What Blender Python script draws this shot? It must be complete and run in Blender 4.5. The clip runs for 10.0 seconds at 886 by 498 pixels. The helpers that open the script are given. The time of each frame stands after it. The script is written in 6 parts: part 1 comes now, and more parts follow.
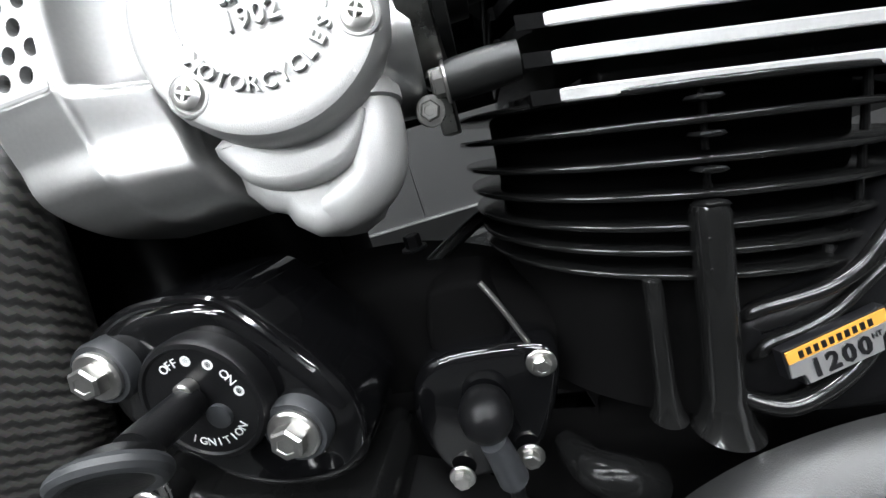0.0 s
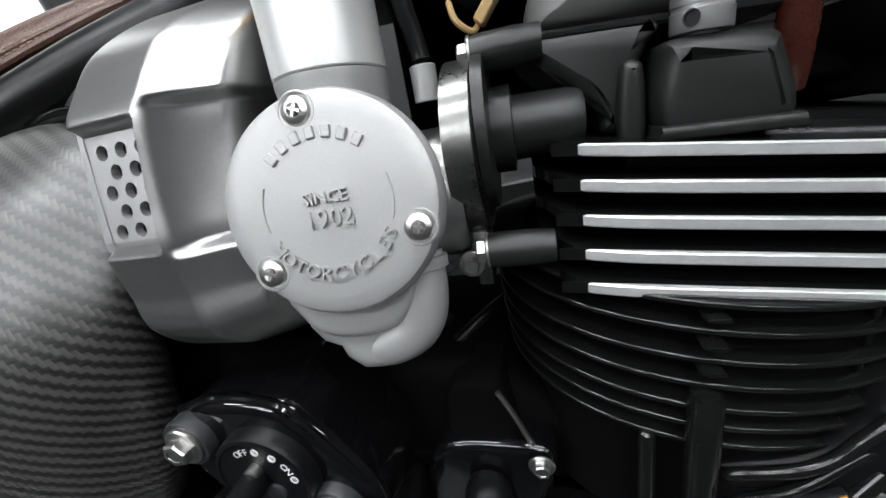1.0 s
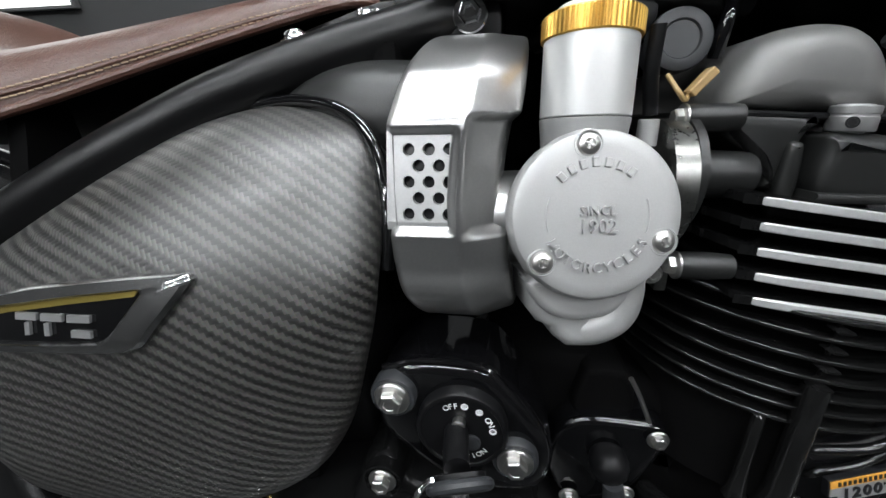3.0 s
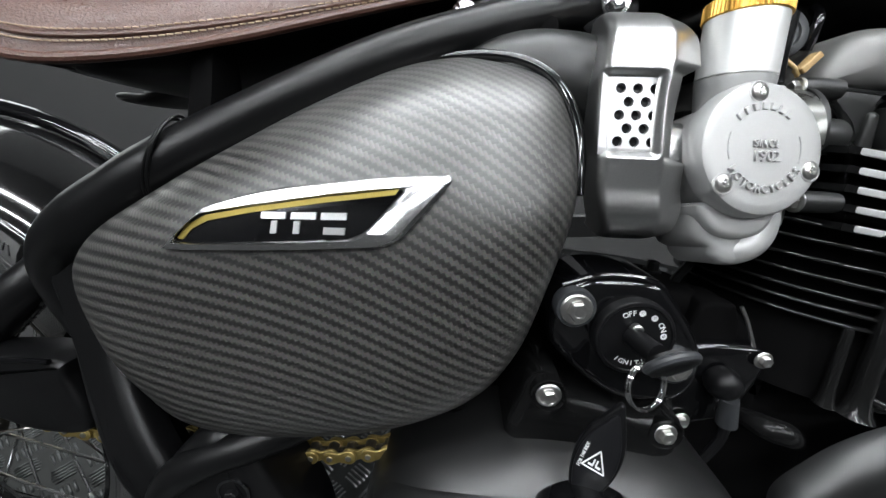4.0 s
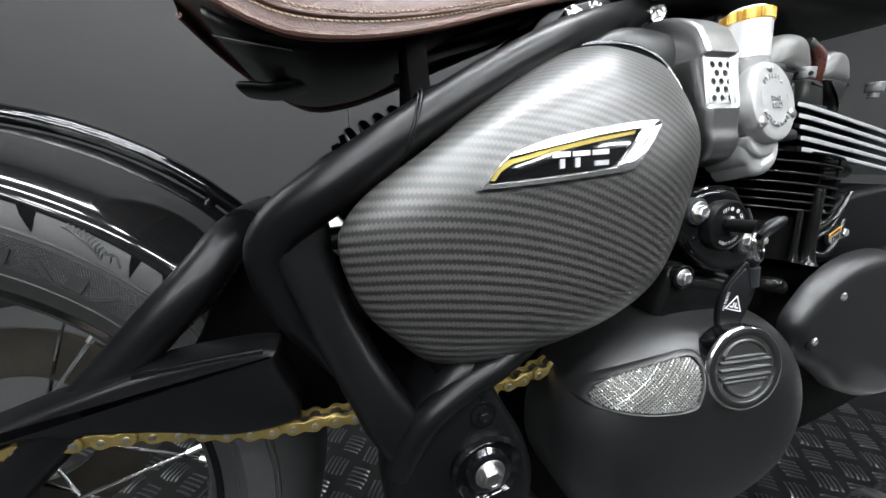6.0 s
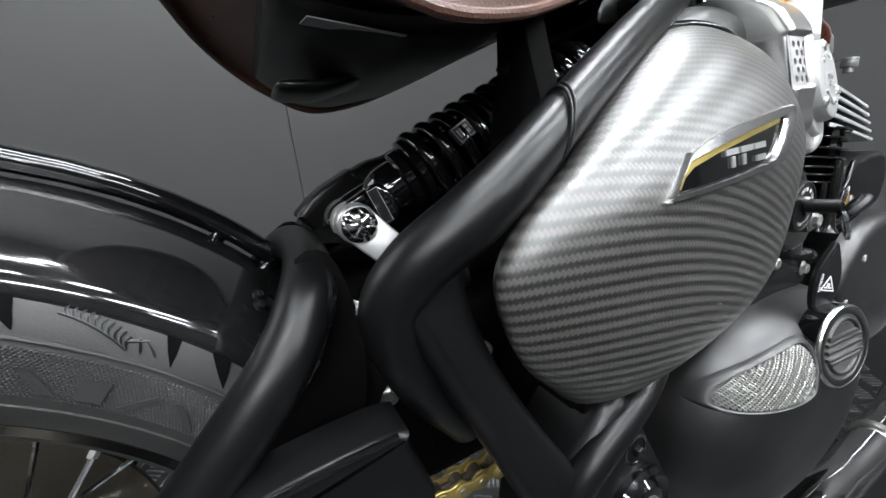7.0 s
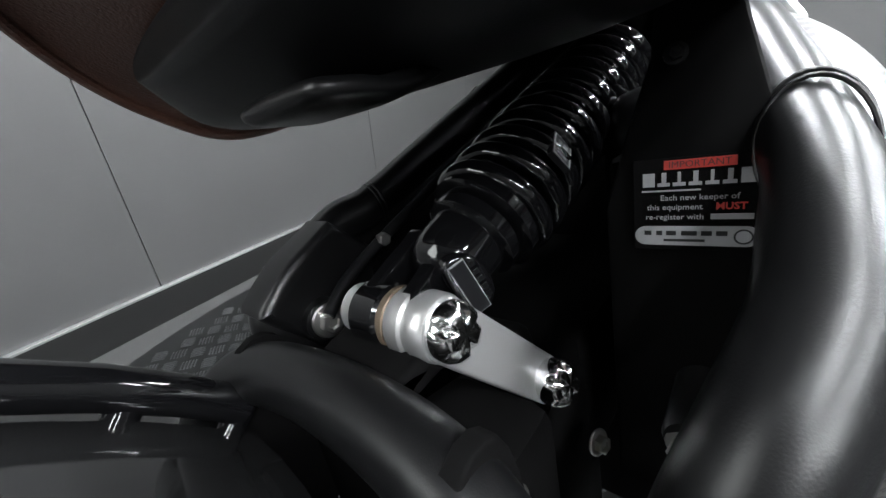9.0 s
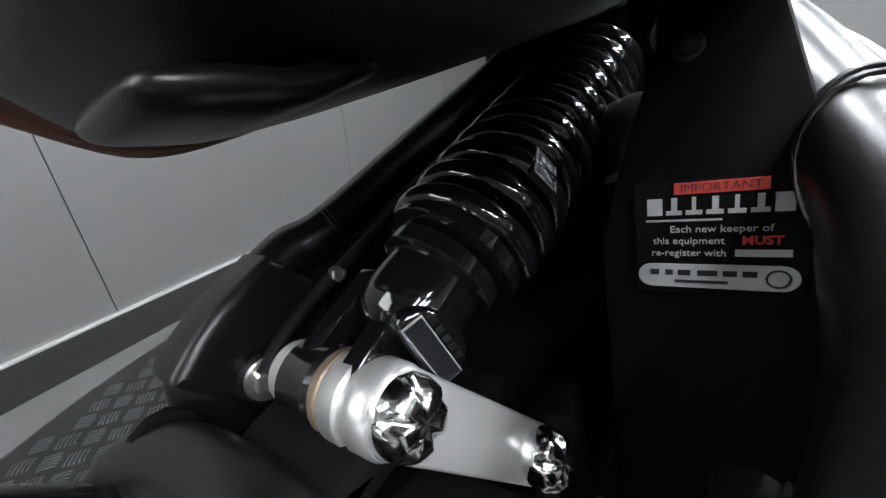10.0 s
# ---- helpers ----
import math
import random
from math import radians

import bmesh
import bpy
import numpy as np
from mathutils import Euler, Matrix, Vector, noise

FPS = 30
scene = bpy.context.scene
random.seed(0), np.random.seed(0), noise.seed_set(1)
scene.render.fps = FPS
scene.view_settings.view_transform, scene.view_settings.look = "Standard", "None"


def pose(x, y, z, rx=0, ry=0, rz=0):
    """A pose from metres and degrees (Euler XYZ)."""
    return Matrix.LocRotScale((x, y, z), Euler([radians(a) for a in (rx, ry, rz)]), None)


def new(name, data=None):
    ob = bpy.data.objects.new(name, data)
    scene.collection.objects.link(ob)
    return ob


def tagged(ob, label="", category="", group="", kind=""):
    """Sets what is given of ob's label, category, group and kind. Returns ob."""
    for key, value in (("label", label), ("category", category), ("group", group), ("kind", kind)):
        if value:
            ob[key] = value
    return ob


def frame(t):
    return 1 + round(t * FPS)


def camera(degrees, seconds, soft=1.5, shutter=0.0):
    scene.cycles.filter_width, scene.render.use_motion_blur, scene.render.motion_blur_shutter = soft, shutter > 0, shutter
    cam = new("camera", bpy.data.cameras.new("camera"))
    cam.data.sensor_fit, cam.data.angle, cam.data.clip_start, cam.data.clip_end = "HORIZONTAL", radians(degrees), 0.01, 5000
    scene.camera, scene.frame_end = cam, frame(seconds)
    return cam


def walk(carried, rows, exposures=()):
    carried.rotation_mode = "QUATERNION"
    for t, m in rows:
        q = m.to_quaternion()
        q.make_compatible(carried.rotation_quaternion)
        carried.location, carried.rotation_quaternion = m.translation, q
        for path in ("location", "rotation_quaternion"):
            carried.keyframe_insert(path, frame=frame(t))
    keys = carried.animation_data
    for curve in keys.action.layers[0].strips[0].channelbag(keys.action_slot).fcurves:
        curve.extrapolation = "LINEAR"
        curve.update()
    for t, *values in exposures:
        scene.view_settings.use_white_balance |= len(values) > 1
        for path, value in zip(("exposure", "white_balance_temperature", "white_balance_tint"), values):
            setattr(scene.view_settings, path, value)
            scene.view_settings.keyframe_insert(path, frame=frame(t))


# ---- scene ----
cam = camera(100.9, 10.0)
MID = 0.055     # the motorcycle's middle plane
LEAN = 10.0     # it leans on its side stand, away from the camera
BIKE = Matrix.Translation((0, MID, 0)) @ Matrix.Rotation(radians(-LEAN), 4, "X") @ Matrix.Translation((0, -MID, 0))
# seconds, place and turn, seen from the motorcycle
ROWS = [
    (0, 0.0577, -0.2032, 0.6070, 75.48, 14.78, 7.40),
    (0.5, 0.0633, -0.2059, 0.6423, 73.30, 12.04, 9.90),
    (1, 0.0666, -0.1994, 0.6791, 70.31, 9.88, 12.31),
    (1.5, 0.0649, -0.1941, 0.7045, 69.01, 7.81, 13.60),
    (2, 0.0480, -0.2051, 0.7263, 67.75, 5.47, 13.25),
    (2.5, 0.0183, -0.2259, 0.7206, 68.65, 3.63, 12.55),
    (3, -0.0382, -0.2559, 0.6985, 71.07, 1.19, 9.11),
    (3.2, -0.0636, -0.2681, 0.6900, 72.10, 0.51, 8.04),
    (4.3, -0.1926, -0.3251, 0.6396, 75.91, -2.55, 0.90),
    (4.5, -0.2093, -0.3330, 0.6336, 76.23, -2.55, -0.48),
    (5, -0.2471, -0.3503, 0.6166, 76.85, -1.52, -4.16),
    (5.5, -0.3097, -0.3629, 0.6127, 77.02, 0.51, -9.55),
    (5.7, -0.3485, -0.3627, 0.6120, 77.24, 1.25, -12.43),
    (6.8, -0.4806, -0.2739, 0.6451, 73.74, 5.54, -26.07),
    (7, -0.4980, -0.2519, 0.6406, 74.14, 6.41, -28.14),
    (7.5, -0.5362, -0.1948, 0.6526, 72.16, 7.80, -35.69),
    (8, -0.5572, -0.1427, 0.6538, 71.66, 9.44, -42.80),
    (8.5, -0.5456, -0.1051, 0.6612, 72.07, 10.40, -47.65),
    (9, -0.5307, -0.0757, 0.6729, 71.33, 10.99, -50.93),
    (9.5, -0.5102, -0.0591, 0.6730, 71.91, 11.40, -53.38),
    (10, -0.4917, -0.0574, 0.6721, 72.34, 11.29, -54.06),
]
EXPOSURE = [(0.0, 0.62), (0.6, -0.12), (1.2, -0.3), (2.5, -0.35), (4.5, 0.2), (5.7, 0.4), (7.0, 0.7), (8.0, 1.1), (9.0, 1.55), (10.0, 1.85)]
walk(cam, [(t, BIKE @ pose(x, y, z, rx, ry, rz)) for t, x, y, z, rx, ry, rz in ROWS], EXPOSURE)

# ---------------------------------------------------------------- light
world = bpy.data.worlds.new("world")
world.use_nodes = True
scene.world = world
world.node_tree.nodes["Background"].inputs[0].default_value = (0.9, 0.95, 1.0, 1)
world.node_tree.nodes["Background"].inputs[1].default_value = 0.02
scene.view_settings.exposure = 0.0
CEIL = 2.75
# fluorescent battens under the ceiling: x, y, length, turned
BATTENS = [(-1.0, -0.6, 1.5), (0.85, -0.6, 1.5), (-0.45, 0.35, 1.2), (0.85, 0.55, 1.5), (0.70, -1.8, 1.3), (0.80, -2.65, 0.8), (2.3, -3.1, 0.8), (-1.0, -2.0, 1.5), (2.6, -2.0, 1.3), (-2.7, -1.4, 1.2), (-2.7, -2.2, 1.2), (-2.7, -3.0, 1.2)]
LIGHT = 80.0


# ---------------------------------------------------------------- materials
def mat(name, color, rough=0.5, metal=0.0, grain=0.0, scale=400.0, bump=0.0, bscale=600.0, coat=0.0, var=0.0, vscale=25.0, spec=0.5, aniso=0.0):
    m = bpy.data.materials.new(name)
    m.use_nodes = True
    nt = m.node_tree
    b = nt.nodes["Principled BSDF"]
    b.inputs["Base Color"].default_value = (*color, 1)
    b.inputs["Roughness"].default_value = rough
    b.inputs["Metallic"].default_value = metal
    b.inputs["Coat Weight"].default_value = coat
    b.inputs["Coat Roughness"].default_value = 0.06
    b.inputs["Specular IOR Level"].default_value = spec
    if aniso:
        b.inputs["Anisotropic"].default_value = aniso
    tc = nt.nodes.new("ShaderNodeTexCoord")
    if grain or var:
        n1 = nt.nodes.new("ShaderNodeTexNoise")
        n1.inputs["Scale"].default_value = scale
        n1.inputs["Detail"].default_value = 3
        n2 = nt.nodes.new("ShaderNodeTexNoise")
        n2.inputs["Scale"].default_value = vscale
        n2.inputs["Detail"].default_value = 5
        nt.links.new(tc.outputs["Object"], n1.inputs["Vector"])
        nt.links.new(tc.outputs["Object"], n2.inputs["Vector"])
        a = nt.nodes.new("ShaderNodeMath"); a.operation = "MULTIPLY_ADD"
        nt.links.new(n1.outputs["Fac"], a.inputs[0]); a.inputs[1].default_value = 2 * grain; a.inputs[2].default_value = 1 - grain
        c = nt.nodes.new("ShaderNodeMath"); c.operation = "MULTIPLY_ADD"
        nt.links.new(n2.outputs["Fac"], c.inputs[0]); c.inputs[1].default_value = 2 * var; c.inputs[2].default_value = 1 - var
        p = nt.nodes.new("ShaderNodeMath"); p.operation = "MULTIPLY"
        nt.links.new(a.outputs[0], p.inputs[0]); nt.links.new(c.outputs[0], p.inputs[1])
        mix = nt.nodes.new("ShaderNodeVectorMath"); mix.operation = "SCALE"
        mix.inputs[0].default_value = color
        nt.links.new(p.outputs[0], mix.inputs["Scale"])
        nt.links.new(mix.outputs[0], b.inputs["Base Color"])
        r = nt.nodes.new("ShaderNodeMath"); r.operation = "MULTIPLY"
        nt.links.new(p.outputs[0], r.inputs[0]); r.inputs[1].default_value = rough
        nt.links.new(r.outputs[0], b.inputs["Roughness"])
    if bump:
        n3 = nt.nodes.new("ShaderNodeTexNoise")
        n3.inputs["Scale"].default_value = bscale
        n3.inputs["Detail"].default_value = 2
        nt.links.new(tc.outputs["Object"], n3.inputs["Vector"])
        bp = nt.nodes.new("ShaderNodeBump")
        bp.inputs["Strength"].default_value = bump
        bp.inputs["Distance"].default_value = 0.001
        nt.links.new(n3.outputs["Fac"], bp.inputs["Height"])
        nt.links.new(bp.outputs[0], b.inputs["Normal"])
    return m


def carbon_mat():
    """Matt two-by-two twill carbon fibre, laid by the mesh's own UV in metres."""
    m = mat("carbon_fibre", (0.02, 0.02, 0.02), 0.42)
    nt = m.node_tree
    b = nt.nodes["Principled BSDF"]
    uv = nt.nodes.new("ShaderNodeUVMap")
    rot = nt.nodes.new("ShaderNodeVectorRotate"); rot.rotation_type = "Z_AXIS"
    rot.inputs["Angle"].default_value = radians(-26)
    # the cloth drapes over the dome, so the stripes bend
    us = nt.nodes.new("ShaderNodeSeparateXYZ"); nt.links.new(uv.outputs[0], us.inputs[0])
    sq = nt.nodes.new("ShaderNodeMath"); sq.operation = "MULTIPLY"
    nt.links.new(us.outputs[0], sq.inputs[0]); nt.links.new(us.outputs[0], sq.inputs[1])
    dr = nt.nodes.new("ShaderNodeMath"); dr.operation = "MULTIPLY_ADD"; dr.inputs[1].default_value = 1.5
    nt.links.new(sq.outputs[0], dr.inputs[0]); nt.links.new(us.outputs[1], dr.inputs[2])
    lay = nt.nodes.new("ShaderNodeCombineXYZ")
    nt.links.new(us.outputs[0], lay.inputs[0]); nt.links.new(dr.outputs[0], lay.inputs[1])
    nt.links.new(lay.outputs[0], rot.inputs["Vector"])
    sc = nt.nodes.new("ShaderNodeVectorMath"); sc.operation = "SCALE"; sc.inputs["Scale"].default_value = 1 / 0.0023
    nt.links.new(rot.outputs[0], sc.inputs[0])
    sep = nt.nodes.new("ShaderNodeSeparateXYZ"); nt.links.new(sc.outputs[0], sep.inputs[0])

    def math_(op, a, b_=None, c=None):
        n = nt.nodes.new("ShaderNodeMath"); n.operation = op
        for k, v in enumerate((a, b_, c)):
            if v is None:
                continue
            if isinstance(v, (int, float)):
                n.inputs[k].default_value = v
            else:
                nt.links.new(v, n.inputs[k])
        return n.outputs[0]
    i = math_("FLOOR", sep.outputs[0]); j = math_("FLOOR", sep.outputs[1])
    s = math_("FLOORED_MODULO", math_("ADD", i, j), 4.0)
    over = math_("LESS_THAN", s, 1.5)
    # each tow is rounded across its width
    fu = math_("SUBTRACT", math_("FRACT", sep.outputs[0]), 0.5)
    fv = math_("SUBTRACT", math_("FRACT", sep.outputs[1]), 0.5)
    pu = math_("SUBTRACT", 1.0, math_("MULTIPLY", math_("MULTIPLY", fu, fu), 3.0))
    pv = math_("SUBTRACT", 1.0, math_("MULTIPLY", math_("MULTIPLY", fv, fv), 3.0))
    mixh = nt.nodes.new("ShaderNodeMix"); mixh.data_type = "FLOAT"
    nt.links.new(over, mixh.inputs[0]); nt.links.new(pu, mixh.inputs[2]); nt.links.new(pv, mixh.inputs[3])
    fine = nt.nodes.new("ShaderNodeTexNoise"); fine.inputs["Scale"].default_value = 900
    nt.links.new(uv.outputs[0], fine.inputs["Vector"])
    # the stripe of the twill, softened where tow dives under tow
    wave = math_("COSINE", math_("MULTIPLY", math_("SUBTRACT", math_("ADD", sep.outputs[0], sep.outputs[1]), 1.5), math.pi / 2))
    soft = math_("ADD", math_("MULTIPLY", math_("ADD", math_("MULTIPLY", wave, 0.5), 0.5), 0.3), math_("MULTIPLY", over, 0.7))
    mixc = nt.nodes.new("ShaderNodeMix"); mixc.data_type = "RGBA"
    nt.links.new(soft, mixc.inputs[0])
    mixc.inputs[6].default_value = (0.084, 0.081, 0.0755, 1)
    mixc.inputs[7].default_value = (0.012, 0.0117, 0.0113, 1)
    mul = nt.nodes.new("ShaderNodeMix"); mul.data_type = "RGBA"; mul.blend_type = "MULTIPLY"; mul.inputs[0].default_value = 0.6
    nt.links.new(mixc.outputs[2], mul.inputs[6]); nt.links.new(fine.outputs["Color"], mul.inputs[7])
    nt.links.new(mul.outputs[2], b.inputs["Base Color"])
    mr = nt.nodes.new("ShaderNodeMix"); mr.data_type = "FLOAT"
    nt.links.new(over, mr.inputs[0]); mr.inputs[2].default_value = 0.30; mr.inputs[3].default_value = 0.42
    nt.links.new(mr.outputs[0], b.inputs["Roughness"])
    bp = nt.nodes.new("ShaderNodeBump"); bp.inputs["Strength"].default_value = 0.32; bp.inputs["Distance"].default_value = 0.0004
    nt.links.new(mixh.outputs[0], bp.inputs["Height"])
    nt.links.new(bp.outputs[0], b.inputs["Normal"])
    b.inputs["Specular IOR Level"].default_value = 0.32
    b.inputs["Coat Weight"].default_value = 0.85
    b.inputs["Coat Roughness"].default_value = 0.41
    b.inputs["Coat IOR"].default_value = 1.68
    return m


CARBON = carbon_mat()
SATIN = mat("satin_black_powder_coat", (0.0032, 0.0032, 0.0035), 0.34, 0, 0.10, 900, 0.08, 1200, var=0.12, spec=0.31)
GLOSS = mat("gloss_black_paint", (0.003, 0.003, 0.0034), 0.08, 0, coat=0.5, var=0.1, spec=0.4)
ENGINE = mat("black_engine_paint", (0.0055, 0.0055, 0.0056), 0.15, 0, 0.15, 900, 0.06, 1800, var=0.15, spec=0.17)
CASE = mat("matt_black_case_paint", (0.006, 0.006, 0.0062), 0.38, 0, 0.1, 1200, 0.12, 2200, var=0.08, spec=0.75)
SHELL = mat("cast_silver_paint", (0.40, 0.40, 0.396), 0.40, 0.4, 0.06, 1200, 0.12, 2500, var=0.05)
BRUSHED = mat("brushed_aluminium", (0.43, 0.43, 0.426), 0.31, 0.95, 0.08, 700, 0.015, 2200, var=0.08, vscale=40)
CANALU = mat("bead_blasted_aluminium", (0.80, 0.80, 0.79), 0.42, 0.55, 0.02, 900, var=0.04)
FRAMEALU = mat("burnished_aluminium", (0.60, 0.60, 0.60), 0.20, 1.0, 0.04, 900, var=0.06, vscale=50)
ALU = mat("clear_anodised_aluminium", (0.59, 0.59, 0.59), 0.32, 0.8, 0.02, 900, var=0.04)
CASTING = mat("satin_black_casting", (0.011, 0.0113, 0.011), 0.40, 0, 0.12, 900, 0.06, 1500, var=0.12, spec=0.5)
BARRELPAINT = mat("gloss_black_barrel_enamel", (0.006, 0.006, 0.006), 0.17, 0, 0.1, 900, 0.04, 1500, coat=0.3, var=0.12, spec=0.36)
# same metal as the guard, dulled to stand for the window's recess shade
DULL = mat("shade_dulled_aluminium", (0.50, 0.50, 0.50), 0.45, 0.8, 0.08, 900, 0.1, 2000, var=0.08, vscale=60)
STRIPE = mat("dark_gold_foil", (0.25, 0.19, 0.045), 0.42, 0.7, 0.05, 900, var=0.08)
POLISHED = mat("polished_aluminium", (0.78, 0.78, 0.77), 0.16, 1.0, 0.05, 900, var=0.08, vscale=60)
FIN = mat("machined_fin_edge", (0.83, 0.83, 0.83), 0.34, 0.65, 0.08, 500, var=0.12, vscale=60)
DUSTY = mat("dusty_gloss_black_paint", (0.0075, 0.0075, 0.0078), 0.10, 0, 0.5, 350, coat=0.6, var=0.6, vscale=14, spec=0.5)
STEEL = mat("zinc_plated_steel", (0.62, 0.61, 0.59), 0.30, 1.0, 0.06, 500, var=0.10, vscale=90)
CHROME = mat("polished_chrome", (0.8, 0.8, 0.8), 0.08, 1.0, var=0.1, vscale=60)
GOLD = mat("gold_anodised_aluminium", (0.72, 0.43, 0.10), 0.3, 0.9, 0.1, 600, var=0.1)
CHAIN = mat("gold_chain_plate", (0.42, 0.32, 0.115), 0.35, 0.8, 0.2, 500, var=0.25, vscale=80)
DARKSTEEL = mat("oiled_chain_steel", (0.10, 0.09, 0.075), 0.4, 0.8, 0.3, 500, var=0.3)
GREYCAP = mat("grey_valve_cover", (0.175, 0.172, 0.168), 0.42, 0.3, 0.06, 1500, 0.06, 2500, var=0.06)
CLAMP = mat("dull_clamp_steel", (0.22, 0.22, 0.21), 0.3, 1.0, 0.2, 500, var=0.25, vscale=90)
# near-black for plastic parts, and for shade put into recessed ones
VOID = mat("matt_black_and_shade", (0.0022, 0.0021, 0.0022), 0.85, 0, 0.1, 900, var=0.1, spec=0.05)
WIRE = mat("steel_wire", (0.38, 0.38, 0.36), 0.34, 0.8, 0.1, 900, var=0.15, vscale=60)
RUBBER = mat("tyre_rubber", (0.024, 0.024, 0.024), 0.55, 0, 0.25, 500, 0.2, 900, var=0.2)
PLASTIC = mat("black_plastic", (0.005, 0.005, 0.0055), 0.36, 0, 0.12, 900, 0.1, 1500, var=0.12, spec=0.2)
GREYPLASTIC = mat("grey_rubber", (0.022, 0.0235, 0.026), 0.5, 0, 0.1, 900, var=0.1)
LEATHER = mat("brown_leather", (0.085, 0.040, 0.029), 0.32, 0, 0.25, 500, 0.5, 700, var=0.25, vscale=30)
THREAD = mat("tan_thread", (0.42, 0.30, 0.20), 0.7, 0, 0.2, 900)
REDHOSE = mat("brown_red_silicone", (0.045, 0.010, 0.006), 0.28, 0, 0.1, 500, var=0.15)
BRASS = mat("tan_connector", (0.40, 0.27, 0.12), 0.45, 0.1, 0.1, 500)
RUST = mat("stained_washer", (0.16, 0.12, 0.085), 0.5, 0.4, 0.2, 500, var=0.3, vscale=80)
WHITE = mat("white_print", (0.75, 0.75, 0.75), 0.5, var=0.05)
# white and red sticker print, darkened by the shade put into both colours
DIMPRINT = mat("shade_dimmed_print", (0.21, 0.21, 0.217), 0.5, var=0.05)
RED = mat("red_print", (0.30, 0.022, 0.015), 0.5, var=0.05)
ORANGE = mat("orange_print", (0.62, 0.30, 0.05), 0.4, var=0.05)
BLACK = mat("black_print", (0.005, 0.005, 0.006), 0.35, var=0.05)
WALLP = mat("grey_wall_panel", (0.039, 0.039, 0.039), 0.55, 0, 0.05, 300, 0.05, 500, var=0.12, vscale=3)
SKIRT = mat("black_skirting", (0.008, 0.008, 0.008), 0.4, var=0.1)
TRIM = mat("aluminium_trim", (0.55, 0.55, 0.55), 0.35, 0.9, 0.1, 300)
CARPET = mat("grey_carpet", (0.026, 0.026, 0.026), 0.95, 0, 0.45, 900, 0.8, 700, var=0.2, vscale=8)
TREAD = mat("tread_plate", (0.024, 0.025, 0.025), 0.34, 0.85, 0.1, 300, 0.1, 500, var=0.15, vscale=6)
# lighter copy of the tread plate: the lugs' glint is in its colour
LUG = mat("bright_glint_lug", (0.11, 0.112, 0.115), 0.32, 0.9, 0.2, 300, var=0.3, vscale=6)
DARKWALL = mat("dark_painted_wall", (0.06, 0.06, 0.06), 0.7, 0, 0.03, 200, var=0.05, vscale=2)
GREYWALL = mat("mid_grey_painted_wall", (0.024, 0.024, 0.024), 0.7, 0, 0.03, 200, var=0.05, vscale=2)
CEILP = mat("grey_ceiling_paint", (0.07, 0.07, 0.07), 0.7, 0, 0.03, 200, var=0.05, vscale=2)
PAINT = mat("white_paint", (0.72, 0.72, 0.71), 0.7, 0, 0.03, 200, var=0.05, vscale=2)
TUBE = bpy.data.materials.new("lamp_tube")
TUBE.use_nodes = True
TUBE.node_tree.nodes["Principled BSDF"].inputs["Emission Color"].default_value = (0.93, 0.97, 1.0, 1)
TUBE.node_tree.nodes["Principled BSDF"].inputs["Emission Strength"].default_value = LIGHT


# ---------------------------------------------------------------- tools
def part(name, bm, material, parent=None, label="", smooth=35, matrix=None):
    me = bpy.data.meshes.new(name)
    bmesh.ops.recalc_face_normals(bm, faces=bm.faces)
    bm.to_mesh(me)
    bm.free()
    me.materials.append(material)
    if smooth:
        for p in me.polygons:
            p.use_smooth = True
        me.set_sharp_from_angle(angle=radians(smooth))
    ob = new(name, me)
    if matrix is not None:
        ob.matrix_basis = matrix
    if parent is not None:
        ob.parent = parent
    if label:
        ob["label"] = label
    return ob


def thing(name, label, category, group="", kind="", matrix=None):
    ob = new(name)
    ob.empty_display_size = 0.05
    if matrix is not None:
        ob.matrix_basis = matrix
    return tagged(ob, label, category, group, kind)


def spline(pts, n=8, closed=False):
    """Points along a Catmull-Rom curve."""
    pts = [Vector(p) for p in pts]
    out = []
    m = len(pts)
    for i in range(m if closed else m - 1):
        if closed:
            a, b, c, d = pts[i - 1], pts[i], pts[(i + 1) % m], pts[(i + 2) % m]
        else:
            a, b, c, d = pts[max(i - 1, 0)], pts[i], pts[i + 1], pts[min(i + 2, m - 1)]
        for k in range(n):
            t = k / n
            out.append(0.5 * (2 * b + (c - a) * t + (2 * a - 5 * b + 4 * c - d) * t * t + (3 * b - 3 * c + d - a) * t ** 3))
    if not closed:
        out.append(pts[-1])
    return out


def grid(bm, rows, wrap=False, caps=False):
    """Faces between rows of vertices."""
    vs = [[bm.verts.new(p) for p in row] for row in rows]
    for a, b in zip(vs, vs[1:]):
        m = len(a)
        for i in range(m if wrap else m - 1):
            j = (i + 1) % m
            try:
                bm.faces.new((a[i], a[j], b[j], b[i]))
            except ValueError:
                pass
    if caps:
        bm.faces.new(vs[0])
        bm.faces.new(vs[-1][::-1])
    return vs


def tube(bm, path, r, seg=16, caps=True, flat=1.0):
    """A round bar along a path; r may be one radius or one for each point."""
    path = [Vector(p) for p in path]
    rs = r if isinstance(r, (list, tuple)) else [r] * len(path)
    t0 = (path[1] - path[0]).normalized()
    n = t0.orthogonal().normalized()
    rows = []
    for i, p in enumerate(path):
        t = (path[min(i + 1, len(path) - 1)] - path[max(i - 1, 0)]).normalized()
        n = (n - t * n.dot(t)).normalized()
        b = t.cross(n)
        rows.append([p + rs[i] * (math.cos(a) * n + flat * math.sin(a) * b) for a in (2 * math.pi * k / seg for k in range(seg))])
    grid(bm, rows, True, caps)
    return bm


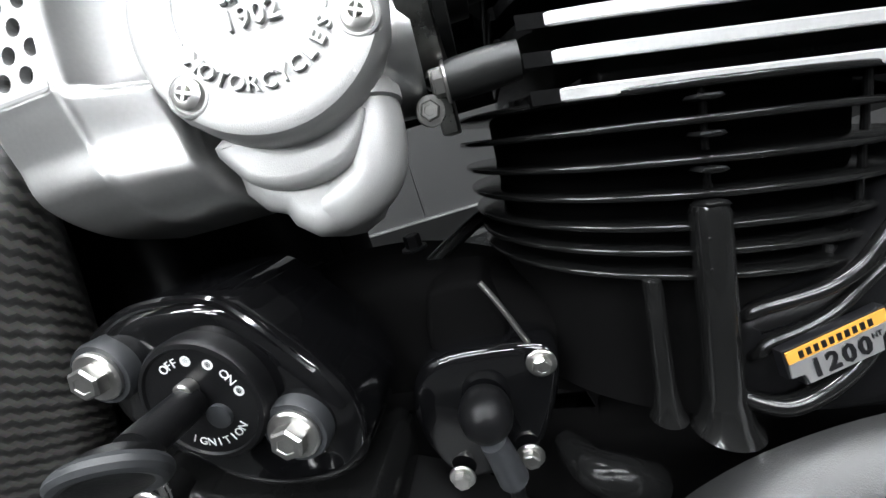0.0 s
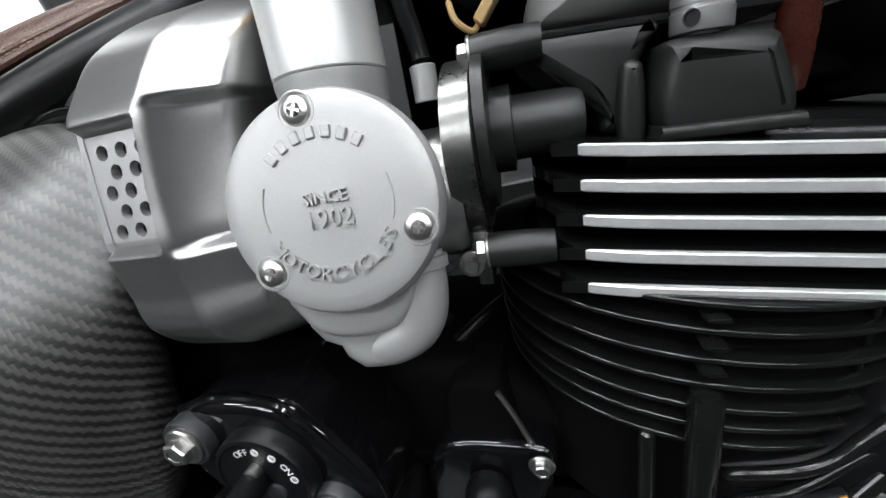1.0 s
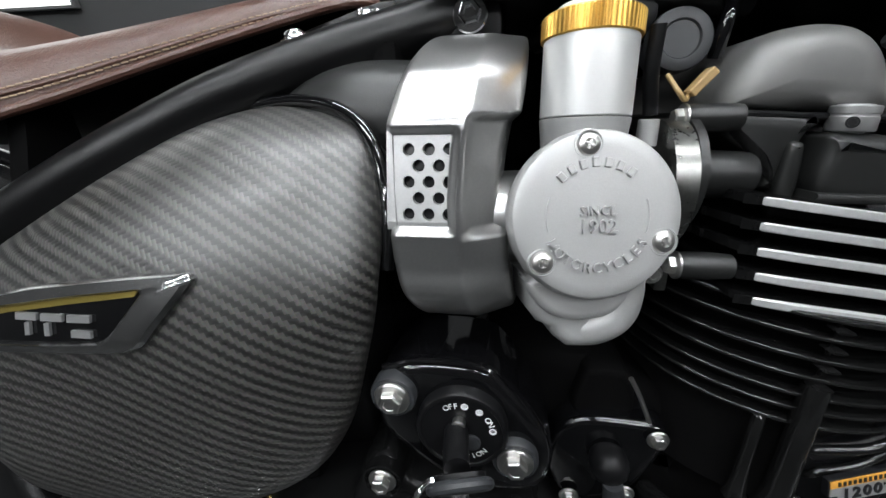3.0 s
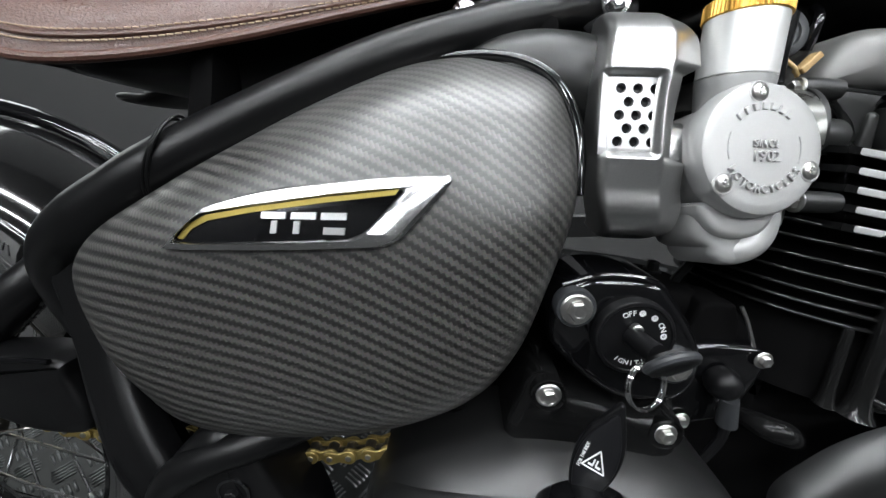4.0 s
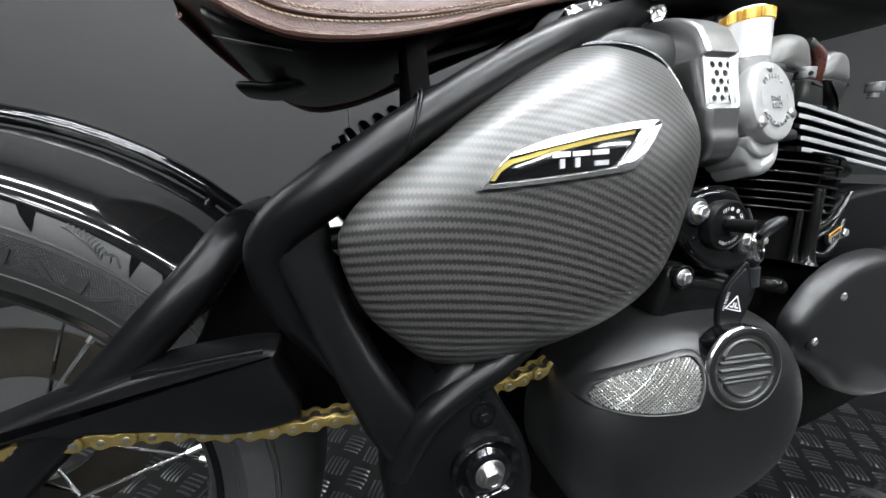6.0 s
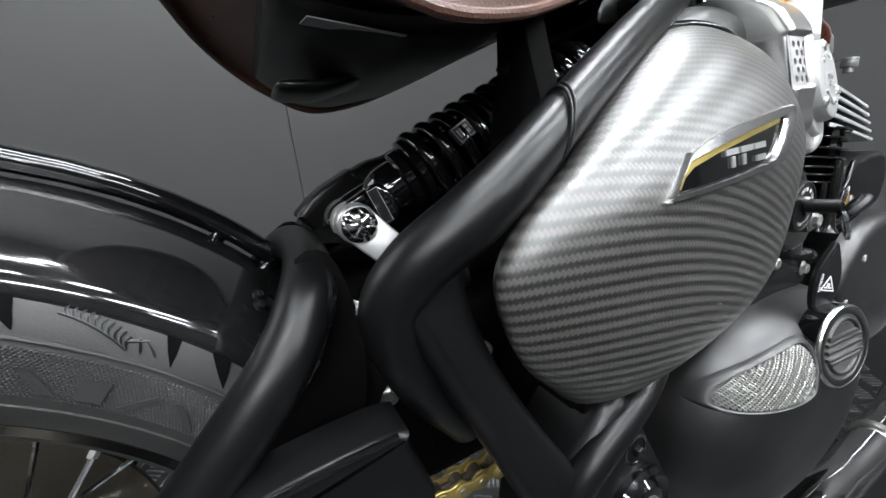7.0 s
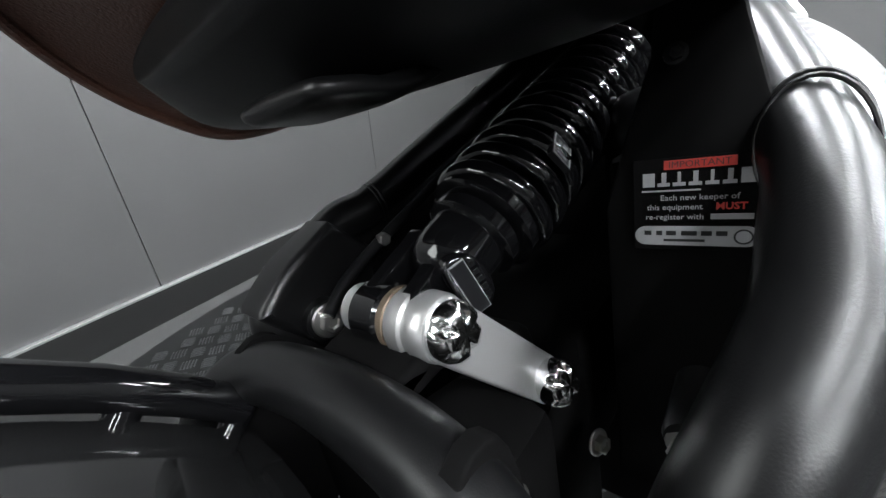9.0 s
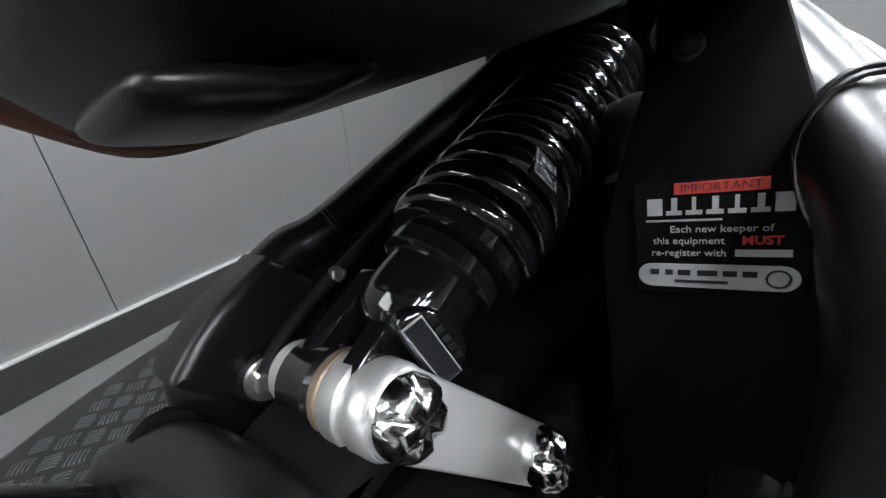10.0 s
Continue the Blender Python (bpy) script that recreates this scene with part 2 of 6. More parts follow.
def bent(points, r, seg=16, n=8):
    bm = bmesh.new()
    if isinstance(r, (list, tuple)):
        rr = [v.x for v in spline([(q, 0, 0) for q in r], n)]
    else:
        rr = r
    return tube(bm, spline(points, n), rr, seg)


def lathe(bm, profile, at=(0, 0, 0), axis=(0, -1, 0), seg=32, caps=True):
    """A turned form: profile rows of (height along the axis, radius)."""
    z = Vector(axis).normalized()
    x = z.orthogonal().normalized()
    if abs(z.y) > 0.7:
        x = (Vector((1, 0, 0)) - z * z.x).normalized()
    y = z.cross(x)
    at = Vector(at)
    rows = [[at + h * z + max(r, 1e-5) * (math.cos(a) * x + math.sin(a) * y) for a in (2 * math.pi * k / seg for k in range(seg))] for h, r in profile]
    grid(bm, rows, True, caps)
    return bm


def turned(profile, at=(0, 0, 0), axis=(0, -1, 0), seg=32):
    return lathe(bmesh.new(), profile, at, axis, seg)


def box(bm, lo, hi, bevel=0.0, segs=2, m=None):
    vs = bmesh.ops.create_cube(bm, size=1.0)["verts"]
    lo, hi = Vector(lo), Vector(hi)
    for v in vs:
        v.co = Vector([(lo[k] + hi[k]) / 2 + v.co[k] * (hi[k] - lo[k]) for k in range(3)])
    if bevel:
        es = list({e for v in vs for e in v.link_edges})
        vs = bmesh.ops.bevel(bm, geom=es, offset=bevel, segments=segs, affect="EDGES", profile=0.5)["verts"]
    if m is not None:
        for v in set(vs):
            v.co = m @ v.co
    return bm


def solid_box(lo, hi, bevel=0.0, segs=2, m=None):
    return box(bmesh.new(), lo, hi, bevel, segs, m)


def prism(outline, y0, y1, bevel=0.0, segs=3, bm=None, fn=None, shrink=False):
    """An outline in x and z, drawn out from the face y0 to the back y1, with a rounded front edge."""
    bm = bm or bmesh.new()
    pts = [Vector((p[0], p[1])) for p in outline]
    m = len(pts)
    area = sum(pts[i - 1].x * pts[i].y - pts[i].x * pts[i - 1].y for i in range(m))
    sgn = 1 if area > 0 else -1
    ins = []
    for i in range(m):
        t = (pts[(i + 1) % m] - pts[i - 1]).normalized()
        ins.append(Vector((-t.y, t.x)) * sgn)
    if shrink:
        c = sum(pts, Vector((0, 0))) / m
        w = max((p - c).length for p in pts)
        ins = [(c - p) / w * 1.6 for p in pts]
    rows = []
    d = 1 if y1 > y0 else -1
    rows.append([Vector((p.x, y1, p.y)) for p in pts])
    if bevel:
        for k in range(segs + 1):
            a = math.pi / 2 * k / segs
            off, dy = bevel * (1 - math.cos(a)), bevel * (1 - math.sin(a))
            rows.append([Vector((p.x + n.x * off, y0 + d * dy, p.y + n.y * off)) for p, n in zip(pts, ins)])
    else:
        rows.append([Vector((p.x, y0, p.y)) for p in pts])
    if fn:
        rows = [[fn(v) for v in r] for r in rows]
    grid(bm, rows, True, True)
    return bm


def curve2(pts, n=6):
    return [(v.x, v.y) for v in spline([(p[0], p[1], 0) for p in pts], n, True)]


def facing(at, out, up=(0, 0, 1)):
    """A frame at a place whose -y looks along out and whose z is near up."""
    y = -Vector(out).normalized()
    x = y.cross(Vector(up)).normalized()
    z = x.cross(y)
    return Matrix.Translation(at) @ Matrix((x, y, z)).transposed().to_4x4()


def hex_bolt(name, at, out, r, parent, material=None, washer=True, depth=None, hole=False, label=""):
    """A flanged hexagon bolt head: r is half its width over flats."""
    m = facing(at, out)
    d = depth or r * 1.1
    bm = bmesh.new()
    if washer:
        lathe(bm, [(0, r * 1.75), (r * 0.2, r * 1.75), (r * 0.32, r * 1.6), (r * 0.34, r * 0.9)], seg=28)
    R = r / math.cos(math.pi / 6)
    rows = []
    for h, s in ((r * 0.3, 1.0), (d, 1.0), (d + r * 0.16, 0.86), (d + r * 0.17, 0.55), (d - r * (0.25 if hole else -0.12), 0.5)):
        rows.append([Vector((R * s * math.cos(math.pi / 3 * k + 0.2), -h, R * s * math.sin(math.pi / 3 * k + 0.2))) for k in range(6)])
    grid(bm, rows, True, True)
    return part(name, bm, material or STEEL, parent, label, 30, m)


def cross_screw(name, at, out, r, parent, material=None, label=""):
    """A pan-head screw with a cross recess."""
    m = facing(at, out)
    bm = bmesh.new()
    lathe(bm, [(0, r), (r * 0.18, r), (r * 0.42, r * 0.86), (r * 0.55, r * 0.6), (r * 0.58, r * 0.45), (r * 0.5, r * 0.40), (r * 0.35, r * 0.2), (r * 0.3, 0)], seg=28, caps=False)
    for a in (0.4, 0.4 + math.pi / 2):
        q = Matrix.Rotation(a, 4, "Y")
        box(bm, (-r * 0.42, -r * 0.6, -r * 0.085), (r * 0.42, -r * 0.3, r * 0.085), 0, m=q)
    return part(name, bm, material or STEEL, parent, label, 30, m)


def lettering(name, text, size, m, material, parent, depth=0.0004, align="CENTER", bold=0.0, label=""):
    """Raised text of the built-in font, made into a mesh."""
    cu = bpy.data.curves.new(name, "FONT")
    cu.body, cu.size, cu.extrude, cu.align_x, cu.align_y, cu.offset = text, size, depth, align, "CENTER", bold
    cu.resolution_u = 2
    tmp = bpy.data.objects.new(name, cu)
    scene.collection.objects.link(tmp)
    bpy.context.view_layer.update()
    me = bpy.data.meshes.new_from_object(tmp.evaluated_get(bpy.context.evaluated_depsgraph_get()))
    bpy.data.objects.remove(tmp)
    bpy.data.curves.remove(cu)
    me.name = name
    me.transform(m @ Matrix.Rotation(math.pi / 2, 4, "X"))
    me.materials.clear()
    me.materials.append(material)
    ob = new(name, me)
    if parent is not None:
        ob.parent = parent
    if label:
        ob["label"] = label
    return ob


def mirrored(p):
    return (p[0], 2 * MID - p[1], p[2])


# ---------------------------------------------------------------- room
ROOM = Matrix.Rotation(radians(10), 4, "Z")
BACK = 1.50


def room():
    def slab(name, lo, hi, material, label, cat, bevel=0.0, m=ROOM):
        return tagged(part(name, solid_box(lo, hi, bevel), material, None, "", 0, m), label, cat, kind="structure")
    slab("floor", (-3.6, -3.6, -0.06), (3.6, BACK + 0.1, -0.012), CARPET, "grey short-pile carpet floor", "floor")
    # the back wall is made of panels with a narrow joint
    wall = thing("wall_back", "dark grey panelled wall with narrow upright joints", "wall", kind="structure", matrix=ROOM)
    xs = [-3.6, -1.85, -0.045, 1.15, 2.4, 3.6]
    for a, b in zip(xs, xs[1:]):
        part("wall_panel", solid_box((a + 0.0012, BACK, -0.012), (b - 0.0012, BACK + 0.02, 2.75), 0.001, 1), WALLP, wall)
    part("wall_core", solid_box((-3.6, BACK + 0.0205, -0.012), (3.6, BACK + 0.1, 2.75)), SKIRT, wall)
    slab("wall_front", (-3.6, -3.7, -0.012), (3.6, -3.6, 2.75), GREYWALL, "plain dark grey painted wall", "wall")
    slab("wall_left", (-3.7, -3.7, -0.012), (-3.6, BACK + 0.1, 2.75), GREYWALL, "plain dark grey painted wall", "wall")
    slab("wall_right", (3.6, -3.7, -0.012), (3.7, BACK + 0.1, 2.75), DARKWALL, "plain dark grey painted wall", "wall")
    slab("ceiling", (-3.7, -3.7, 2.75), (3.7, BACK + 0.1, 2.85), CEILP, "plain grey ceiling", "ceiling")
    slab("baseboard", (-3.6, BACK - 0.018, -0.012), (3.6, BACK - 0.001, 0.1), SKIRT, "black skirting board along the grey wall", "skirting", 0.002)
    slab("trim", (-3.6, BACK - 0.02, 0.1), (3.6, BACK - 0.001, 0.108), TRIM, "thin aluminium trim on the skirting board", "trim", 0.001)
    # the round display platform with its five-bar tread
    plat = thing("platform", "round display platform clad in dark five-bar tread plate", "platform", kind="structure")
    C, R = Vector((0.15, 0.0, 0)), 1.42
    part("deck", turned([(-0.012, R - 0.002), (-0.002, R), (0, R - 0.002)], C, (0, 0, 1), 128), TREAD, plat)
    bm = bmesh.new()
    s = 0.052
    for i in range(-40, 41):
        for j in range(-40, 41):
            p = C + Vector(((i + j) * s * 0.72, (i - j) * s * 0.72, 0))
            if (p - C).length > R - 0.05 or p.x > 0.75 or p.y < -0.1:
                continue
            turn = radians(45) if (i + j) % 2 == 0 else radians(-45)
            for k in range(5):
                q = Matrix.Translation(p) @ Matrix.Rotation(turn + radians(12), 4, "Z")
                o = (k - 2) * 0.0085
                L = 0.019 - 0.0012 * abs(k - 2)
                rows = [[q @ Vector((x, o + y, z)) for x, y in ((-L * f, -0.0022 * f), (L * f, -0.0022 * f), (L * f, 0.0022 * f), (-L * f, 0.0022 * f))] for z, f in ((0.0, 1.0), (0.0022, 0.62))]
                vs = grid(bm, rows, True)
                bm.faces.new(vs[-1])
    tagged(part("tread_bar", bm, LUG, plat, "raised five-bar tread lugs"), kind="stuff")
    for x, y, L in BATTENS:
        lamp = thing("ceiling_light", "white fluorescent batten fixed under the ceiling", "ceiling light", "ceiling battens", matrix=ROOM @ Matrix.Translation((x, y, 0)))
        part("housing", solid_box((-L / 2, -0.06, CEIL - 0.05), (L / 2, 0.06, CEIL - 0.001), 0.006), PAINT, lamp)
        part("diffuser", solid_box((-L / 2 + 0.02, -0.045, CEIL - 0.075), (L / 2 - 0.02, 0.045, CEIL - 0.0505), 0.012), TUBE, lamp, "glowing white diffuser")


room()

# ---------------------------------------------------------------- motorcycle
bike = thing("motorcycle", "black custom motorcycle with carbon side cover, leaning on its stand", "motorcycle", matrix=BIKE)


def P(name, bm, material, label="", parent=None, smooth=35, matrix=None):
    return part(name, bm, material, parent or bike, label, smooth, matrix)


# ---- carbon side cover
SC = Vector((-0.245, 0.575))
SIDE = [(-0.152, 0.709), (-0.110, 0.698), (-0.098, 0.675), (-0.096, 0.651), (-0.098, 0.618), (-0.106, 0.583), (-0.120, 0.537), (-0.142, 0.504),
        (-0.180, 0.481), (-0.224, 0.468), (-0.276, 0.461), (-0.313, 0.462), (-0.343, 0.471), (-0.363, 0.490), (-0.384, 0.515), (-0.395, 0.542),
        (-0.399, 0.566), (-0.393, 0.583), (-0.375, 0.601), (-0.336, 0.626), (-0.295, 0.653), (-0.253, 0.679), (-0.213, 0.699), (-0.181, 0.708)]
side_ring = [Vector(p) for p in curve2(SIDE, 6)]
side_pol = sorted((math.atan2(p.y - SC.y, p.x - SC.x), (p - SC).length) for p in side_ring)


def side_rim(z, x=-0.2):
    """The rim lies further in towards the top, and further out at the tail."""
    f = min(max((z - 0.62) / 0.09, 0), 1)
    g = min(max((-0.29 - x) / 0.09, 0), 1)
    return -0.099 + 0.047 * f * f * (3 - 2 * f) - 0.009 * g * g * (3 - 2 * g)


def crown(x, z):
    """The face before its edges are rounded: it leans in towards the top and the tail."""
    return -0.1405 + 2.4 * max(0.0, z - 0.585) ** 2 + 1.2 * max(0.0, -0.285 - x) ** 2 + 1.2 * max(0.0, 0.52 - z) ** 2 + 0.5 * max(0.0, x + 0.20) ** 2


def dome(k, rim, x, z):
    c = crown(x, z)
    return rim + (c - rim) * (1 - k ** 4.6) ** 0.52


def side_r(a):
    an = [q[0] for q in side_pol]
    rr = [q[1] for q in side_pol]
    return float(np.interp(a, an, rr, period=2 * math.pi))


def side_y(x, z):
    d = Vector((x, z)) - SC
    k = min(d.length / side_r(math.atan2(d.y, d.x)), 1.0)
    a = math.atan2(d.y, d.x)
    return dome(k, side_rim(SC.y + math.sin(a) * side_r(a), SC.x + math.cos(a) * side_r(a)), x, z)


def side_cover():
    bm = bmesh.new()
    uvl = bm.loops.layers.uv.new("UVMap")
    n, ks = 144, [0.0015] + [i / 22 for i in range(1, 20)] + [0.895, 0.925, 0.95, 0.97, 0.985, 0.995, 1.0]
    rows, uvs = [], []
    for a in (2 * math.pi * i / n for i in range(n)):
        R = side_r(a)
        rim = side_rim(SC.y + math.sin(a) * R, SC.x + math.cos(a) * R)
        d = Vector((math.cos(a), math.sin(a)))
        line, uvr, arc, last = [], [], 0.0, None
        bend = Vector((d.x * abs(d.x), d.y * abs(d.y)))
        for k, y in [(k, None) for k in ks] + [(0.985, rim + 0.007), (0.95, rim + 0.013), (0.90, rim + 0.016)]:
            q = SC + d * R * k
            p = Vector((q.x, dome(k, rim, q.x, q.y) if y is None else y, q.y))
            arc += (p - last).length if last is not None else 0
            last = p
            line.append(p)
            uvr.append(d * min(R * k, arc) + bend * max(arc - R * k, 0.0))
        rows.append(line)
        uvs.append(uvr)
    vs = [[bm.verts.new(p) for p in row] for row in rows]
    for i in range(n):
        j = (i + 1) % n
        for k in range(len(rows[0]) - 1):
            f = bm.faces.new((vs[i][k], vs[j][k], vs[j][k + 1], vs[i][k + 1]))
            for loop, q in zip(f.loops, (uvs[i][k], uvs[j][k], uvs[j][k + 1], uvs[i][k + 1])):
                loop[uvl].uv = q
    f = bm.faces.new([vs[i][0] for i in range(n)])
    return P("side_cover", bm, CARBON, "matt carbon-fibre side cover with a twill weave", smooth=60)


cover = side_cover()
OUTER = [(-0.3101, 0.6002), (-0.3057, 0.6053), (-0.2895, 0.6203), (-0.2835, 0.6230), (-0.2553, 0.6308), (-0.2228, 0.6359), (-0.1937, 0.6394), (-0.1712, 0.6408), (-0.1675, 0.6391), (-0.1689, 0.6349), (-0.1847, 0.6168), (-0.1906, 0.6100), (-0.1966, 0.6068), (-0.2048, 0.6052), (-0.2545, 0.6015), (-0.3072, 0.5991)]
INNER = [(-0.3046, 0.6037), (-0.3020, 0.6083), (-0.2940, 0.6156), (-0.2870, 0.6183), (-0.2664, 0.6222), (-0.2279, 0.6289), (-0.2062, 0.6319), (-0.1926, 0.6337), (-0.1899, 0.6325), (-0.1918, 0.6296), (-0.2052, 0.6151), (-0.2092, 0.6117), (-0.2143, 0.6094), (-0.2199, 0.6086), (-0.2548, 0.6055), (-0.3012, 0.6030)]


def on_side(p, off):
    return Vector((p[0], side_y(p[0], p[1]) - off, p[1]))


def ring_plate(outer, inner, lo, hi, n=8):
    def dense(poly):
        out = []
        for a, b in zip(poly, poly[1:] + poly[:1]):
            for k in range(n):
                out.append((a[0] + (b[0] - a[0]) * k / n, a[1] + (b[1] - a[1]) * k / n))
        return out
    o, i = dense(outer), dense(inner)
    c = lambda f: [(a[0] * (1 - f) + b[0] * f, a[1] * (1 - f) + b[1] * f) for a, b in zip(o, i)]
    bm = bmesh.new()
    grid(bm, [[on_side(p, lo) for p in o], [on_side(p, hi * 0.6) for p in o], [on_side(p, hi) for p in c(0.14)], [on_side(p, hi) for p in c(0.86)], [on_side(p, hi * 0.7) for p in i], [on_side(p, lo) for p in i]], True)
    return bm


def patch(poly, off, thick=0.0008, n=10, m=4):
    """A thin plate on the side cover between a lower and an upper line of equal count."""
    lo, hi = poly
    bm = bmesh.new()
    rows = []
    for k in range(m + 1):
        f = k / m
        row = []
        for (a, b), (c, d) in zip(zip(lo, lo[1:]), zip(hi, hi[1:])):
            for q in range(n):
                g = q / n
                x = (a[0] + (b[0] - a[0]) * g) * (1 - f) + (c[0] + (d[0] - c[0]) * g) * f
                z = (a[1] + (b[1] - a[1]) * g) * (1 - f) + (c[1] + (d[1] - c[1]) * g) * f
                row.append(on_side((x, z), off))
        x, z = lo[-1][0] * (1 - f) + hi[-1][0] * f, lo[-1][1] * (1 - f) + hi[-1][1] * f
        row.append(on_side((x, z), off))
        rows.append(row)
    vs = grid(bm, rows)
    ext = bmesh.ops.extrude_face_region(bm, geom=bm.faces[:])["geom"]
    for v in ext:
        if isinstance(v, bmesh.types.BMVert):
            v.co.y += thick
    return bm


part("badge_frame", ring_plate(curve2(OUTER, 5), curve2(INNER, 5), -0.001, 0.0042, 2), FRAMEALU, cover, "burnished aluminium badge frame")
part("badge_plate", patch(([INNER[i] for i in (0, 15, 14, 13, 12, 11, 10)], [INNER[i] for i in (1, 3, 4, 5, 6, 7, 8)]), 0.0012), GLOSS, cover, "gloss black badge panel")
part("badge_stripe", patch(([(-0.3008, 0.6043), (-0.2960, 0.6098), (-0.2877, 0.6142), (-0.2662, 0.6191), (-0.2277, 0.6257), (-0.1938, 0.6307)], [(-0.3037, 0.6046), (-0.2994, 0.6113), (-0.2893, 0.6168), (-0.2663, 0.6217), (-0.2278, 0.6284), (-0.1919, 0.6333)]), 0.0021), STRIPE, cover, "gold stripe")


def bar_on_side(name, a, b, h, material, off=0.0026):
    """A plain raised bar on the badge between two points."""
    return part(name, patch(([(a[0], a[1]), (b[0], b[1])], [(a[0] + 0.1 * h, a[1] + h), (b[0] + 0.1 * h, b[1] + h)]), off, 0.0012, 4, 1), material, cover)


for k in range(3):
    x = -0.2595 + k * 0.0150
    bar_on_side("badge_bar", (x, 0.6168 + 0.0004 * k), (x + 0.0125, 0.6172 + 0.0004 * k), 0.0032, ALU)
    bar_on_side("badge_bar", (x + (0.0048, 0.0012, 0.0012)[k], 0.6098 + 0.0004 * k), (x + (0.0078, 0.0042, 0.0118)[k], 0.6100 + 0.0004 * k), (0.0060, 0.0060, 0.0032)[k], ALU)

# ---- frame
RAIL = [(-0.060, 0.008, 0.764), (-0.103, -0.010, 0.750), (-0.150, -0.030, 0.734), (-0.200, -0.0498, 0.7145), (-0.2480, -0.0645, 0.6918), (-0.2935, -0.0772, 0.668), (-0.3475, -0.0905, 0.6375),
        (-0.373, -0.0930, 0.6205), (-0.4015, -0.092, 0.6025), (-0.433, -0.082, 0.580), (-0.446, -0.073, 0.553), (-0.432, -0.066, 0.505), (-0.400, -0.060, 0.455)]
FAR = [(-0.060, 0.062, 0.764), (-0.103, 0.078, 0.743), (-0.150, 0.095, 0.7205), (-0.200, 0.113, 0.6960), (-0.248, 0.131, 0.672), (-0.2935, 0.148, 0.649), (-0.3475, 0.163, 0.624),
       (-0.373, 0.172, 0.617), (-0.4015, 0.171, 0.603), (-0.433, 0.166, 0.588), (-0.446, 0.162, 0.568), (-0.432, 0.160, 0.520), (-0.400, 0.158, 0.455)]
for side in (0, 1):
    pts = FAR if side else RAIL
    P("frame_rail", bent(pts, [0.0155, 0.0155, 0.0155, 0.0155, 0.0155, 0.0155, 0.0158, 0.0171, 0.0178, 0.0178, 0.0174, 0.017, 0.0165], 20, 8), SATIN, "satin black frame tube")
    p = Vector(pts[6])
    d = (Vector(pts[7]) - Vector(pts[6])).normalized()
    n, r = (d if side else Vector((0.9, 0.0, -0.30)).normalized()), 0.0160
    u = d.orthogonal().normalized()
    v = d.cross(u)
    bm = bmesh.new()
    for shift in (-0.0016, 0.0016):
        ring = []
        for k in range(33):
            o = r * (math.cos(2 * math.pi * k / 32) * u + math.sin(2 * math.pi * k / 32) * v)
            ring.append(p - d * 0.006 + o + d * (shift - o.dot(n) / d.dot(n)))
        tube(bm, ring, 0.0010, 8)
    P("weld", bm, SATIN)

DOWN = [(-0.447, 0.572), (-0.443, 0.586), (-0.430, 0.594), (-0.415, 0.592), (-0.404, 0.580), (-0.403, 0.555), (-0.393, 0.515), (-0.377, 0.476), (-0.357, 0.439), (-0.328, 0.392), (-0.295, 0.335), (-0.340, 0.340), (-0.385, 0.408), (-0.403, 0.450), (-0.418, 0.486), (-0.429, 0.515), (-0.440, 0.545)]


def splay(v):
    """The leg runs outwards towards its foot."""
    f = min(max((0.56 - v.z) / 0.14, 0.0), 1.0)
    return Vector((v.x, v.y - 0.030 * f * f * (3 - 2 * f), v.z))


P("frame_leg", prism(curve2(DOWN, 5), -0.091, -0.070, 0.009, 4, None, splay), SATIN, "satin black frame leg")
P("frame_leg", prism(curve2(DOWN, 5), 0.185, 0.158, 0.005, 3), SATIN, "satin black frame leg")
PIVOT = [(-0.318, 0.478), (-0.345, 0.456), (-0.370, 0.420), (-0.383, 0.375), (-0.378, 0.330), (-0.350, 0.300), (-0.300, 0.290), (-0.265, 0.312), (-0.255, 0.350), (-0.262, 0.390), (-0.282, 0.430), (-0.300, 0.468)]
plate = P("pivot_plate", prism(curve2([(x - 0.001, z - 0.007) for x, z in PIVOT], 4), -0.123, -0.065, 0.014, 4), SATIN, "satin black swingarm pivot casting")
part("pivot_strut", bent([(-0.372, -0.112, 0.385), (-0.352, -0.118, 0.425), (-0.325, -0.119, 0.446), (-0.288, -0.114, 0.461), (-0.250, -0.100, 0.474), (-0.21, -0.075, 0.490)], 0.0118, 18, 6), SATIN, plate)
part("pivot_cap", turned([(0, 0.030), (0.006, 0.030), (0.009, 0.0275), (0.006, 0.0255), (0.004, 0.022), (0.010, 0.018), (0.011, 0.0145)], (-0.304, -0.122, 0.379), (0, -1, 0), 40), GLOSS, plate, "gloss black pivot cap")
hex_bolt("pivot_bolt", (-0.304, -0.131, 0.379), (0, -1, 0), 0.0075, plate, STEEL, True)
part("recess_ring", turned([(-0.002, 0.0115), (0.002, 0.0115), (0.002, 0.0095), (-0.003, 0.0085)], (-0.305, -0.1215, 0.425), (0, -1, 0), 28), GLOSS, plate)
hex_bolt("recess_bolt", (-0.305, -0.1225, 0.425), (0, -1, 0), 0.004, plate, PLASTIC, False)

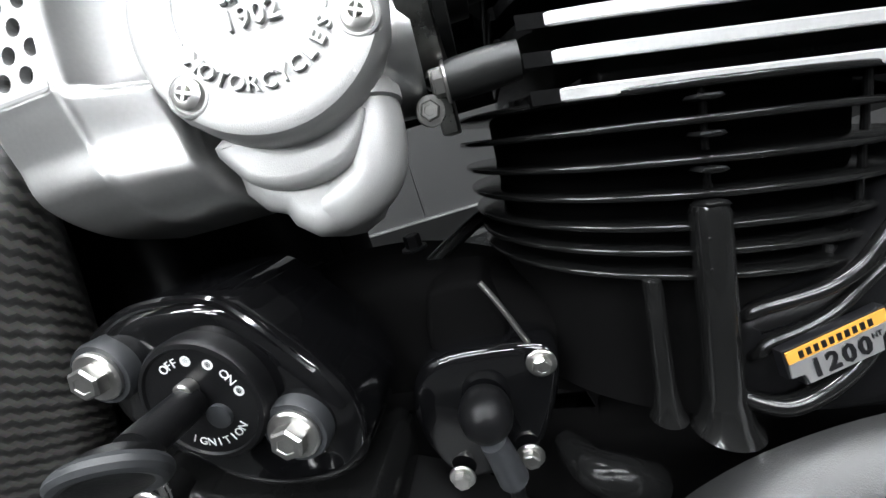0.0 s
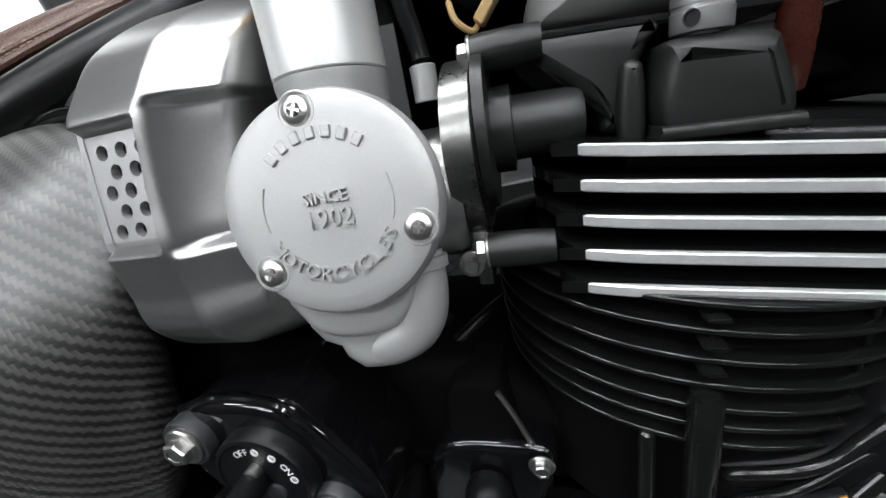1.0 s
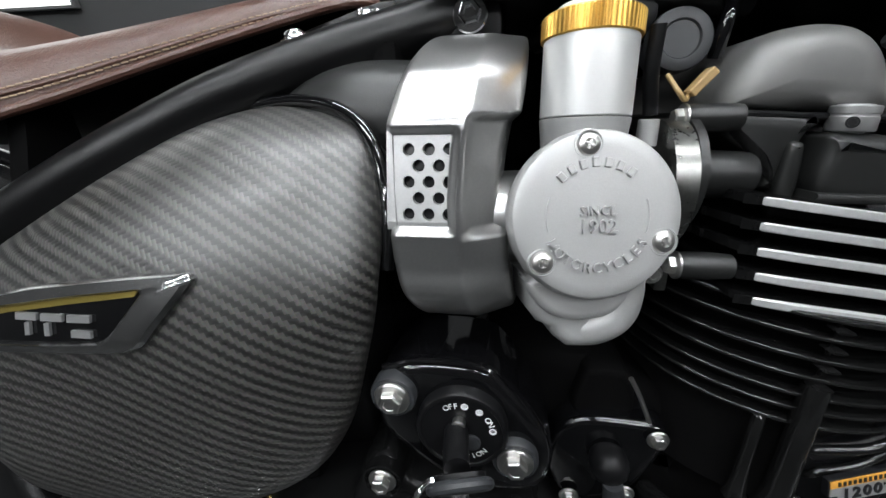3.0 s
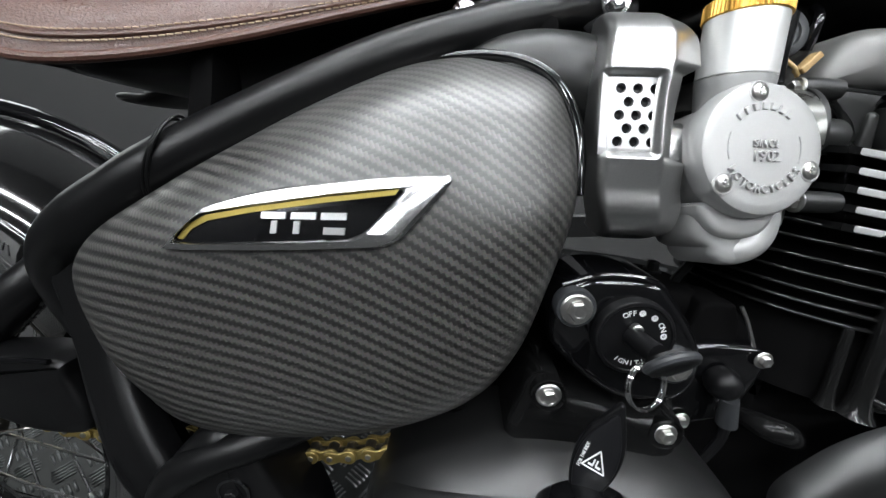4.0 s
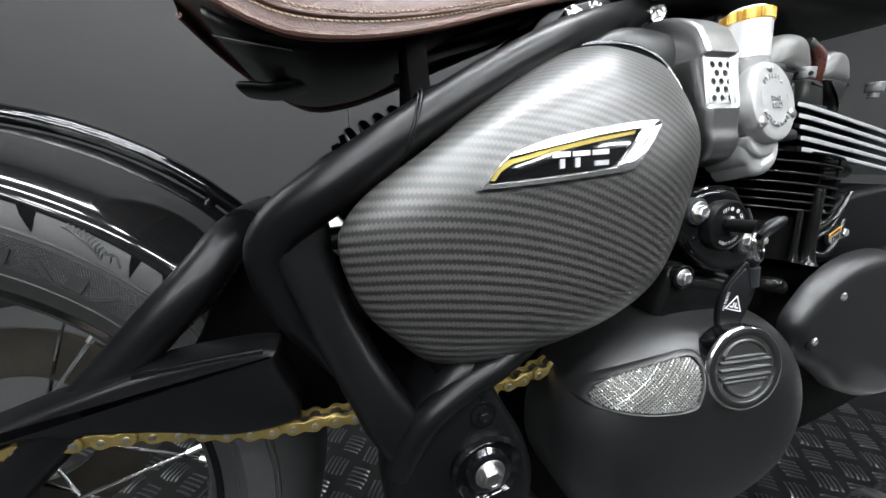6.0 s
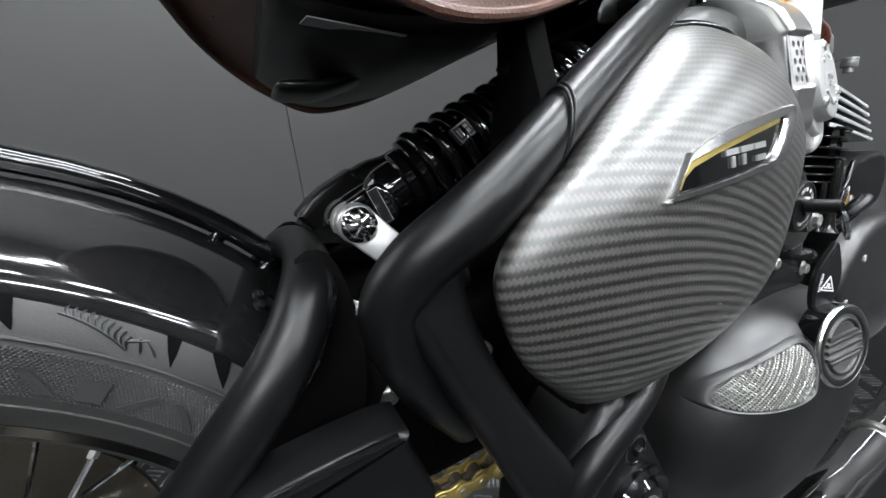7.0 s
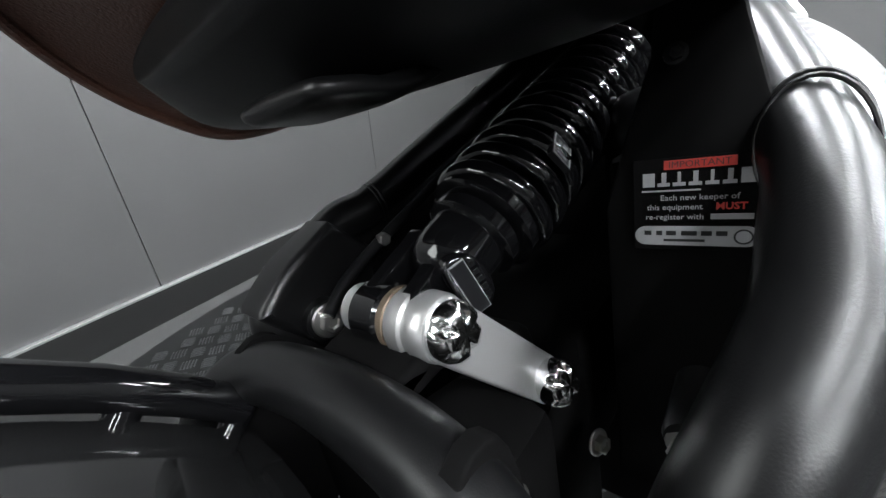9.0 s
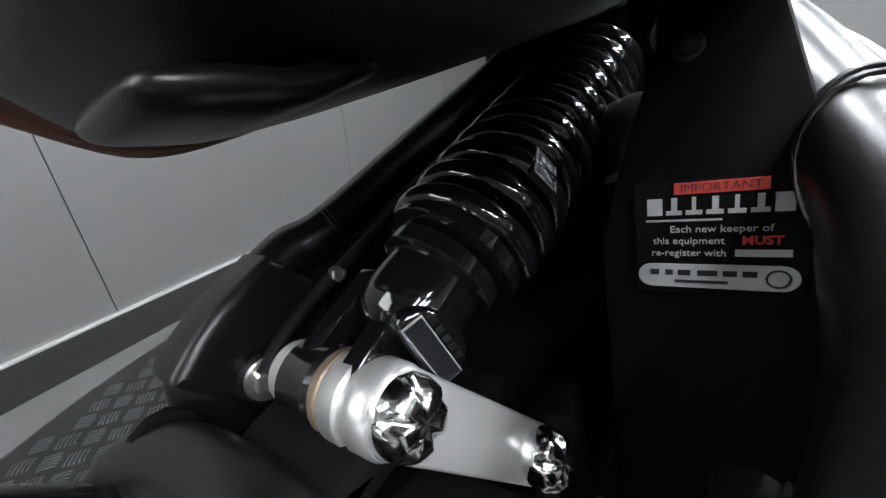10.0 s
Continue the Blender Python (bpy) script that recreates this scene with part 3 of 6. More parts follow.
# ---- swingarm cage
CAGE = [(-0.768, -0.050, 0.318), (-0.720, -0.055, 0.346), (-0.668, -0.058, 0.385), (-0.625, -0.060, 0.424), (-0.577, -0.060, 0.468), (-0.527, -0.058, 0.517), (-0.503, -0.050, 0.541), (-0.486, -0.028, 0.562), (-0.478, 0.005, 0.570), (-0.475, 0.055, 0.572)]
CAGE = CAGE + [mirrored(p) for p in CAGE[-2::-1]]
arm = P("swingarm", bent([(x + 0.003, y, z) for x, y, z in CAGE], 0.0165, 20, 8), SATIN, "satin black tubular swingarm cage")
for s in (1, -1):
    y = MID - s * 0.118
    # gussets are near-black: the dark behind the cage is in their colour
    part("gusset", prism(curve2([(-0.49, 0.575), (-0.463, 0.582), (-0.452, 0.53), (-0.458, 0.47), (-0.49, 0.43), (-0.525, 0.42), (-0.54, 0.45), (-0.51, 0.50)], 4), y + 0.042 * s, y + 0.050 * s, 0.002), VOID, arm)

bm = bmesh.new()
rnd = random.Random(7)
seam = spline([Vector(p) for p in CAGE[3:9]], 12)
for i, p in enumerate(seam[:-1]):
    t = (seam[i + 1] - p).normalized()
    side = (Vector((0.75, 0.25, 0.1)) - t * t.dot(Vector((0.75, 0.25, 0.1)))).normalized()
    for h in (0.0, 0.5):
        c = p.lerp(seam[i + 1], h) + side * 0.0180
        bmesh.ops.create_icosphere(bm, subdivisions=1, radius=0.0026 + 0.0012 * rnd.random(), matrix=Matrix.Translation(c))
part("weld_bead", bm, GLOSS, arm, "rough weld bead")

# ---- wheel
AX = Vector((-0.767, MID, 0.334))
WS = 1.03       # the wheel's size against its drawing
wheel = P("rear_wheel", turned([(-0.055, 0.024), (-0.05, 0.030), (0.05, 0.030), (0.055, 0.024)], AX, (0, 1, 0), 32), PLASTIC, "spoked rear wheel with a black rim")


def section(rows, closed=True, n=160, arc=(0, 2 * math.pi), at=AX, size=WS):
    """A form turned about the axle: rows of (radius, y from the middle)."""
    bm = bmesh.new()
    out = []
    for i in range(n if arc[1] - arc[0] > 6.28 else n + 1):
        a = arc[0] + (arc[1] - arc[0]) * i / n
        out.append([at + Vector((size * r * math.cos(a), y, size * r * math.sin(a))) for r, y in rows])
    if arc[1] - arc[0] > 6.28:
        out.append(out[0])
    grid(bm, out, closed)
    bmesh.ops.remove_doubles(bm, verts=bm.verts, dist=1e-6)
    return bm


TYRE = [(0.216, -0.050), (0.232, -0.060), (0.250, -0.071), (0.275, -0.074), (0.292, -0.070), (0.305, -0.060), (0.314, -0.045), (0.320, -0.025), (0.3225, 0.0)]
TYRE = TYRE + [(r, -y) for r, y in TYRE[-2::-1]]
tyre = part("tyre", section(TYRE + [(0.224, 0.03), (0.224, -0.03)]), RUBBER, wheel, "black road tyre with a siped tread")
RIM = [(0.222, -0.056), (0.229, -0.059), (0.231, -0.055), (0.217, -0.048), (0.208, -0.030), (0.200, 0.0)]
part("rim", section(RIM + [(r, -y) for r, y in RIM[-2::-1]] + [(0.21, 0.035), (0.206, 0.0), (0.21, -0.035)]), GLOSS, wheel, "gloss black wire-wheel rim")
for k in range(32):
    a = 2 * math.pi * k / 32
    s = 1 if k % 2 else -1
    d = 0.55 if (k // 2) % 2 else -0.55
    p0 = AX + Vector((0.032 * math.cos(a + d * 1.6), s * 0.048, 0.032 * math.sin(a + d * 1.6)))
    p1 = AX + Vector((0.210 * math.cos(a), s * 0.012, 0.210 * math.sin(a)))
    part("spoke", tube(bmesh.new(), [p0, p1], 0.0019, 6), CHROME, wheel)
    part("nipple", tube(bmesh.new(), [p1, p1 + (p0 - p1) * 0.09], 0.0034, 6), STEEL, wheel)

# ---- mudguard
FEN = []
for i in range(-9, 10):
    a = radians(i * 10.5)
    FEN.append((0.306 + 0.0375 * math.cos(a) if abs(i) < 9 else 0.303, MID + 0.122 * math.sin(a)))
inner = [(r - 0.003, MID + (y - MID) * 0.965) for r, y in FEN[::-1]]
guard = P("mudguard", section(FEN + inner, True, 90, (radians(37), radians(172)), AX, 1.0), DUSTY, "gloss black rear mudguard", None, 60)
STAY = [AX + Vector((0.3545 * math.cos(radians(a)), 0.066, 0.3545 * math.sin(radians(a)))) for a in range(39, 160, 5)]
part("mudguard_rail", tube(bmesh.new(), STAY, 0.0095, 16), GLOSS, guard, "gloss black tube along the mudguard")
for a in (39.0, 47.0):
    q = radians(a)
    part("stay_lug", tube(bmesh.new(), [AX + Vector((r * math.cos(q), 0.066, r * math.sin(q))) for r in (0.334, 0.356)], 0.007, 14), GLOSS, guard)
for y in (-0.030, -0.046):
    q = radians(40.5)
    hex_bolt("guard_bolt", AX + Vector((0.3385 * math.cos(q), y, (0.3385 + 0.2 * (y + 0.03)) * math.sin(q))), (math.cos(q), -0.7, math.sin(q)), 0.0024, guard, PLASTIC, True, 0.0036)

# ---- seat
SEAT = [(-0.128, 0.026, 0.776, 0.010), (-0.145, 0.048, 0.772, 0.017), (-0.19, 0.070, 0.757, 0.028), (-0.25, 0.094, 0.736, 0.038), (-0.31, 0.120, 0.714, 0.049),
        (-0.365, 0.143, 0.698, 0.058), (-0.415, 0.156, 0.694, 0.065), (-0.455, 0.152, 0.712, 0.064), (-0.486, 0.134, 0.732, 0.064), (-0.510, 0.100, 0.752, 0.055), (-0.524, 0.045, 0.766, 0.040)]


def seat_rows(n=5):
    xs = spline([(x, w, z) for x, w, z, t in SEAT], n)
    ts = spline([(t, 0, 0) for *_, t in SEAT], n)
    return [(p.x, p.y, p.z, t.x) for p, t in zip(xs, ts)]


def seat():
    bm = bmesh.new()
    rows = []
    for x, w, z, t in seat_rows():
        row = []
        for k in range(32):
            a = 2 * math.pi * k / 32
            c, s = math.cos(a), math.sin(a)
            y = MID + w * math.copysign(abs(c) ** 0.7, c)
            row.append(Vector((x, y, z + (t * abs(s) ** 0.7 if s > 0 else 0.016 * abs(s)))))
        rows.append(row)
    grid(bm, rows, True, True)
    return P("seat", bm, LEATHER, "brown leather solo seat with tan stitching", smooth=60)


seat_ob = seat()

# ---- throttle body
TB = Vector((0.0017, -0.0937, 0.6593))
TN = Vector((0.14, -0.965, 0.215)).normalized()
TM = facing(TB, TN)


def throttle():
    bm = bmesh.new()
    # the round lid, with a lobe round each of its three screws
    spots = [TM.inverted() @ Vector(p) for p in ((-0.004, -0.087, 0.690), (0.030, -0.091, 0.648), (-0.021, -0.103, 0.640))]
    ang = [math.atan2(p.z, p.x) for p in spots]

    def edge(a):
        r = 0.0375
        for q in ang:
            d = (a - q + math.pi) % (2 * math.pi) - math.pi
            c, s = 0.0308 * math.cos(d), 0.0308 * math.sin(d)
            if abs(s) < 0.0072 and c > 0:
                r = max(r, c + math.sqrt(0.0072 ** 2 - s * s))
        return r
    n = 96
    rows = []
    for f, y in ((0.985, 0.012), (1.0, 0.009), (1.0, 0.004), (0.985, 0.0012), (0.955, -0.0008), (0.91, -0.0016), (0.80, -0.0018), (0.4, -0.0022), (0.0, -0.0022)):
        rows.append([Vector((max(f, 1e-4) * edge(a) * math.cos(a), y, max(f, 1e-4) * edge(a) * math.sin(a))) for a in (2 * math.pi * k / n for k in range(n))])
    grid(bm, rows, True, True)
    body = P("throttle_body", bm, SHELL, "cast silver throttle body with a round lid", matrix=TM)
    for a in ang:
        q = Vector((0.0305 * math.cos(a), -0.0006, 0.0305 * math.sin(a)))
        part("screw_seat", turned([(-0.002, 0.0066), (0.0010, 0.0064), (0.0014, 0.0058), (0.0004, 0.0050)], q, (0, -1, 0), 28), SHELL, body)
        s = cross_screw("lid_screw", q + Vector((0, -0.0002, 0)), (0, -1, 0), 0.0050, body, STEEL, "bright cross-head screw")
    # raised words round the lid
    def arc_text(text, a0, step, r, up):
        for k, ch in enumerate(text):
            a = radians(a0 + step * k)
            m = Matrix.Translation((r * math.cos(a), -0.0021, r * math.sin(a))) @ Matrix.Rotation(-(a - math.pi / 2) if up else -(a + math.pi / 2), 4, "Y")
            if ch != " ":
                lettering("raised_letter", ch, 0.0064, m, SHELL, body, 0.0013, bold=0.00005)
    arc_text("MOTORCYCLES", 213, 11.6, 0.0225, False)
    for k in range(7):
        a = radians(133 - 13.2 * k)
        m = Matrix.Translation((0.0228 * math.cos(a), -0.0021, 0.0228 * math.sin(a))) @ Matrix.Rotation(-(a - math.pi / 2), 4, "Y")
        part("raised_mark", solid_box((-0.0015, -0.0009, -0.0020), (0.0015, 0.0009, 0.0020), 0.0003, 1, m), SHELL, body)
    lettering("raised_letter", "SINCE", 0.0057, Matrix.Translation((0, -0.0023, 0.0022)) @ Matrix.Rotation(radians(-1), 4, "Y"), SHELL, body, 0.0013, bold=0.00005)
    lettering("raised_letter", "1902", 0.0084, Matrix.Translation((0.0002, -0.0023, -0.0046)) @ Matrix.Rotation(radians(-1), 4, "Y"), SHELL, body, 0.0013, bold=0.00005)
    for a0, a1 in ((158, 200), (-20, 22)):
        pts = [(0.0218 * math.cos(radians(a)), -0.0021, 0.0218 * math.sin(radians(a))) for a in range(a0, a1, 3)]
        part("raised_line", tube(bmesh.new(), pts, 0.0004, 6), SHELL, body)
    # drum behind the lid
    bm = turned([(-0.011, 0.0345), (-0.020, 0.0345), (-0.022, 0.0330), (-0.055, 0.0330)], (0, 0, 0), (0, -1, 0), 56)
    part("drum", bm, SHELL, body)
    # bore fore and aft
    part("bore", turned([(-0.046, 0.023), (-0.042, 0.0245), (0.038, 0.0265), (0.042, 0.025)], (0, 0.040, -0.001), (1, 0, 0), 40), BRUSHED, body, "machined bore")
    # lower bowl with its elbow
    bowl = [(-0.026, -0.030), (-0.0245, -0.048), (-0.019, -0.055), (-0.012, -0.058), (-0.010, -0.063), (-0.003, -0.0685), (0.006, -0.0690), (0.016, -0.0645), (0.024, -0.054), (0.0285, -0.030)]
    part("bowl", prism([(0.92 * x - 0.003, 0.95 * z) for x, z in bowl], 0.014, 0.052, 0.007, 4), SHELL, body)
    part("bowl_step", prism(curve2([(0.92 * x - 0.003, 0.95 * z) for x, z in ((-0.0235, -0.030), (-0.022, -0.042), (-0.012, -0.050), (0.004, -0.052), (0.020, -0.047), (0.026, -0.030))], 4), 0.0085, 0.03, 0.004, 4), SHELL, body)
    part("elbow", bent([(0.021, 0.020, -0.022), (0.0212, 0.020, -0.037), (0.0175, 0.021, -0.049), (0.007, 0.022, -0.0555), (-0.005, 0.024, -0.0575)], [0.0105, 0.0105, 0.0105, 0.0100, 0.008], 18, 6), SHELL, body)
    part("elbow_collar", turned([(-0.0025, 0.0108), (-0.002, 0.0122), (0.002, 0.0122), (0.0025, 0.0108)], (0.021, 0.020, -0.026), (0, 0, 1), 28), SHELL, body)
    # the can above, with its knurled gold cap
    B = TM.inverted()
    c0, c1 = B @ Vector((-0.0015, -0.064, 0.6985)), B @ Vector((-0.0015, -0.062, 0.733))
    ax = (c1 - c0).normalized()
    part("can_base", turned([(-0.020, 0.0185), (-0.004, 0.0200), (-0.001, 0.0204), (0.0005, 0.0204)], c0, ax, 48), SHELL, body)
    can = part("can", turned([(0.001, 0.0198), (0.0015, 0.0204), (0.034, 0.0204), (0.0345, 0.0198)], c0, ax, 56), CANALU, body, "satin aluminium can")
    bm = bmesh.new()
    z = ax
    x = (Vector((1, 0, 0)) - z * z.x).normalized()
    y = z.cross(x)
    rows = []
    for h, r, k in ((0.0335, 0.0206, 0), (0.0340, 0.0217, 1), (0.0425, 0.0217, 1), (0.0432, 0.0208, 0), (0.0434, 0.0165, 0)):
        row = []
        for q in range(240):
            a = 2 * math.pi * q / 240
            rr = r - (0.0005 if k and q % 4 in (0, 1) else 0)
            row.append(c0 + h * z + rr * (math.cos(a) * x + math.sin(a) * y))
        rows.append(row)
    grid(bm, rows, True, True)
    part("knurled_cap", bm, GOLD, body, "gold anodised knurled cap", 20)
    part("cap_disc", turned([(0.043, 0.0160), (0.0462, 0.0158), (0.0468, 0.0150), (0.0468, 0.0)], c0, ax, 48), WHITE, body, "white cap disc")
    part("breather_hose", bent([B @ Vector(p) for p in ((0.0275, -0.058, 0.738), (0.0275, -0.057, 0.720), (0.0300, -0.055, 0.705), (0.0305, -0.055, 0.700))], 0.0035, 12, 6), PLASTIC, body)
    part("hose_spigot", turned([(0, 0.0048), (0.012, 0.0048), (0.0125, 0.004)], B @ Vector((0.0305, -0.055, 0.686)), B.to_3x3() @ Vector((0, 0, 1)), 20), SHELL, body)
    return body


throttle()

# ---- perforated guard behind the throttle body
GUARD = [(-0.0080, 0.7445, -0.0730, -0.0280), (-0.0330, 0.7435, -0.0750, -0.0270), (-0.0580, 0.7360, -0.0790, -0.0270), (-0.0820, 0.7215, -0.0840, -0.0280), (-0.0945, 0.7050, -0.0880, -0.0300), (-0.0985, 0.6965, -0.0895, -0.0320), (-0.1010, 0.6840, -0.0895, -0.0340), (-0.1041, 0.6680, -0.0890, -0.0355), (-0.1065, 0.6560, -0.0880, -0.0355), (-0.1061, 0.6480, -0.0880, -0.0350), (-0.1055, 0.6360, -0.0870, -0.0340), (-0.1060, 0.6220, -0.0835, -0.0320), (-0.0960, 0.6090, -0.0770, -0.0300), (-0.0760, 0.6020, -0.0710, -0.0280)]


def step(v, a, b):
    f = min(max((v - a) / (b - a), 0.0), 1.0)
    return f * f * (3 - 2 * f)


def guard():
    """A pressed shell swept from top to bottom, with a sunk window that holds the perforated panel."""
    deep = 0.0046

    def sunk(x, z, xl, ridge):
        return step(z, 0.6515, 0.6555) * step(z, 0.6980, 0.6940) * step(x, xl - 0.0015, xl + 0.0002) * step(x, ridge, ridge - 0.0040)
    ys = spline([(p[0], p[1], 0) for p in GUARD], 14)
    xs = spline([(p[2], p[3], 0) for p in GUARD], 14)
    bm = bmesh.new()
    rows, floor_at = [], []
    for a, b in zip(ys, xs):
        y, z, xl, xr = a.x, a.y, b.x, b.y
        w = xr - xl
        ridge = xl + 0.62 * w - 0.002
        # the cheek drops straighter beside the window
        pinch = step(z, 0.6490, 0.6535) * step(z, 0.7030, 0.6985)
        pts = [(xl + 0.006, 0.052), (xl + 0.0025, 0.030), (xl + 0.0006, 0.012), (xl, 0.006), (xl + 0.0004, 0.0035), (xl + 0.0015, 0.0015), (xl + 0.0028, 0.0004)]
        n = 26
        pts += [(xl + 0.0035 + (ridge - xl - 0.0035) * k / n, 0.0) for k in range(n + 1)]
        pts += [(ridge + 0.0015, 0.0004 + 0.0006 * pinch), (ridge + 0.003, 0.0014 + 0.0022 * pinch), (ridge + 0.008 - 0.003 * pinch, 0.0052 + 0.0070 * pinch), (xl + 0.93 * w - 0.004 * pinch, 0.0120 + 0.0080 * pinch), (xl + 0.97 * w - 0.004 * pinch, 0.0145 + 0.0090 * pinch), (xl + 0.99 * w - 0.004 * pinch, 0.0190 + 0.008 * pinch), (xr - 0.003 * pinch, 0.046)]
        rows.append([Vector((x, y + d + deep * sunk(x, z, xl, ridge), z)) for x, d in pts])
        floor_at.append([i > 6 and sunk(x, z, xl, ridge) > 0.985 for i, (x, d) in enumerate(pts)])
    vs = [[bm.verts.new(p) for p in row] for row in rows]
    for i in range(len(rows) - 1):
        for k in range(len(rows[0]) - 1):
            if not (floor_at[i][k] and floor_at[i + 1][k] and floor_at[i][k + 1] and floor_at[i + 1][k + 1]):
                bm.faces.new((vs[i][k], vs[i][k + 1], vs[i + 1][k + 1], vs[i + 1][k]))
    g = P("perforated_guard", bm, BRUSHED, "brushed aluminium guard with a perforated panel", smooth=50)

    def face(z, off=0.0):
        return float(np.interp(z, [0.656, 0.668, 0.684, 0.6965], [-0.1065, -0.1041, -0.1010, -0.0985])) + deep + 0.0002 + off
    mid = bmesh.new()
    dx, dz, n = 0.0090, 0.0069, 16
    for row in range(5):
        count = 3 if row % 2 == 0 else 2
        z = 0.6605 + row * dz
        cen = -0.0704
        sh = cen - (count - 1) * dx / 2
        for k in range(count):
            cx = sh + k * dx
            rings = [[], [], []]
            for q in range(n):
                a = 2 * math.pi * q / n
                c, w = math.cos(a), math.sin(a)
                m = max(abs(c) / (dx / 2), abs(w) / (dz / 2))
                u, v = c / m, w / m
                if q % 4 == 2:
                    u, v = math.copysign(dx / 2, c), math.copysign(dz / 2, w)
                rings[0].append(Vector((cx + u, face(z + v), z + v)))
                rings[1].append(Vector((cx + 0.0027 * c, face(z + 0.0027 * w), z + 0.0027 * w)))
                rings[2].append(Vector((cx + 0.0027 * c, face(z + 0.0027 * w, 0.003), z + 0.0027 * w)))
            grid(mid, rings, True)
        for a, b in ((cen - 1.5 * dx - 0.0055, sh - dx / 2), (sh + (count - 0.5) * dx, cen + 1.5 * dx - 0.0005)):
            mid.faces.new([mid.verts.new((p, face(q), q)) for p, q in ((a, z - dz / 2), (b, z - dz / 2), (b, z + dz / 2), (a, z + dz / 2))])
    for z0, z1 in ((0.6535, 0.6605 - dz / 2), (0.6605 + 4.5 * dz, 0.6960)):
        mid.faces.new([mid.verts.new((p, face(q), q)) for p, q in ((-0.0893, z0), (-0.0575, z0), (-0.0575, z1), (-0.0893, z1))])
    bmesh.ops.remove_doubles(mid, verts=mid.verts, dist=2e-5)
    part("perforated_panel", mid, DULL, g, "panel with rows of round holes", 0)
    bm = solid_box((-0.085, 0.0032, 0.654), (-0.0595, 0.008, 0.696), 0.0006)
    for v in bm.verts:
        v.co.y += face(v.co.z)
    part("panel_backing", bm, BLACK, g)
    return g


guard()
neck = P("airbox_neck", bent([(-0.070, -0.026, 0.692), (-0.095, -0.030, 0.698), (-0.122, -0.033, 0.703), (-0.150, -0.032, 0.704), (-0.180, -0.026, 0.704)], [0.0370, 0.0350, 0.0300, 0.0220, 0.0120], 28, 6), CASTING, "rough black intake duct")
part("rubber_seam", bent([(-0.190, -0.050, 0.7090), (-0.152, -0.055, 0.7120), (-0.122, -0.062, 0.7060), (-0.104, -0.072, 0.690), (-0.0945, -0.084, 0.662), (-0.0940, -0.093, 0.630)], 0.0034, 12, 6), GLOSS, neck, "glossy black rubber lip")
P("airbox", solid_box((-0.300, -0.050, 0.440), (-0.115, 0.000, 0.672), 0.02, 3), PLASTIC, "black plastic airbox")
P("duct_bellows", turned([(0, 0.020), (0.006, 0.022), (0.012, 0.020), (0.018, 0.022), (0.026, 0.020), (0.034, 0.0215)], (-0.082, -0.060, 0.6585), (1, 0.02, 0), 36), PLASTIC, "black rubber bellows")

# ---- intake clamp and stub
clamp = P("hose_clamp", turned([(0, 0.0315), (0.0005, 0.0330), (0.0105, 0.0330), (0.011, 0.0315)], (0.0375, -0.045, 0.6655), (1, 0, 0), 56), CLAMP, "zinc-plated hose clamp")
part("clamp_screw", turned([(0, 0.0032), (0.016, 0.0032), (0.0165, 0.0025)], (0.0420, -0.058, 0.634), (0.2, 0, 1), 16), CLAMP, clamp)
part("clamp_lug", solid_box((0.0415, -0.066, 0.6130), (0.0475, -0.048, 0.6360), 0.001), CLAMP, clamp)
hex_bolt("clamp_bolt", (0.0395, -0.065, 0.6225), (0, -1, 0), 0.0032, clamp, STEEL, True)
stub = P("intake_stub", turned([(-0.001, 0.0300), (0.0030, 0.0300), (0.0035, 0.0165), (0.0110, 0.0165), (0.0115, 0.0125), (0.024, 0.0120), (0.034, 0.0115), (0.037, 0.010)], (0.049, -0.044, 0.6705), (1, 0.03, 0), 40), CASTING, "black intake stub")
for y, z, L in ((-0.0490, 0.6985, 0.025), (-0.0700, 0.6295, 0.024)):
    part("stud_boss", turned([(0, 0.0064), (0.004, 0.0068), (L * 0.6, 0.0068), (L, 0.0060)], (0.0480, y, z), (1, 0, 0), 24), CASTING, stub)
    hex_bolt("stud_nut", (0.0480, y, z), (-1, -0.05, 0), 0.0040, stub, STEEL, True)

# ---- cylinder head with bright fin edges
def fin_plan(front, left, right, back, r=0.020):
    return spline([(left + r * 1.2, front + 0.001, 0), (left + r * 0.4, front + r * 0.22, 0), (left, front + r * 1.2, 0), (left - 0.004, front + 0.05, 0), (left, back - 0.03, 0), (left + 0.03, back, 0), (right - 0.03, back, 0), (right, back - 0.04, 0), (right, front + r, 0), (right - r, front, 0)], 6, True)


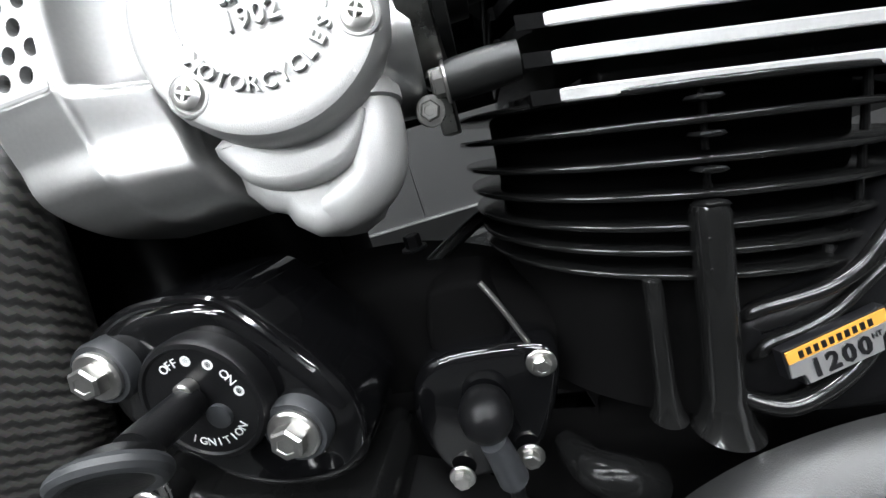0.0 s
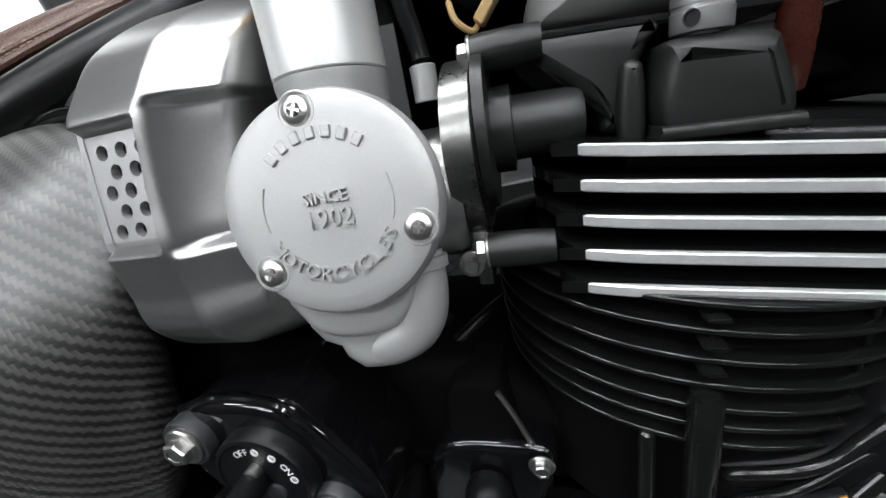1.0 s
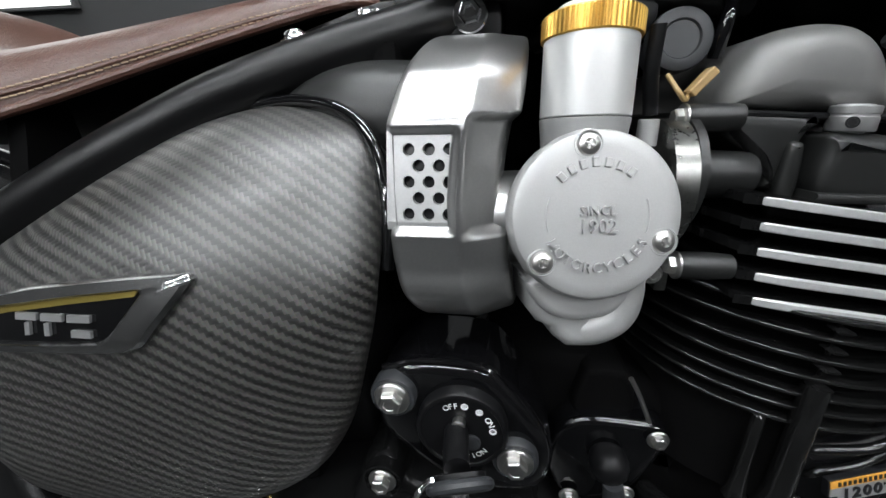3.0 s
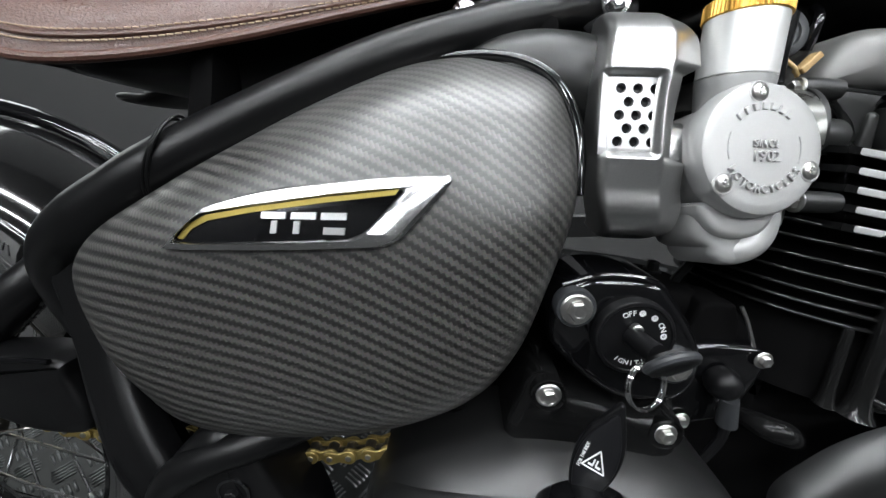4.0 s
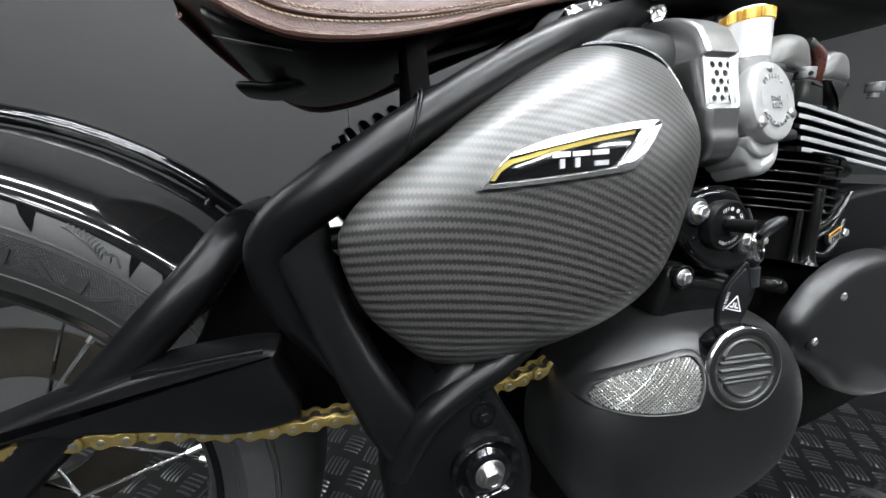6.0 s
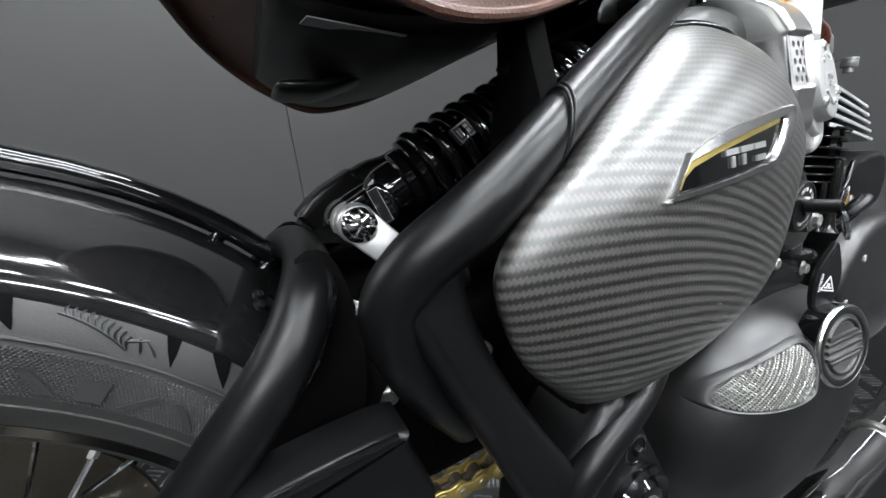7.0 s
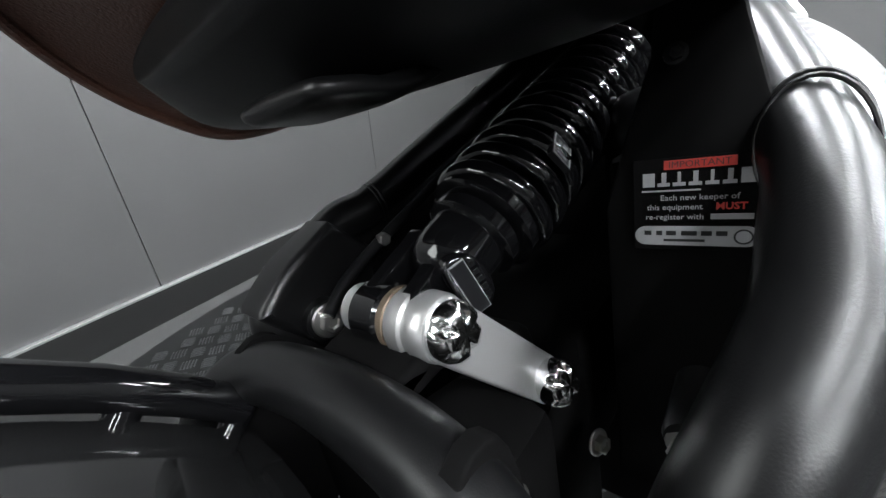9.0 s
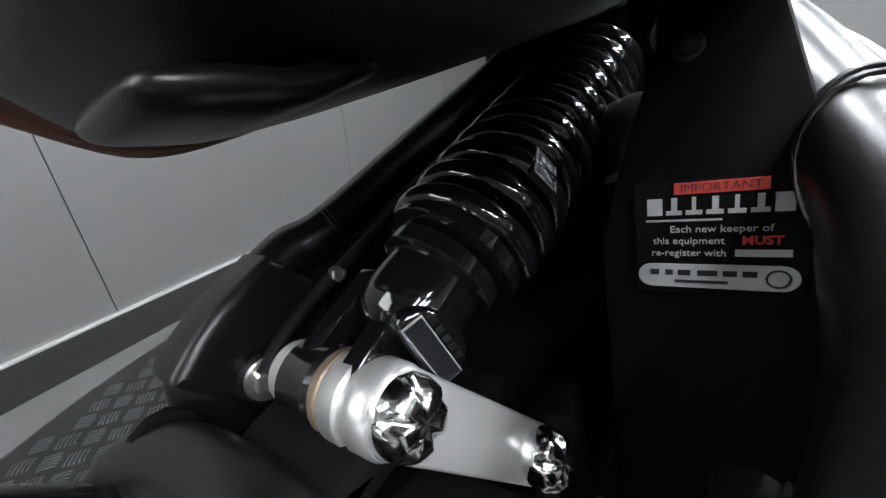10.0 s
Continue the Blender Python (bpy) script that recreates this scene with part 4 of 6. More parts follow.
head = P("cylinder_head", solid_box((0.098, -0.045, 0.602), (0.300, 0.17, 0.672), 0.012, 3), ENGINE, "black cylinder head with machined fin edges")
for k in range(5):
    z = 0.6615 - 0.01165 * k
    front = -0.0675 - 0.0026 * k
    plan = fin_plan(front, 0.0700, 0.335, 0.18)
    bm = bmesh.new()
    rows = [[Vector((p.x, p.y, z + h)) for p in plan] for h in (-0.0022, 0.0022)]
    grid(bm, rows, True, True)
    part("head_fin", bm, ENGINE, head)
    # machined face along the edge, tapering out at its end
    bm = bmesh.new()
    edge = spline([(0.0790, front + 0.0062, 0), (0.0808, front + 0.0028, 0), (0.0880, front + 0.0008, 0), (0.106, front - 0.0008, 0), (0.16, front - 0.0016, 0), (0.22, front - 0.0020, 0), (0.33, front - 0.0020, 0)], 6)
    rows = []
    for i, p in enumerate(edge):
        t = (edge[min(i + 1, len(edge) - 1)] - edge[max(i - 1, 0)]).normalized()
        nrm = Vector((t.y, -t.x, 0))
        w = 0.0021 * min(1.0, 0.25 + i / 6)
        rows.append([p + nrm * o + Vector((0, 0, z + h * w)) for o, h in ((-0.002, 1.0), (0.0006, 1.0), (0.0011, 0.75), (0.0011, -0.75), (0.0006, -1.0), (-0.002, -1.0))])
    grid(bm, rows)
    part("fin_edge", bm, FIN, head, "bright machined fin edge")
deck = prism(curve2([(0.088, 0.672), (0.092, 0.700), (0.30, 0.700), (0.33, 0.672)], 1), 0.004, 0.16, 0.006, 3)
part("upper_deck", deck, CASTING, head)
# a funnel-shaped web carries the valve cover, one for each cylinder
for o in (0.0, 0.120):
    part("web", prism(curve2([(o + x, z) for x, z in ((0.064, 0.7010), (0.0655, 0.6935), (0.074, 0.6860), (0.085, 0.6800), (0.0915, 0.6720), (0.0930, 0.6640), (0.1000, 0.6640), (0.1025, 0.6740), (0.1065, 0.6860), (0.1100, 0.6940), (0.1120, 0.7010))], 3), -0.046, 0.10, 0.005, 3), CASTING, head)
part("sensor_boss", prism(curve2([(0.1125, 0.662), (0.1108, 0.6860), (0.1150, 0.6920), (0.1415, 0.6915), (0.1480, 0.6850), (0.1515, 0.662)], 4), -0.0590, -0.005, 0.0075, 6), CASTING, head, "black boss with a rounded top", 60)
part("boss_foot", prism([(0.1085, 0.6600), (0.1095, 0.6650), (0.1530, 0.6650), (0.1545, 0.6600)], -0.0615, -0.005, 0.002, 2), CASTING, head)
part("boss_rib", prism(curve2([(0.0985, 0.660), (0.0990, 0.6830), (0.1010, 0.6875), (0.1050, 0.6875), (0.1072, 0.6830), (0.1078, 0.660)], 3), -0.0500, 0.0, 0.0035, 4), CASTING, head, "", 60)
for x in (0.1247, 0.294):
    part("breather_cap", turned([(-0.004, 0.0058), (0.0028, 0.0058), (0.0032, 0.0092), (0.0040, 0.0096), (0.0095, 0.0096), (0.0099, 0.0092), (0.0108, 0.0092), (0.0112, 0.0096), (0.0140, 0.0096), (0.0146, 0.0090), (0.0148, 0.0070), (0.0152, 0.0066), (0.0152, 0.0)], (x, -0.0480, 0.6900), (0, 0, 1), 44), ALU, head, "turned metal cap")
part("cap_hole", turned([(0, 0.0026), (0.0006, 0.0026), (0.0006, 0.0018), (-0.002, 0.0016)], (0.1189, -0.0557, 0.6970), (-0.62, -0.78, 0), 18), BLACK, head)
VC = [(0.0670 + (x - 0.0685) * 1.12, z) for x, z in ((0.0685, 0.7015), (0.0700, 0.712), (0.0780, 0.7300), (0.0900, 0.7385), (0.1080, 0.7415), (0.1220, 0.7385), (0.1330, 0.7290), (0.1400, 0.7140), (0.1410, 0.7015), (0.105, 0.7012))]
vc = P("valve_cover", prism([(v.x, v.y) for v in spline([(x, z, 0) for x, z in VC], 5)], -0.048, 0.15, 0.020, 6, None, None, True), GREYCAP, "grey painted valve cover", smooth=60)
part("valve_cover_gasket", prism([(0.065, 0.6980), (0.065, 0.7013), (0.157, 0.7013), (0.157, 0.6980)], -0.046, 0.15, 0.001, 1), PLASTIC, vc)
vc2 = P("valve_cover", prism([(v.x + 0.118, v.y) for v in spline([(x, z, 0) for x, z in VC], 5)], -0.038, 0.15, 0.020, 6, None, None, True), GREYCAP, "grey painted valve cover", smooth=60)
lead = P("spark_plug_lead", bent([(0.1585, -0.030, 0.668), (0.1568, -0.034, 0.6813), (0.1556, -0.036, 0.6983), (0.1556, -0.036, 0.7118), (0.1535, -0.035, 0.7205), (0.1475, -0.033, 0.7282)], [0.0050, 0.0056, 0.0060, 0.0064, 0.0066, 0.0056], 16, 6), REDHOSE, "brown-red spark plug cap and lead")
part("lead_end", turned([(0, 0.0052), (0.009, 0.0054), (0.011, 0.0045)], (0.1475, -0.033, 0.7280), (-0.8, 0.1, 0.5), 20), GREYPLASTIC, lead)
P("round_cap", turned([(-0.02, 0.0120), (-0.003, 0.0125), (-0.002, 0.0155), (0.004, 0.0160), (0.0065, 0.0152), (0.0072, 0.0138), (0.0072, 0.0098), (0.0062, 0.0090), (0.0062, 0.0)], (0.0500, -0.019, 0.7365), (0, -1, 0.12), 44), GREYPLASTIC, "dark grey round rubber cap")
conn = P("connector", solid_box((-0.0021, -0.004, -0.0072), (0.0021, 0.004, 0.0072), 0.0006, 1, Matrix.Translation((0.0560, -0.042, 0.7150)) @ Matrix.Rotation(radians(40), 4, "Y")), BRASS, "tan plastic wiring connector")
part("wire", bent([(0.0515, -0.042, 0.7095), (0.0490, -0.045, 0.7070), (0.0440, -0.048, 0.7110), (0.041, -0.04, 0.719)], 0.0012, 8, 6), BRASS, conn)
P("fuel_rail_hose", bent([(0.070, -0.020, 0.728), (0.071, -0.022, 0.742), (0.073, -0.020, 0.750), (0.077, -0.010, 0.757)], 0.0036, 12, 6), GLOSS, "black hose")

# ---- barrel
BORE = Vector((0.1500, 0.0450))


def round_plan(r, n=96):
    """A slightly squared circle about the cylinder's axis."""
    out = []
    for q in range(n):
        a = 2 * math.pi * q / n
        c, w = math.cos(a), math.sin(a)
        out.append((BORE.x + r * math.copysign(abs(c) ** 0.94, c), BORE.y + r * math.copysign(abs(w) ** 0.94, w)))
    return out


# the core's near-black colour includes the shade between the fins
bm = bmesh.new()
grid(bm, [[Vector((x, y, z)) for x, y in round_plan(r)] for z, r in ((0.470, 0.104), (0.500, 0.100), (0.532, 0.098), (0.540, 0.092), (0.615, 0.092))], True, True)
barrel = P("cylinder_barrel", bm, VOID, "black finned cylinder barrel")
for k, z in enumerate((0.6120, 0.5998, 0.5856, 0.5728, 0.5602, 0.5498, 0.5392)):
    r = 0.1110 - 0.0006 * k
    bm = bmesh.new()
    rows = []
    for h, o in ((-0.0018, -0.0120), (-0.0015, 0.0003), (-0.0012, 0.0010), (-0.0007, 0.0014), (0.0007, 0.0014), (0.0012, 0.0010), (0.0015, 0.0003), (0.0018, -0.0120)):
        rows.append([Vector((x, y, z + h)) for x, y in round_plan(r + o)])
    grid(bm, rows, True, True)
    part("barrel_fin", bm, BARRELPAINT, barrel, "", 80)
    if k < 6:
        # small casting pips stand between the fins
        for a in (-66, -100):
            part("fin_pip", turned([(0, 0.0016), (0.0098, 0.0014), (0.0102, 0.0)], (BORE.x + (r - 0.0035) * math.cos(radians(a)), BORE.y + (r - 0.0035) * math.sin(radians(a)), z - 0.0108), (0, 0, 1), 10), ENGINE, barrel)
for x, y, r, z0, z1 in ((0.1300, -0.0625, 0.0080, 0.468, 0.5700), (0.1085, -0.0560, 0.0046, 0.470, 0.5390), (0.1850, -0.0480, 0.0070, 0.49, 0.545)):
    part("stud_column", turned([(0, r * 1.8), (0.006, r * 1.35), (0.018, r * 1.05), (0.050, r * 0.95), (z1 - z0 - 0.004, r * 0.92), (z1 - z0 - 0.001, r * 0.8), (z1 - z0, r * 0.5)], (x, y, z0), (0, 0, 1), 28), BARRELPAINT, barrel)
for k in range(6):
    part("fin_nub", prism([(0.1250, -0.0003), (0.1262, 0.0011), (0.1338, 0.0011), (0.1350, -0.0003), (0.1325, -0.0012), (0.1275, -0.0012)], -0.0690, -0.060, 0.0008, 2, None, lambda v, k=k: v + Vector((0, 0, 0.5450 + 0.0124 * k))), ENGINE, barrel)

# the block stands a little askew to the frame
SKEW = Matrix(((1, 0, 0, 0), (0.12, 1, 0, -0.12 * 0.081), (-0.15, 0, 1, 0.15 * 0.081), (0, 0, 0, 1)))
SLIGHT = Matrix(((1, 0, 0, 0), (0.12, 1, 0, -0.12 * 0.081), (-0.05, 0, 1, 0.05 * 0.081), (0, 0, 0, 1)))
# the barrel is drawn slightly large: its true size, about a point beside the lock
TRUE = Matrix.Translation((0.0605, -0.2045, 0.625)) @ Matrix.Scale(0.86, 4) @ Matrix.Translation((-0.0605, 0.2045, -0.625))
for ob in (head, barrel, vc, vc2):
    for o in (ob, *ob.children):
        top = ob in (vc, vc2) or o.name.split(".")[0] in ("upper_deck", "web", "sensor_boss", "boss_foot", "boss_rib", "breather_cap", "cap_hole")
        o.data.transform(SLIGHT if top else TRUE @ SKEW if ob == barrel else SKEW)

# ---- crankcase
CRANK = [(-0.215, 0.30), (-0.205, 0.43), (-0.12, 0.480), (-0.06, 0.500), (0.02, 0.500), (0.085, 0.485), (0.10, 0.470), (0.33, 0.480), (0.38, 0.40), (0.36, 0.22), (-0.15, 0.20)]
# case and case top are near-black, with their deep shade in the colour
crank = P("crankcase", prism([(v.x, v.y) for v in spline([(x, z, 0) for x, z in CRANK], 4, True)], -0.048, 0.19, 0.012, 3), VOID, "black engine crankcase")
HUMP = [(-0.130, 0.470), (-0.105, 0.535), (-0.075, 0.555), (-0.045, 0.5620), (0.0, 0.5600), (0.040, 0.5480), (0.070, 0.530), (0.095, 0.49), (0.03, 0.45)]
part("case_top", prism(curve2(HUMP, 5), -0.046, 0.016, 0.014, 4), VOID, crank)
part("breather_pipe", bent([(0.012, -0.022, 0.553), (0.022, -0.012, 0.558), (0.040, 0.004, 0.566), (0.058, 0.020, 0.572)], 0.0042, 14, 6), ENGINE, crank)
for x, y, z in ((-0.050, -0.020, 0.5590), (0.003, -0.006, 0.5605)):
    hex_bolt("crankcase_bolt", (x, y, z), (0, -0.1, 1), 0.0042, crank, PLASTIC, True, 0.008)
# the barrel's foot is a rounded pad with two ridges and a shelf, and carries the badge
part("barrel_seat", prism(curve2([(0.136, 0.462), (0.137, 0.502), (0.146, 0.512), (0.167, 0.516), (0.180, 0.524), (0.192, 0.538), (0.215, 0.552), (0.34, 0.550), (0.35, 0.47), (0.22, 0.455)], 5), -0.0535, 0.03, 0.010, 4), PLASTIC, crank)
part("seat_ridge", bent([(0.1400, -0.0500, 0.5085), (0.1412, -0.0545, 0.5121), (0.1464, -0.0565, 0.5152), (0.1665, -0.0565, 0.5187), (0.1794, -0.0560, 0.5258), (0.1891, -0.0550, 0.5376), (0.205, -0.052, 0.552)], 0.0030, 12, 6), BARRELPAINT, crank)
part("seat_ridge", bent([(0.1435, -0.0520, 0.4900), (0.1442, -0.0570, 0.4955), (0.1473, -0.0580, 0.4999), (0.1607, -0.0575, 0.5043), (0.1723, -0.0555, 0.5093), (0.1850, -0.0530, 0.5190), (0.200, -0.05, 0.530)], 0.0026, 12, 6), BARRELPAINT, crank)
part("seat_shelf", bent([(0.1330, -0.0540, 0.4800), (0.1368, -0.0590, 0.4765), (0.1481, -0.0620, 0.4727), (0.1609, -0.0610, 0.4754), (0.1748, -0.0590, 0.4845), (0.1850, -0.0560, 0.4960), (0.20, -0.052, 0.515)], [0.003, 0.0036, 0.0042, 0.0042, 0.004, 0.004, 0.004], 14, 6), BARRELPAINT, crank)
hex_bolt("seat_bolt", (0.1965, -0.0540, 0.4975), (0, -1, 0.1), 0.0050, crank, STEEL, True, 0.006)
# the badge leans back a little along the pad
TL, TR, BL = Vector((0.1440, -0.0675, 0.5014)), Vector((0.1862, -0.0585, 0.5095)), Vector((0.1507, -0.0680, 0.4863))
bu = (TR - TL).normalized()
bv = (TL - BL)
bv = (bv - bu * bv.dot(bu)).normalized()
bm_m = Matrix.Translation(TL + bu * 0.0215 - bv * 0.0083) @ Matrix((bu, bv.cross(bu), bv)).transposed().to_4x4() @ Matrix.Scale(1.28, 4)
bad = part("name_badge", prism([(-0.0165, -0.0025), (-0.0160, 0.0068), (0.0165, 0.0068), (0.0165, 0.0010), (0.0135, -0.0022), (0.0128, -0.0068), (-0.0118, -0.0068), (-0.0125, -0.0032)], 0.0, 0.003, 0.0006, 2), BLACK, crank, "engine badge with an orange band and black figures", 35, bm_m)
part("badge_face", prism([(-0.0158, -0.0022), (-0.0153, 0.0020), (0.0158, 0.0020), (0.0158, 0.0012), (0.0128, -0.0018), (0.0121, -0.0061), (-0.0111, -0.0061), (-0.0118, -0.0027)], -0.0004, 0.0005), ALU, bad, "silver face")
part("badge_band", prism([(-0.0153, 0.0022), (-0.0153, 0.0061), (0.0158, 0.0061), (0.0158, 0.0022)], -0.0004, 0.0005), ORANGE, bad, "orange band")
for k in range(10):
    part("band_mark", solid_box((-0.0118 + k * 0.0024, -0.0007, 0.0030), (-0.0105 + k * 0.0024, -0.0003, 0.0052)), BLACK, bad)
for k, ch in enumerate("1200"):
    lettering("badge_digit", ch, 0.0082, Matrix.Translation((-0.0080 + 0.0050 * k, -0.0006, -0.0022)), BLACK, bad, 0.0002, bold=0.00025)
lettering("badge_text", "HT", 0.0024, Matrix.Translation((0.0112, -0.0006, -0.0002)), BLACK, bad, 0.0002)

for o in crank.children:
    if o.name.split(".")[0] in ("barrel_seat", "seat_ridge", "seat_shelf"):
        o.data.transform(TRUE)
    elif o.name.split(".")[0] in ("name_badge", "seat_bolt"):
        o.matrix_local = TRUE @ o.matrix_local

# ---- primary cover with its mesh insert and round filler cap
PC, PTOP, PRIM = Vector((-0.080, 0.375)), -0.158, -0.095
POUT = [(-0.224, 0.322), (-0.228, 0.372), (-0.216, 0.414), (-0.188, 0.448), (-0.140, 0.467), (-0.089, 0.471), (-0.017, 0.461), (0.028, 0.436), (0.058, 0.385), (0.062, 0.333), (0.036, 0.281), (-0.03, 0.25), (-0.11, 0.245), (-0.19, 0.27)]
pring = [Vector(p) for p in curve2(POUT, 6)]
ppol = sorted((math.atan2(p.y - PC.y, p.x - PC.x), (p - PC).length) for p in pring)


def pc_r(a):
    return float(np.interp(a, [q[0] for q in ppol], [q[1] for q in ppol], period=2 * math.pi))


def pc_y(x, z):
    d = Vector((x, z)) - PC
    k = min(d.length / pc_r(math.atan2(d.y, d.x)), 1.0)
    return PRIM + (PTOP - PRIM) * (1 - k ** 4.2) ** 0.6


def primary():
    bm = bmesh.new()
    n, ks = 168, [0.002] + [i / 30 for i in range(1, 26)] + [0.86, 0.885, 0.91, 0.93, 0.95, 0.967, 0.983, 0.993, 0.998, 1.0]
    rows = []
    for k in ks:
        row = []
        for i in range(n):
            a = 2 * math.pi * i / n
            q = PC + Vector((math.cos(a), math.sin(a))) * pc_r(a) * k
            row.append(Vector((q.x, PRIM + (PTOP - PRIM) * (1 - k ** 4.2) ** 0.6, q.y)))
        rows.append(row)
    rows.append([Vector((v.x, -0.05, v.z)) for v in rows[-1]])
    grid(bm, rows, True)
    bm.verts.ensure_lookup_table()
    bm.faces.new(bm.verts[:n])
    return P("primary_cover", bm, CASE, "matt black engine cover with a wire-mesh insert", smooth=60)


pcov = primary()


def inset():
    lip = [(-0.2095, 0.4165), (-0.2020, 0.4268), (-0.1885, 0.4365), (-0.1705, 0.4436), (-0.1490, 0.4486), (-0.1285, 0.4512), (-0.1205, 0.4475), (-0.1200, 0.4355), (-0.1255, 0.4200), (-0.1330, 0.4110), (-0.1610, 0.4098), (-0.1965, 0.4108), (-0.2070, 0.4128)]
    out = [Vector(p) for p in curve2(lip, 5)]
    c = sum(out, Vector((0, 0))) / len(out)

    def ring(f, off):
        return [Vector((q.x, pc_y(q.x, q.y) + off, q.y)) for q in (c + (p - c) * f for p in out)]
    bm = bmesh.new()
    grid(bm, [ring(1.13, 0.0015), ring(1.10, -0.0012), ring(1.05, -0.0034), ring(0.99, -0.0036), ring(0.96, -0.0026), ring(0.945, -0.0004)], True)
    part("insert_lip", bm, CASE, pcov)
    bm = bmesh.new()
    grid(bm, [ring(0.97, -0.0006), ring(0.75, -0.0006), ring(0.5, -0.0006), ring(0.25, -0.0006), ring(0.01, -0.0006)], True)
    part("insert_backing", bm, BLACK, pcov)
    # woven wires
    mesh = [c + (p - c) * 0.93 for p in out]

    def inside(x, z):
        hit = False
        for a, b in zip(mesh, mesh[1:] + mesh[:1]):
            if (a.y > z) != (b.y > z) and x < (b.x - a.x) * (z - a.y) / (b.y - a.y) + a.x:
                hit = not hit
        return hit
    bm = bmesh.new()
    pitch = 0.0021
    ca, sa = math.cos(radians(38)), math.sin(radians(38))
    for fam in (0, 1):
        for i in range(-32, 33):
            run = []
            for j in range(-130, 131):
                s = j * pitch / 2
                u, v = (s, i * pitch) if fam == 0 else (i * pitch, s)
                x, z = c.x + u * ca - v * sa, c.y + u * sa + v * ca
                if inside(x, z):
                    wob = 0.0004 * (1 if (j // 1 + i + fam) % 2 else -1) if j % 2 == 0 else 0
                    run.append(Vector((x, pc_y(x, z) - 0.0019 - wob * (1 if fam else -1), z)))
                else:
                    if len(run) > 2:
                        tube(bm, run, 0.00062, 5, False)
                    run = []
            if len(run) > 2:
                tube(bm, run, 0.00062, 5, False)
    part("wire_mesh", bm, WIRE, pcov, "woven steel wire mesh")


inset()
FC, FN = Vector((-0.0820, -0.1540, 0.4370)), Vector((-0.13, -0.97, 0.15)).normalized()
fm = facing(FC, FN)
fill = part("filler_cap", turned([(-0.012, 0.0362), (0.0005, 0.0366), (0.0030, 0.0366), (0.0034, 0.0362)], (0, 0, 0), (0, -1, 0), 72), GLOSS, pcov, "round filler cap with a bright rim", 35, fm)
part("bright_rim", turned([(0.0026, 0.0368), (0.0034, 0.0369), (0.0050, 0.0362), (0.0058, 0.0350), (0.0056, 0.0344), (0.0046, 0.0342)], (0, 0, 0), (0, -1, 0), 72), POLISHED, fill, "polished rim")
part("cap_face", turned([(0.0030, 0.0345), (0.0052, 0.0343), (0.0056, 0.0335), (0.0056, 0.0295), (0.0050, 0.0286), (0.0030, 0.0278), (0.0028, 0.0)], (0, 0, 0), (0, -1, 0), 72), CASE, fill)
for s_ in (1, -1):
    # a bow-shaped ridge above and below the bars
    arch = [(0.0225 * math.cos(radians(a)), -0.0042, s_ * (0.0015 + 0.0225 * math.sin(radians(a)))) for a in range(24, 157, 6)]
    part("cap_bow", tube(bmesh.new(), arch + [arch[0]], 0.0019, 10), CASE, fill)
for z in (-0.0066, 0.0, 0.0066):
    part("cap_bar", prism([(-0.0240, z - 0.0017), (-0.0240, z + 0.0017), (0.0240, z + 0.0017), (0.0240, z - 0.0017)], -0.0064, -0.002, 0.0016, 3), CASE, fill)

# ---- front engine cover
ALT = [(0.0675, 0.4231), (0.0714, 0.4368), (0.0827, 0.4506), (0.1021, 0.4697), (0.1309, 0.4863), (0.170, 0.496), (0.22, 0.494), (0.29, 0.47), (0.335, 0.42), (0.345, 0.35), (0.31, 0.30), (0.24, 0.295), (0.178, 0.3180), (0.1430, 0.3440), (0.1150, 0.3640), (0.0890, 0.3790), (0.0730, 0.4030)]
alt = P("alternator_cover", prism(curve2(ALT, 5), -0.112, -0.090, 0.018, 5), CASE, "matt black round engine cover")
for x, z in ((0.112, 0.4120), (0.146, 0.4600), (0.23, 0.47)):
    part("bolt_boss", turned([(-0.01, 0.012), (0.0, 0.012), (0.003, 0.0105), (0.003, 0.0065), (-0.001, 0.006)], (x - 0.017, -0.1085, z - 0.006), (0, -1, 0), 28), ENGINE, alt)
    hex_bolt("cover_bolt", (x - 0.017, -0.1085, z - 0.006), (0, -1, 0), 0.0042, alt, STEEL, True)

# ---- ignition lock and its bracket
IB = [(-0.103, 0.548), (-0.102, 0.572), (-0.092, 0.584), (-0.076, 0.5895), (-0.045, 0.588), (-0.031, 0.577), (-0.012, 0.550), (-0.007, 0.530), (-0.013, 0.512), (-0.030, 0.505), (-0.060, 0.508), (-0.090, 0.530)]
br = P("ignition_bracket", prism(curve2([(x, z - 0.005) for x, z in IB], 5), -0.1035, -0.055, 0.008, 5), GLOSS, "gloss black ignition lock bracket")
part("bracket_groove", bent([(-0.098, -0.099, 0.576), (-0.075, -0.100, 0.5835), (-0.048, -0.100, 0.582), (-0.036, -0.100, 0.573), (-0.018, -0.100, 0.548)], 0.0022, 10, 6), GLOSS, br)
for p in ((-0.0912, -0.1050, 0.5650), (-0.0274, -0.1050, 0.5310)):
    part("rubber_grommet", turned([(-0.006, 0.0122), (0.002, 0.0122), (0.0035, 0.0114), (0.0035, 0.0)], p, (0, -1, 0), 32), GREYPLASTIC, br)
    hex_bolt("bracket_bolt", Vector(p) + Vector((0, -0.0036, 0)), (0, -1, 0), 0.0054, br, STEEL, True, 0.0052)
LK = Vector((-0.0553, -0.1030, 0.5490))
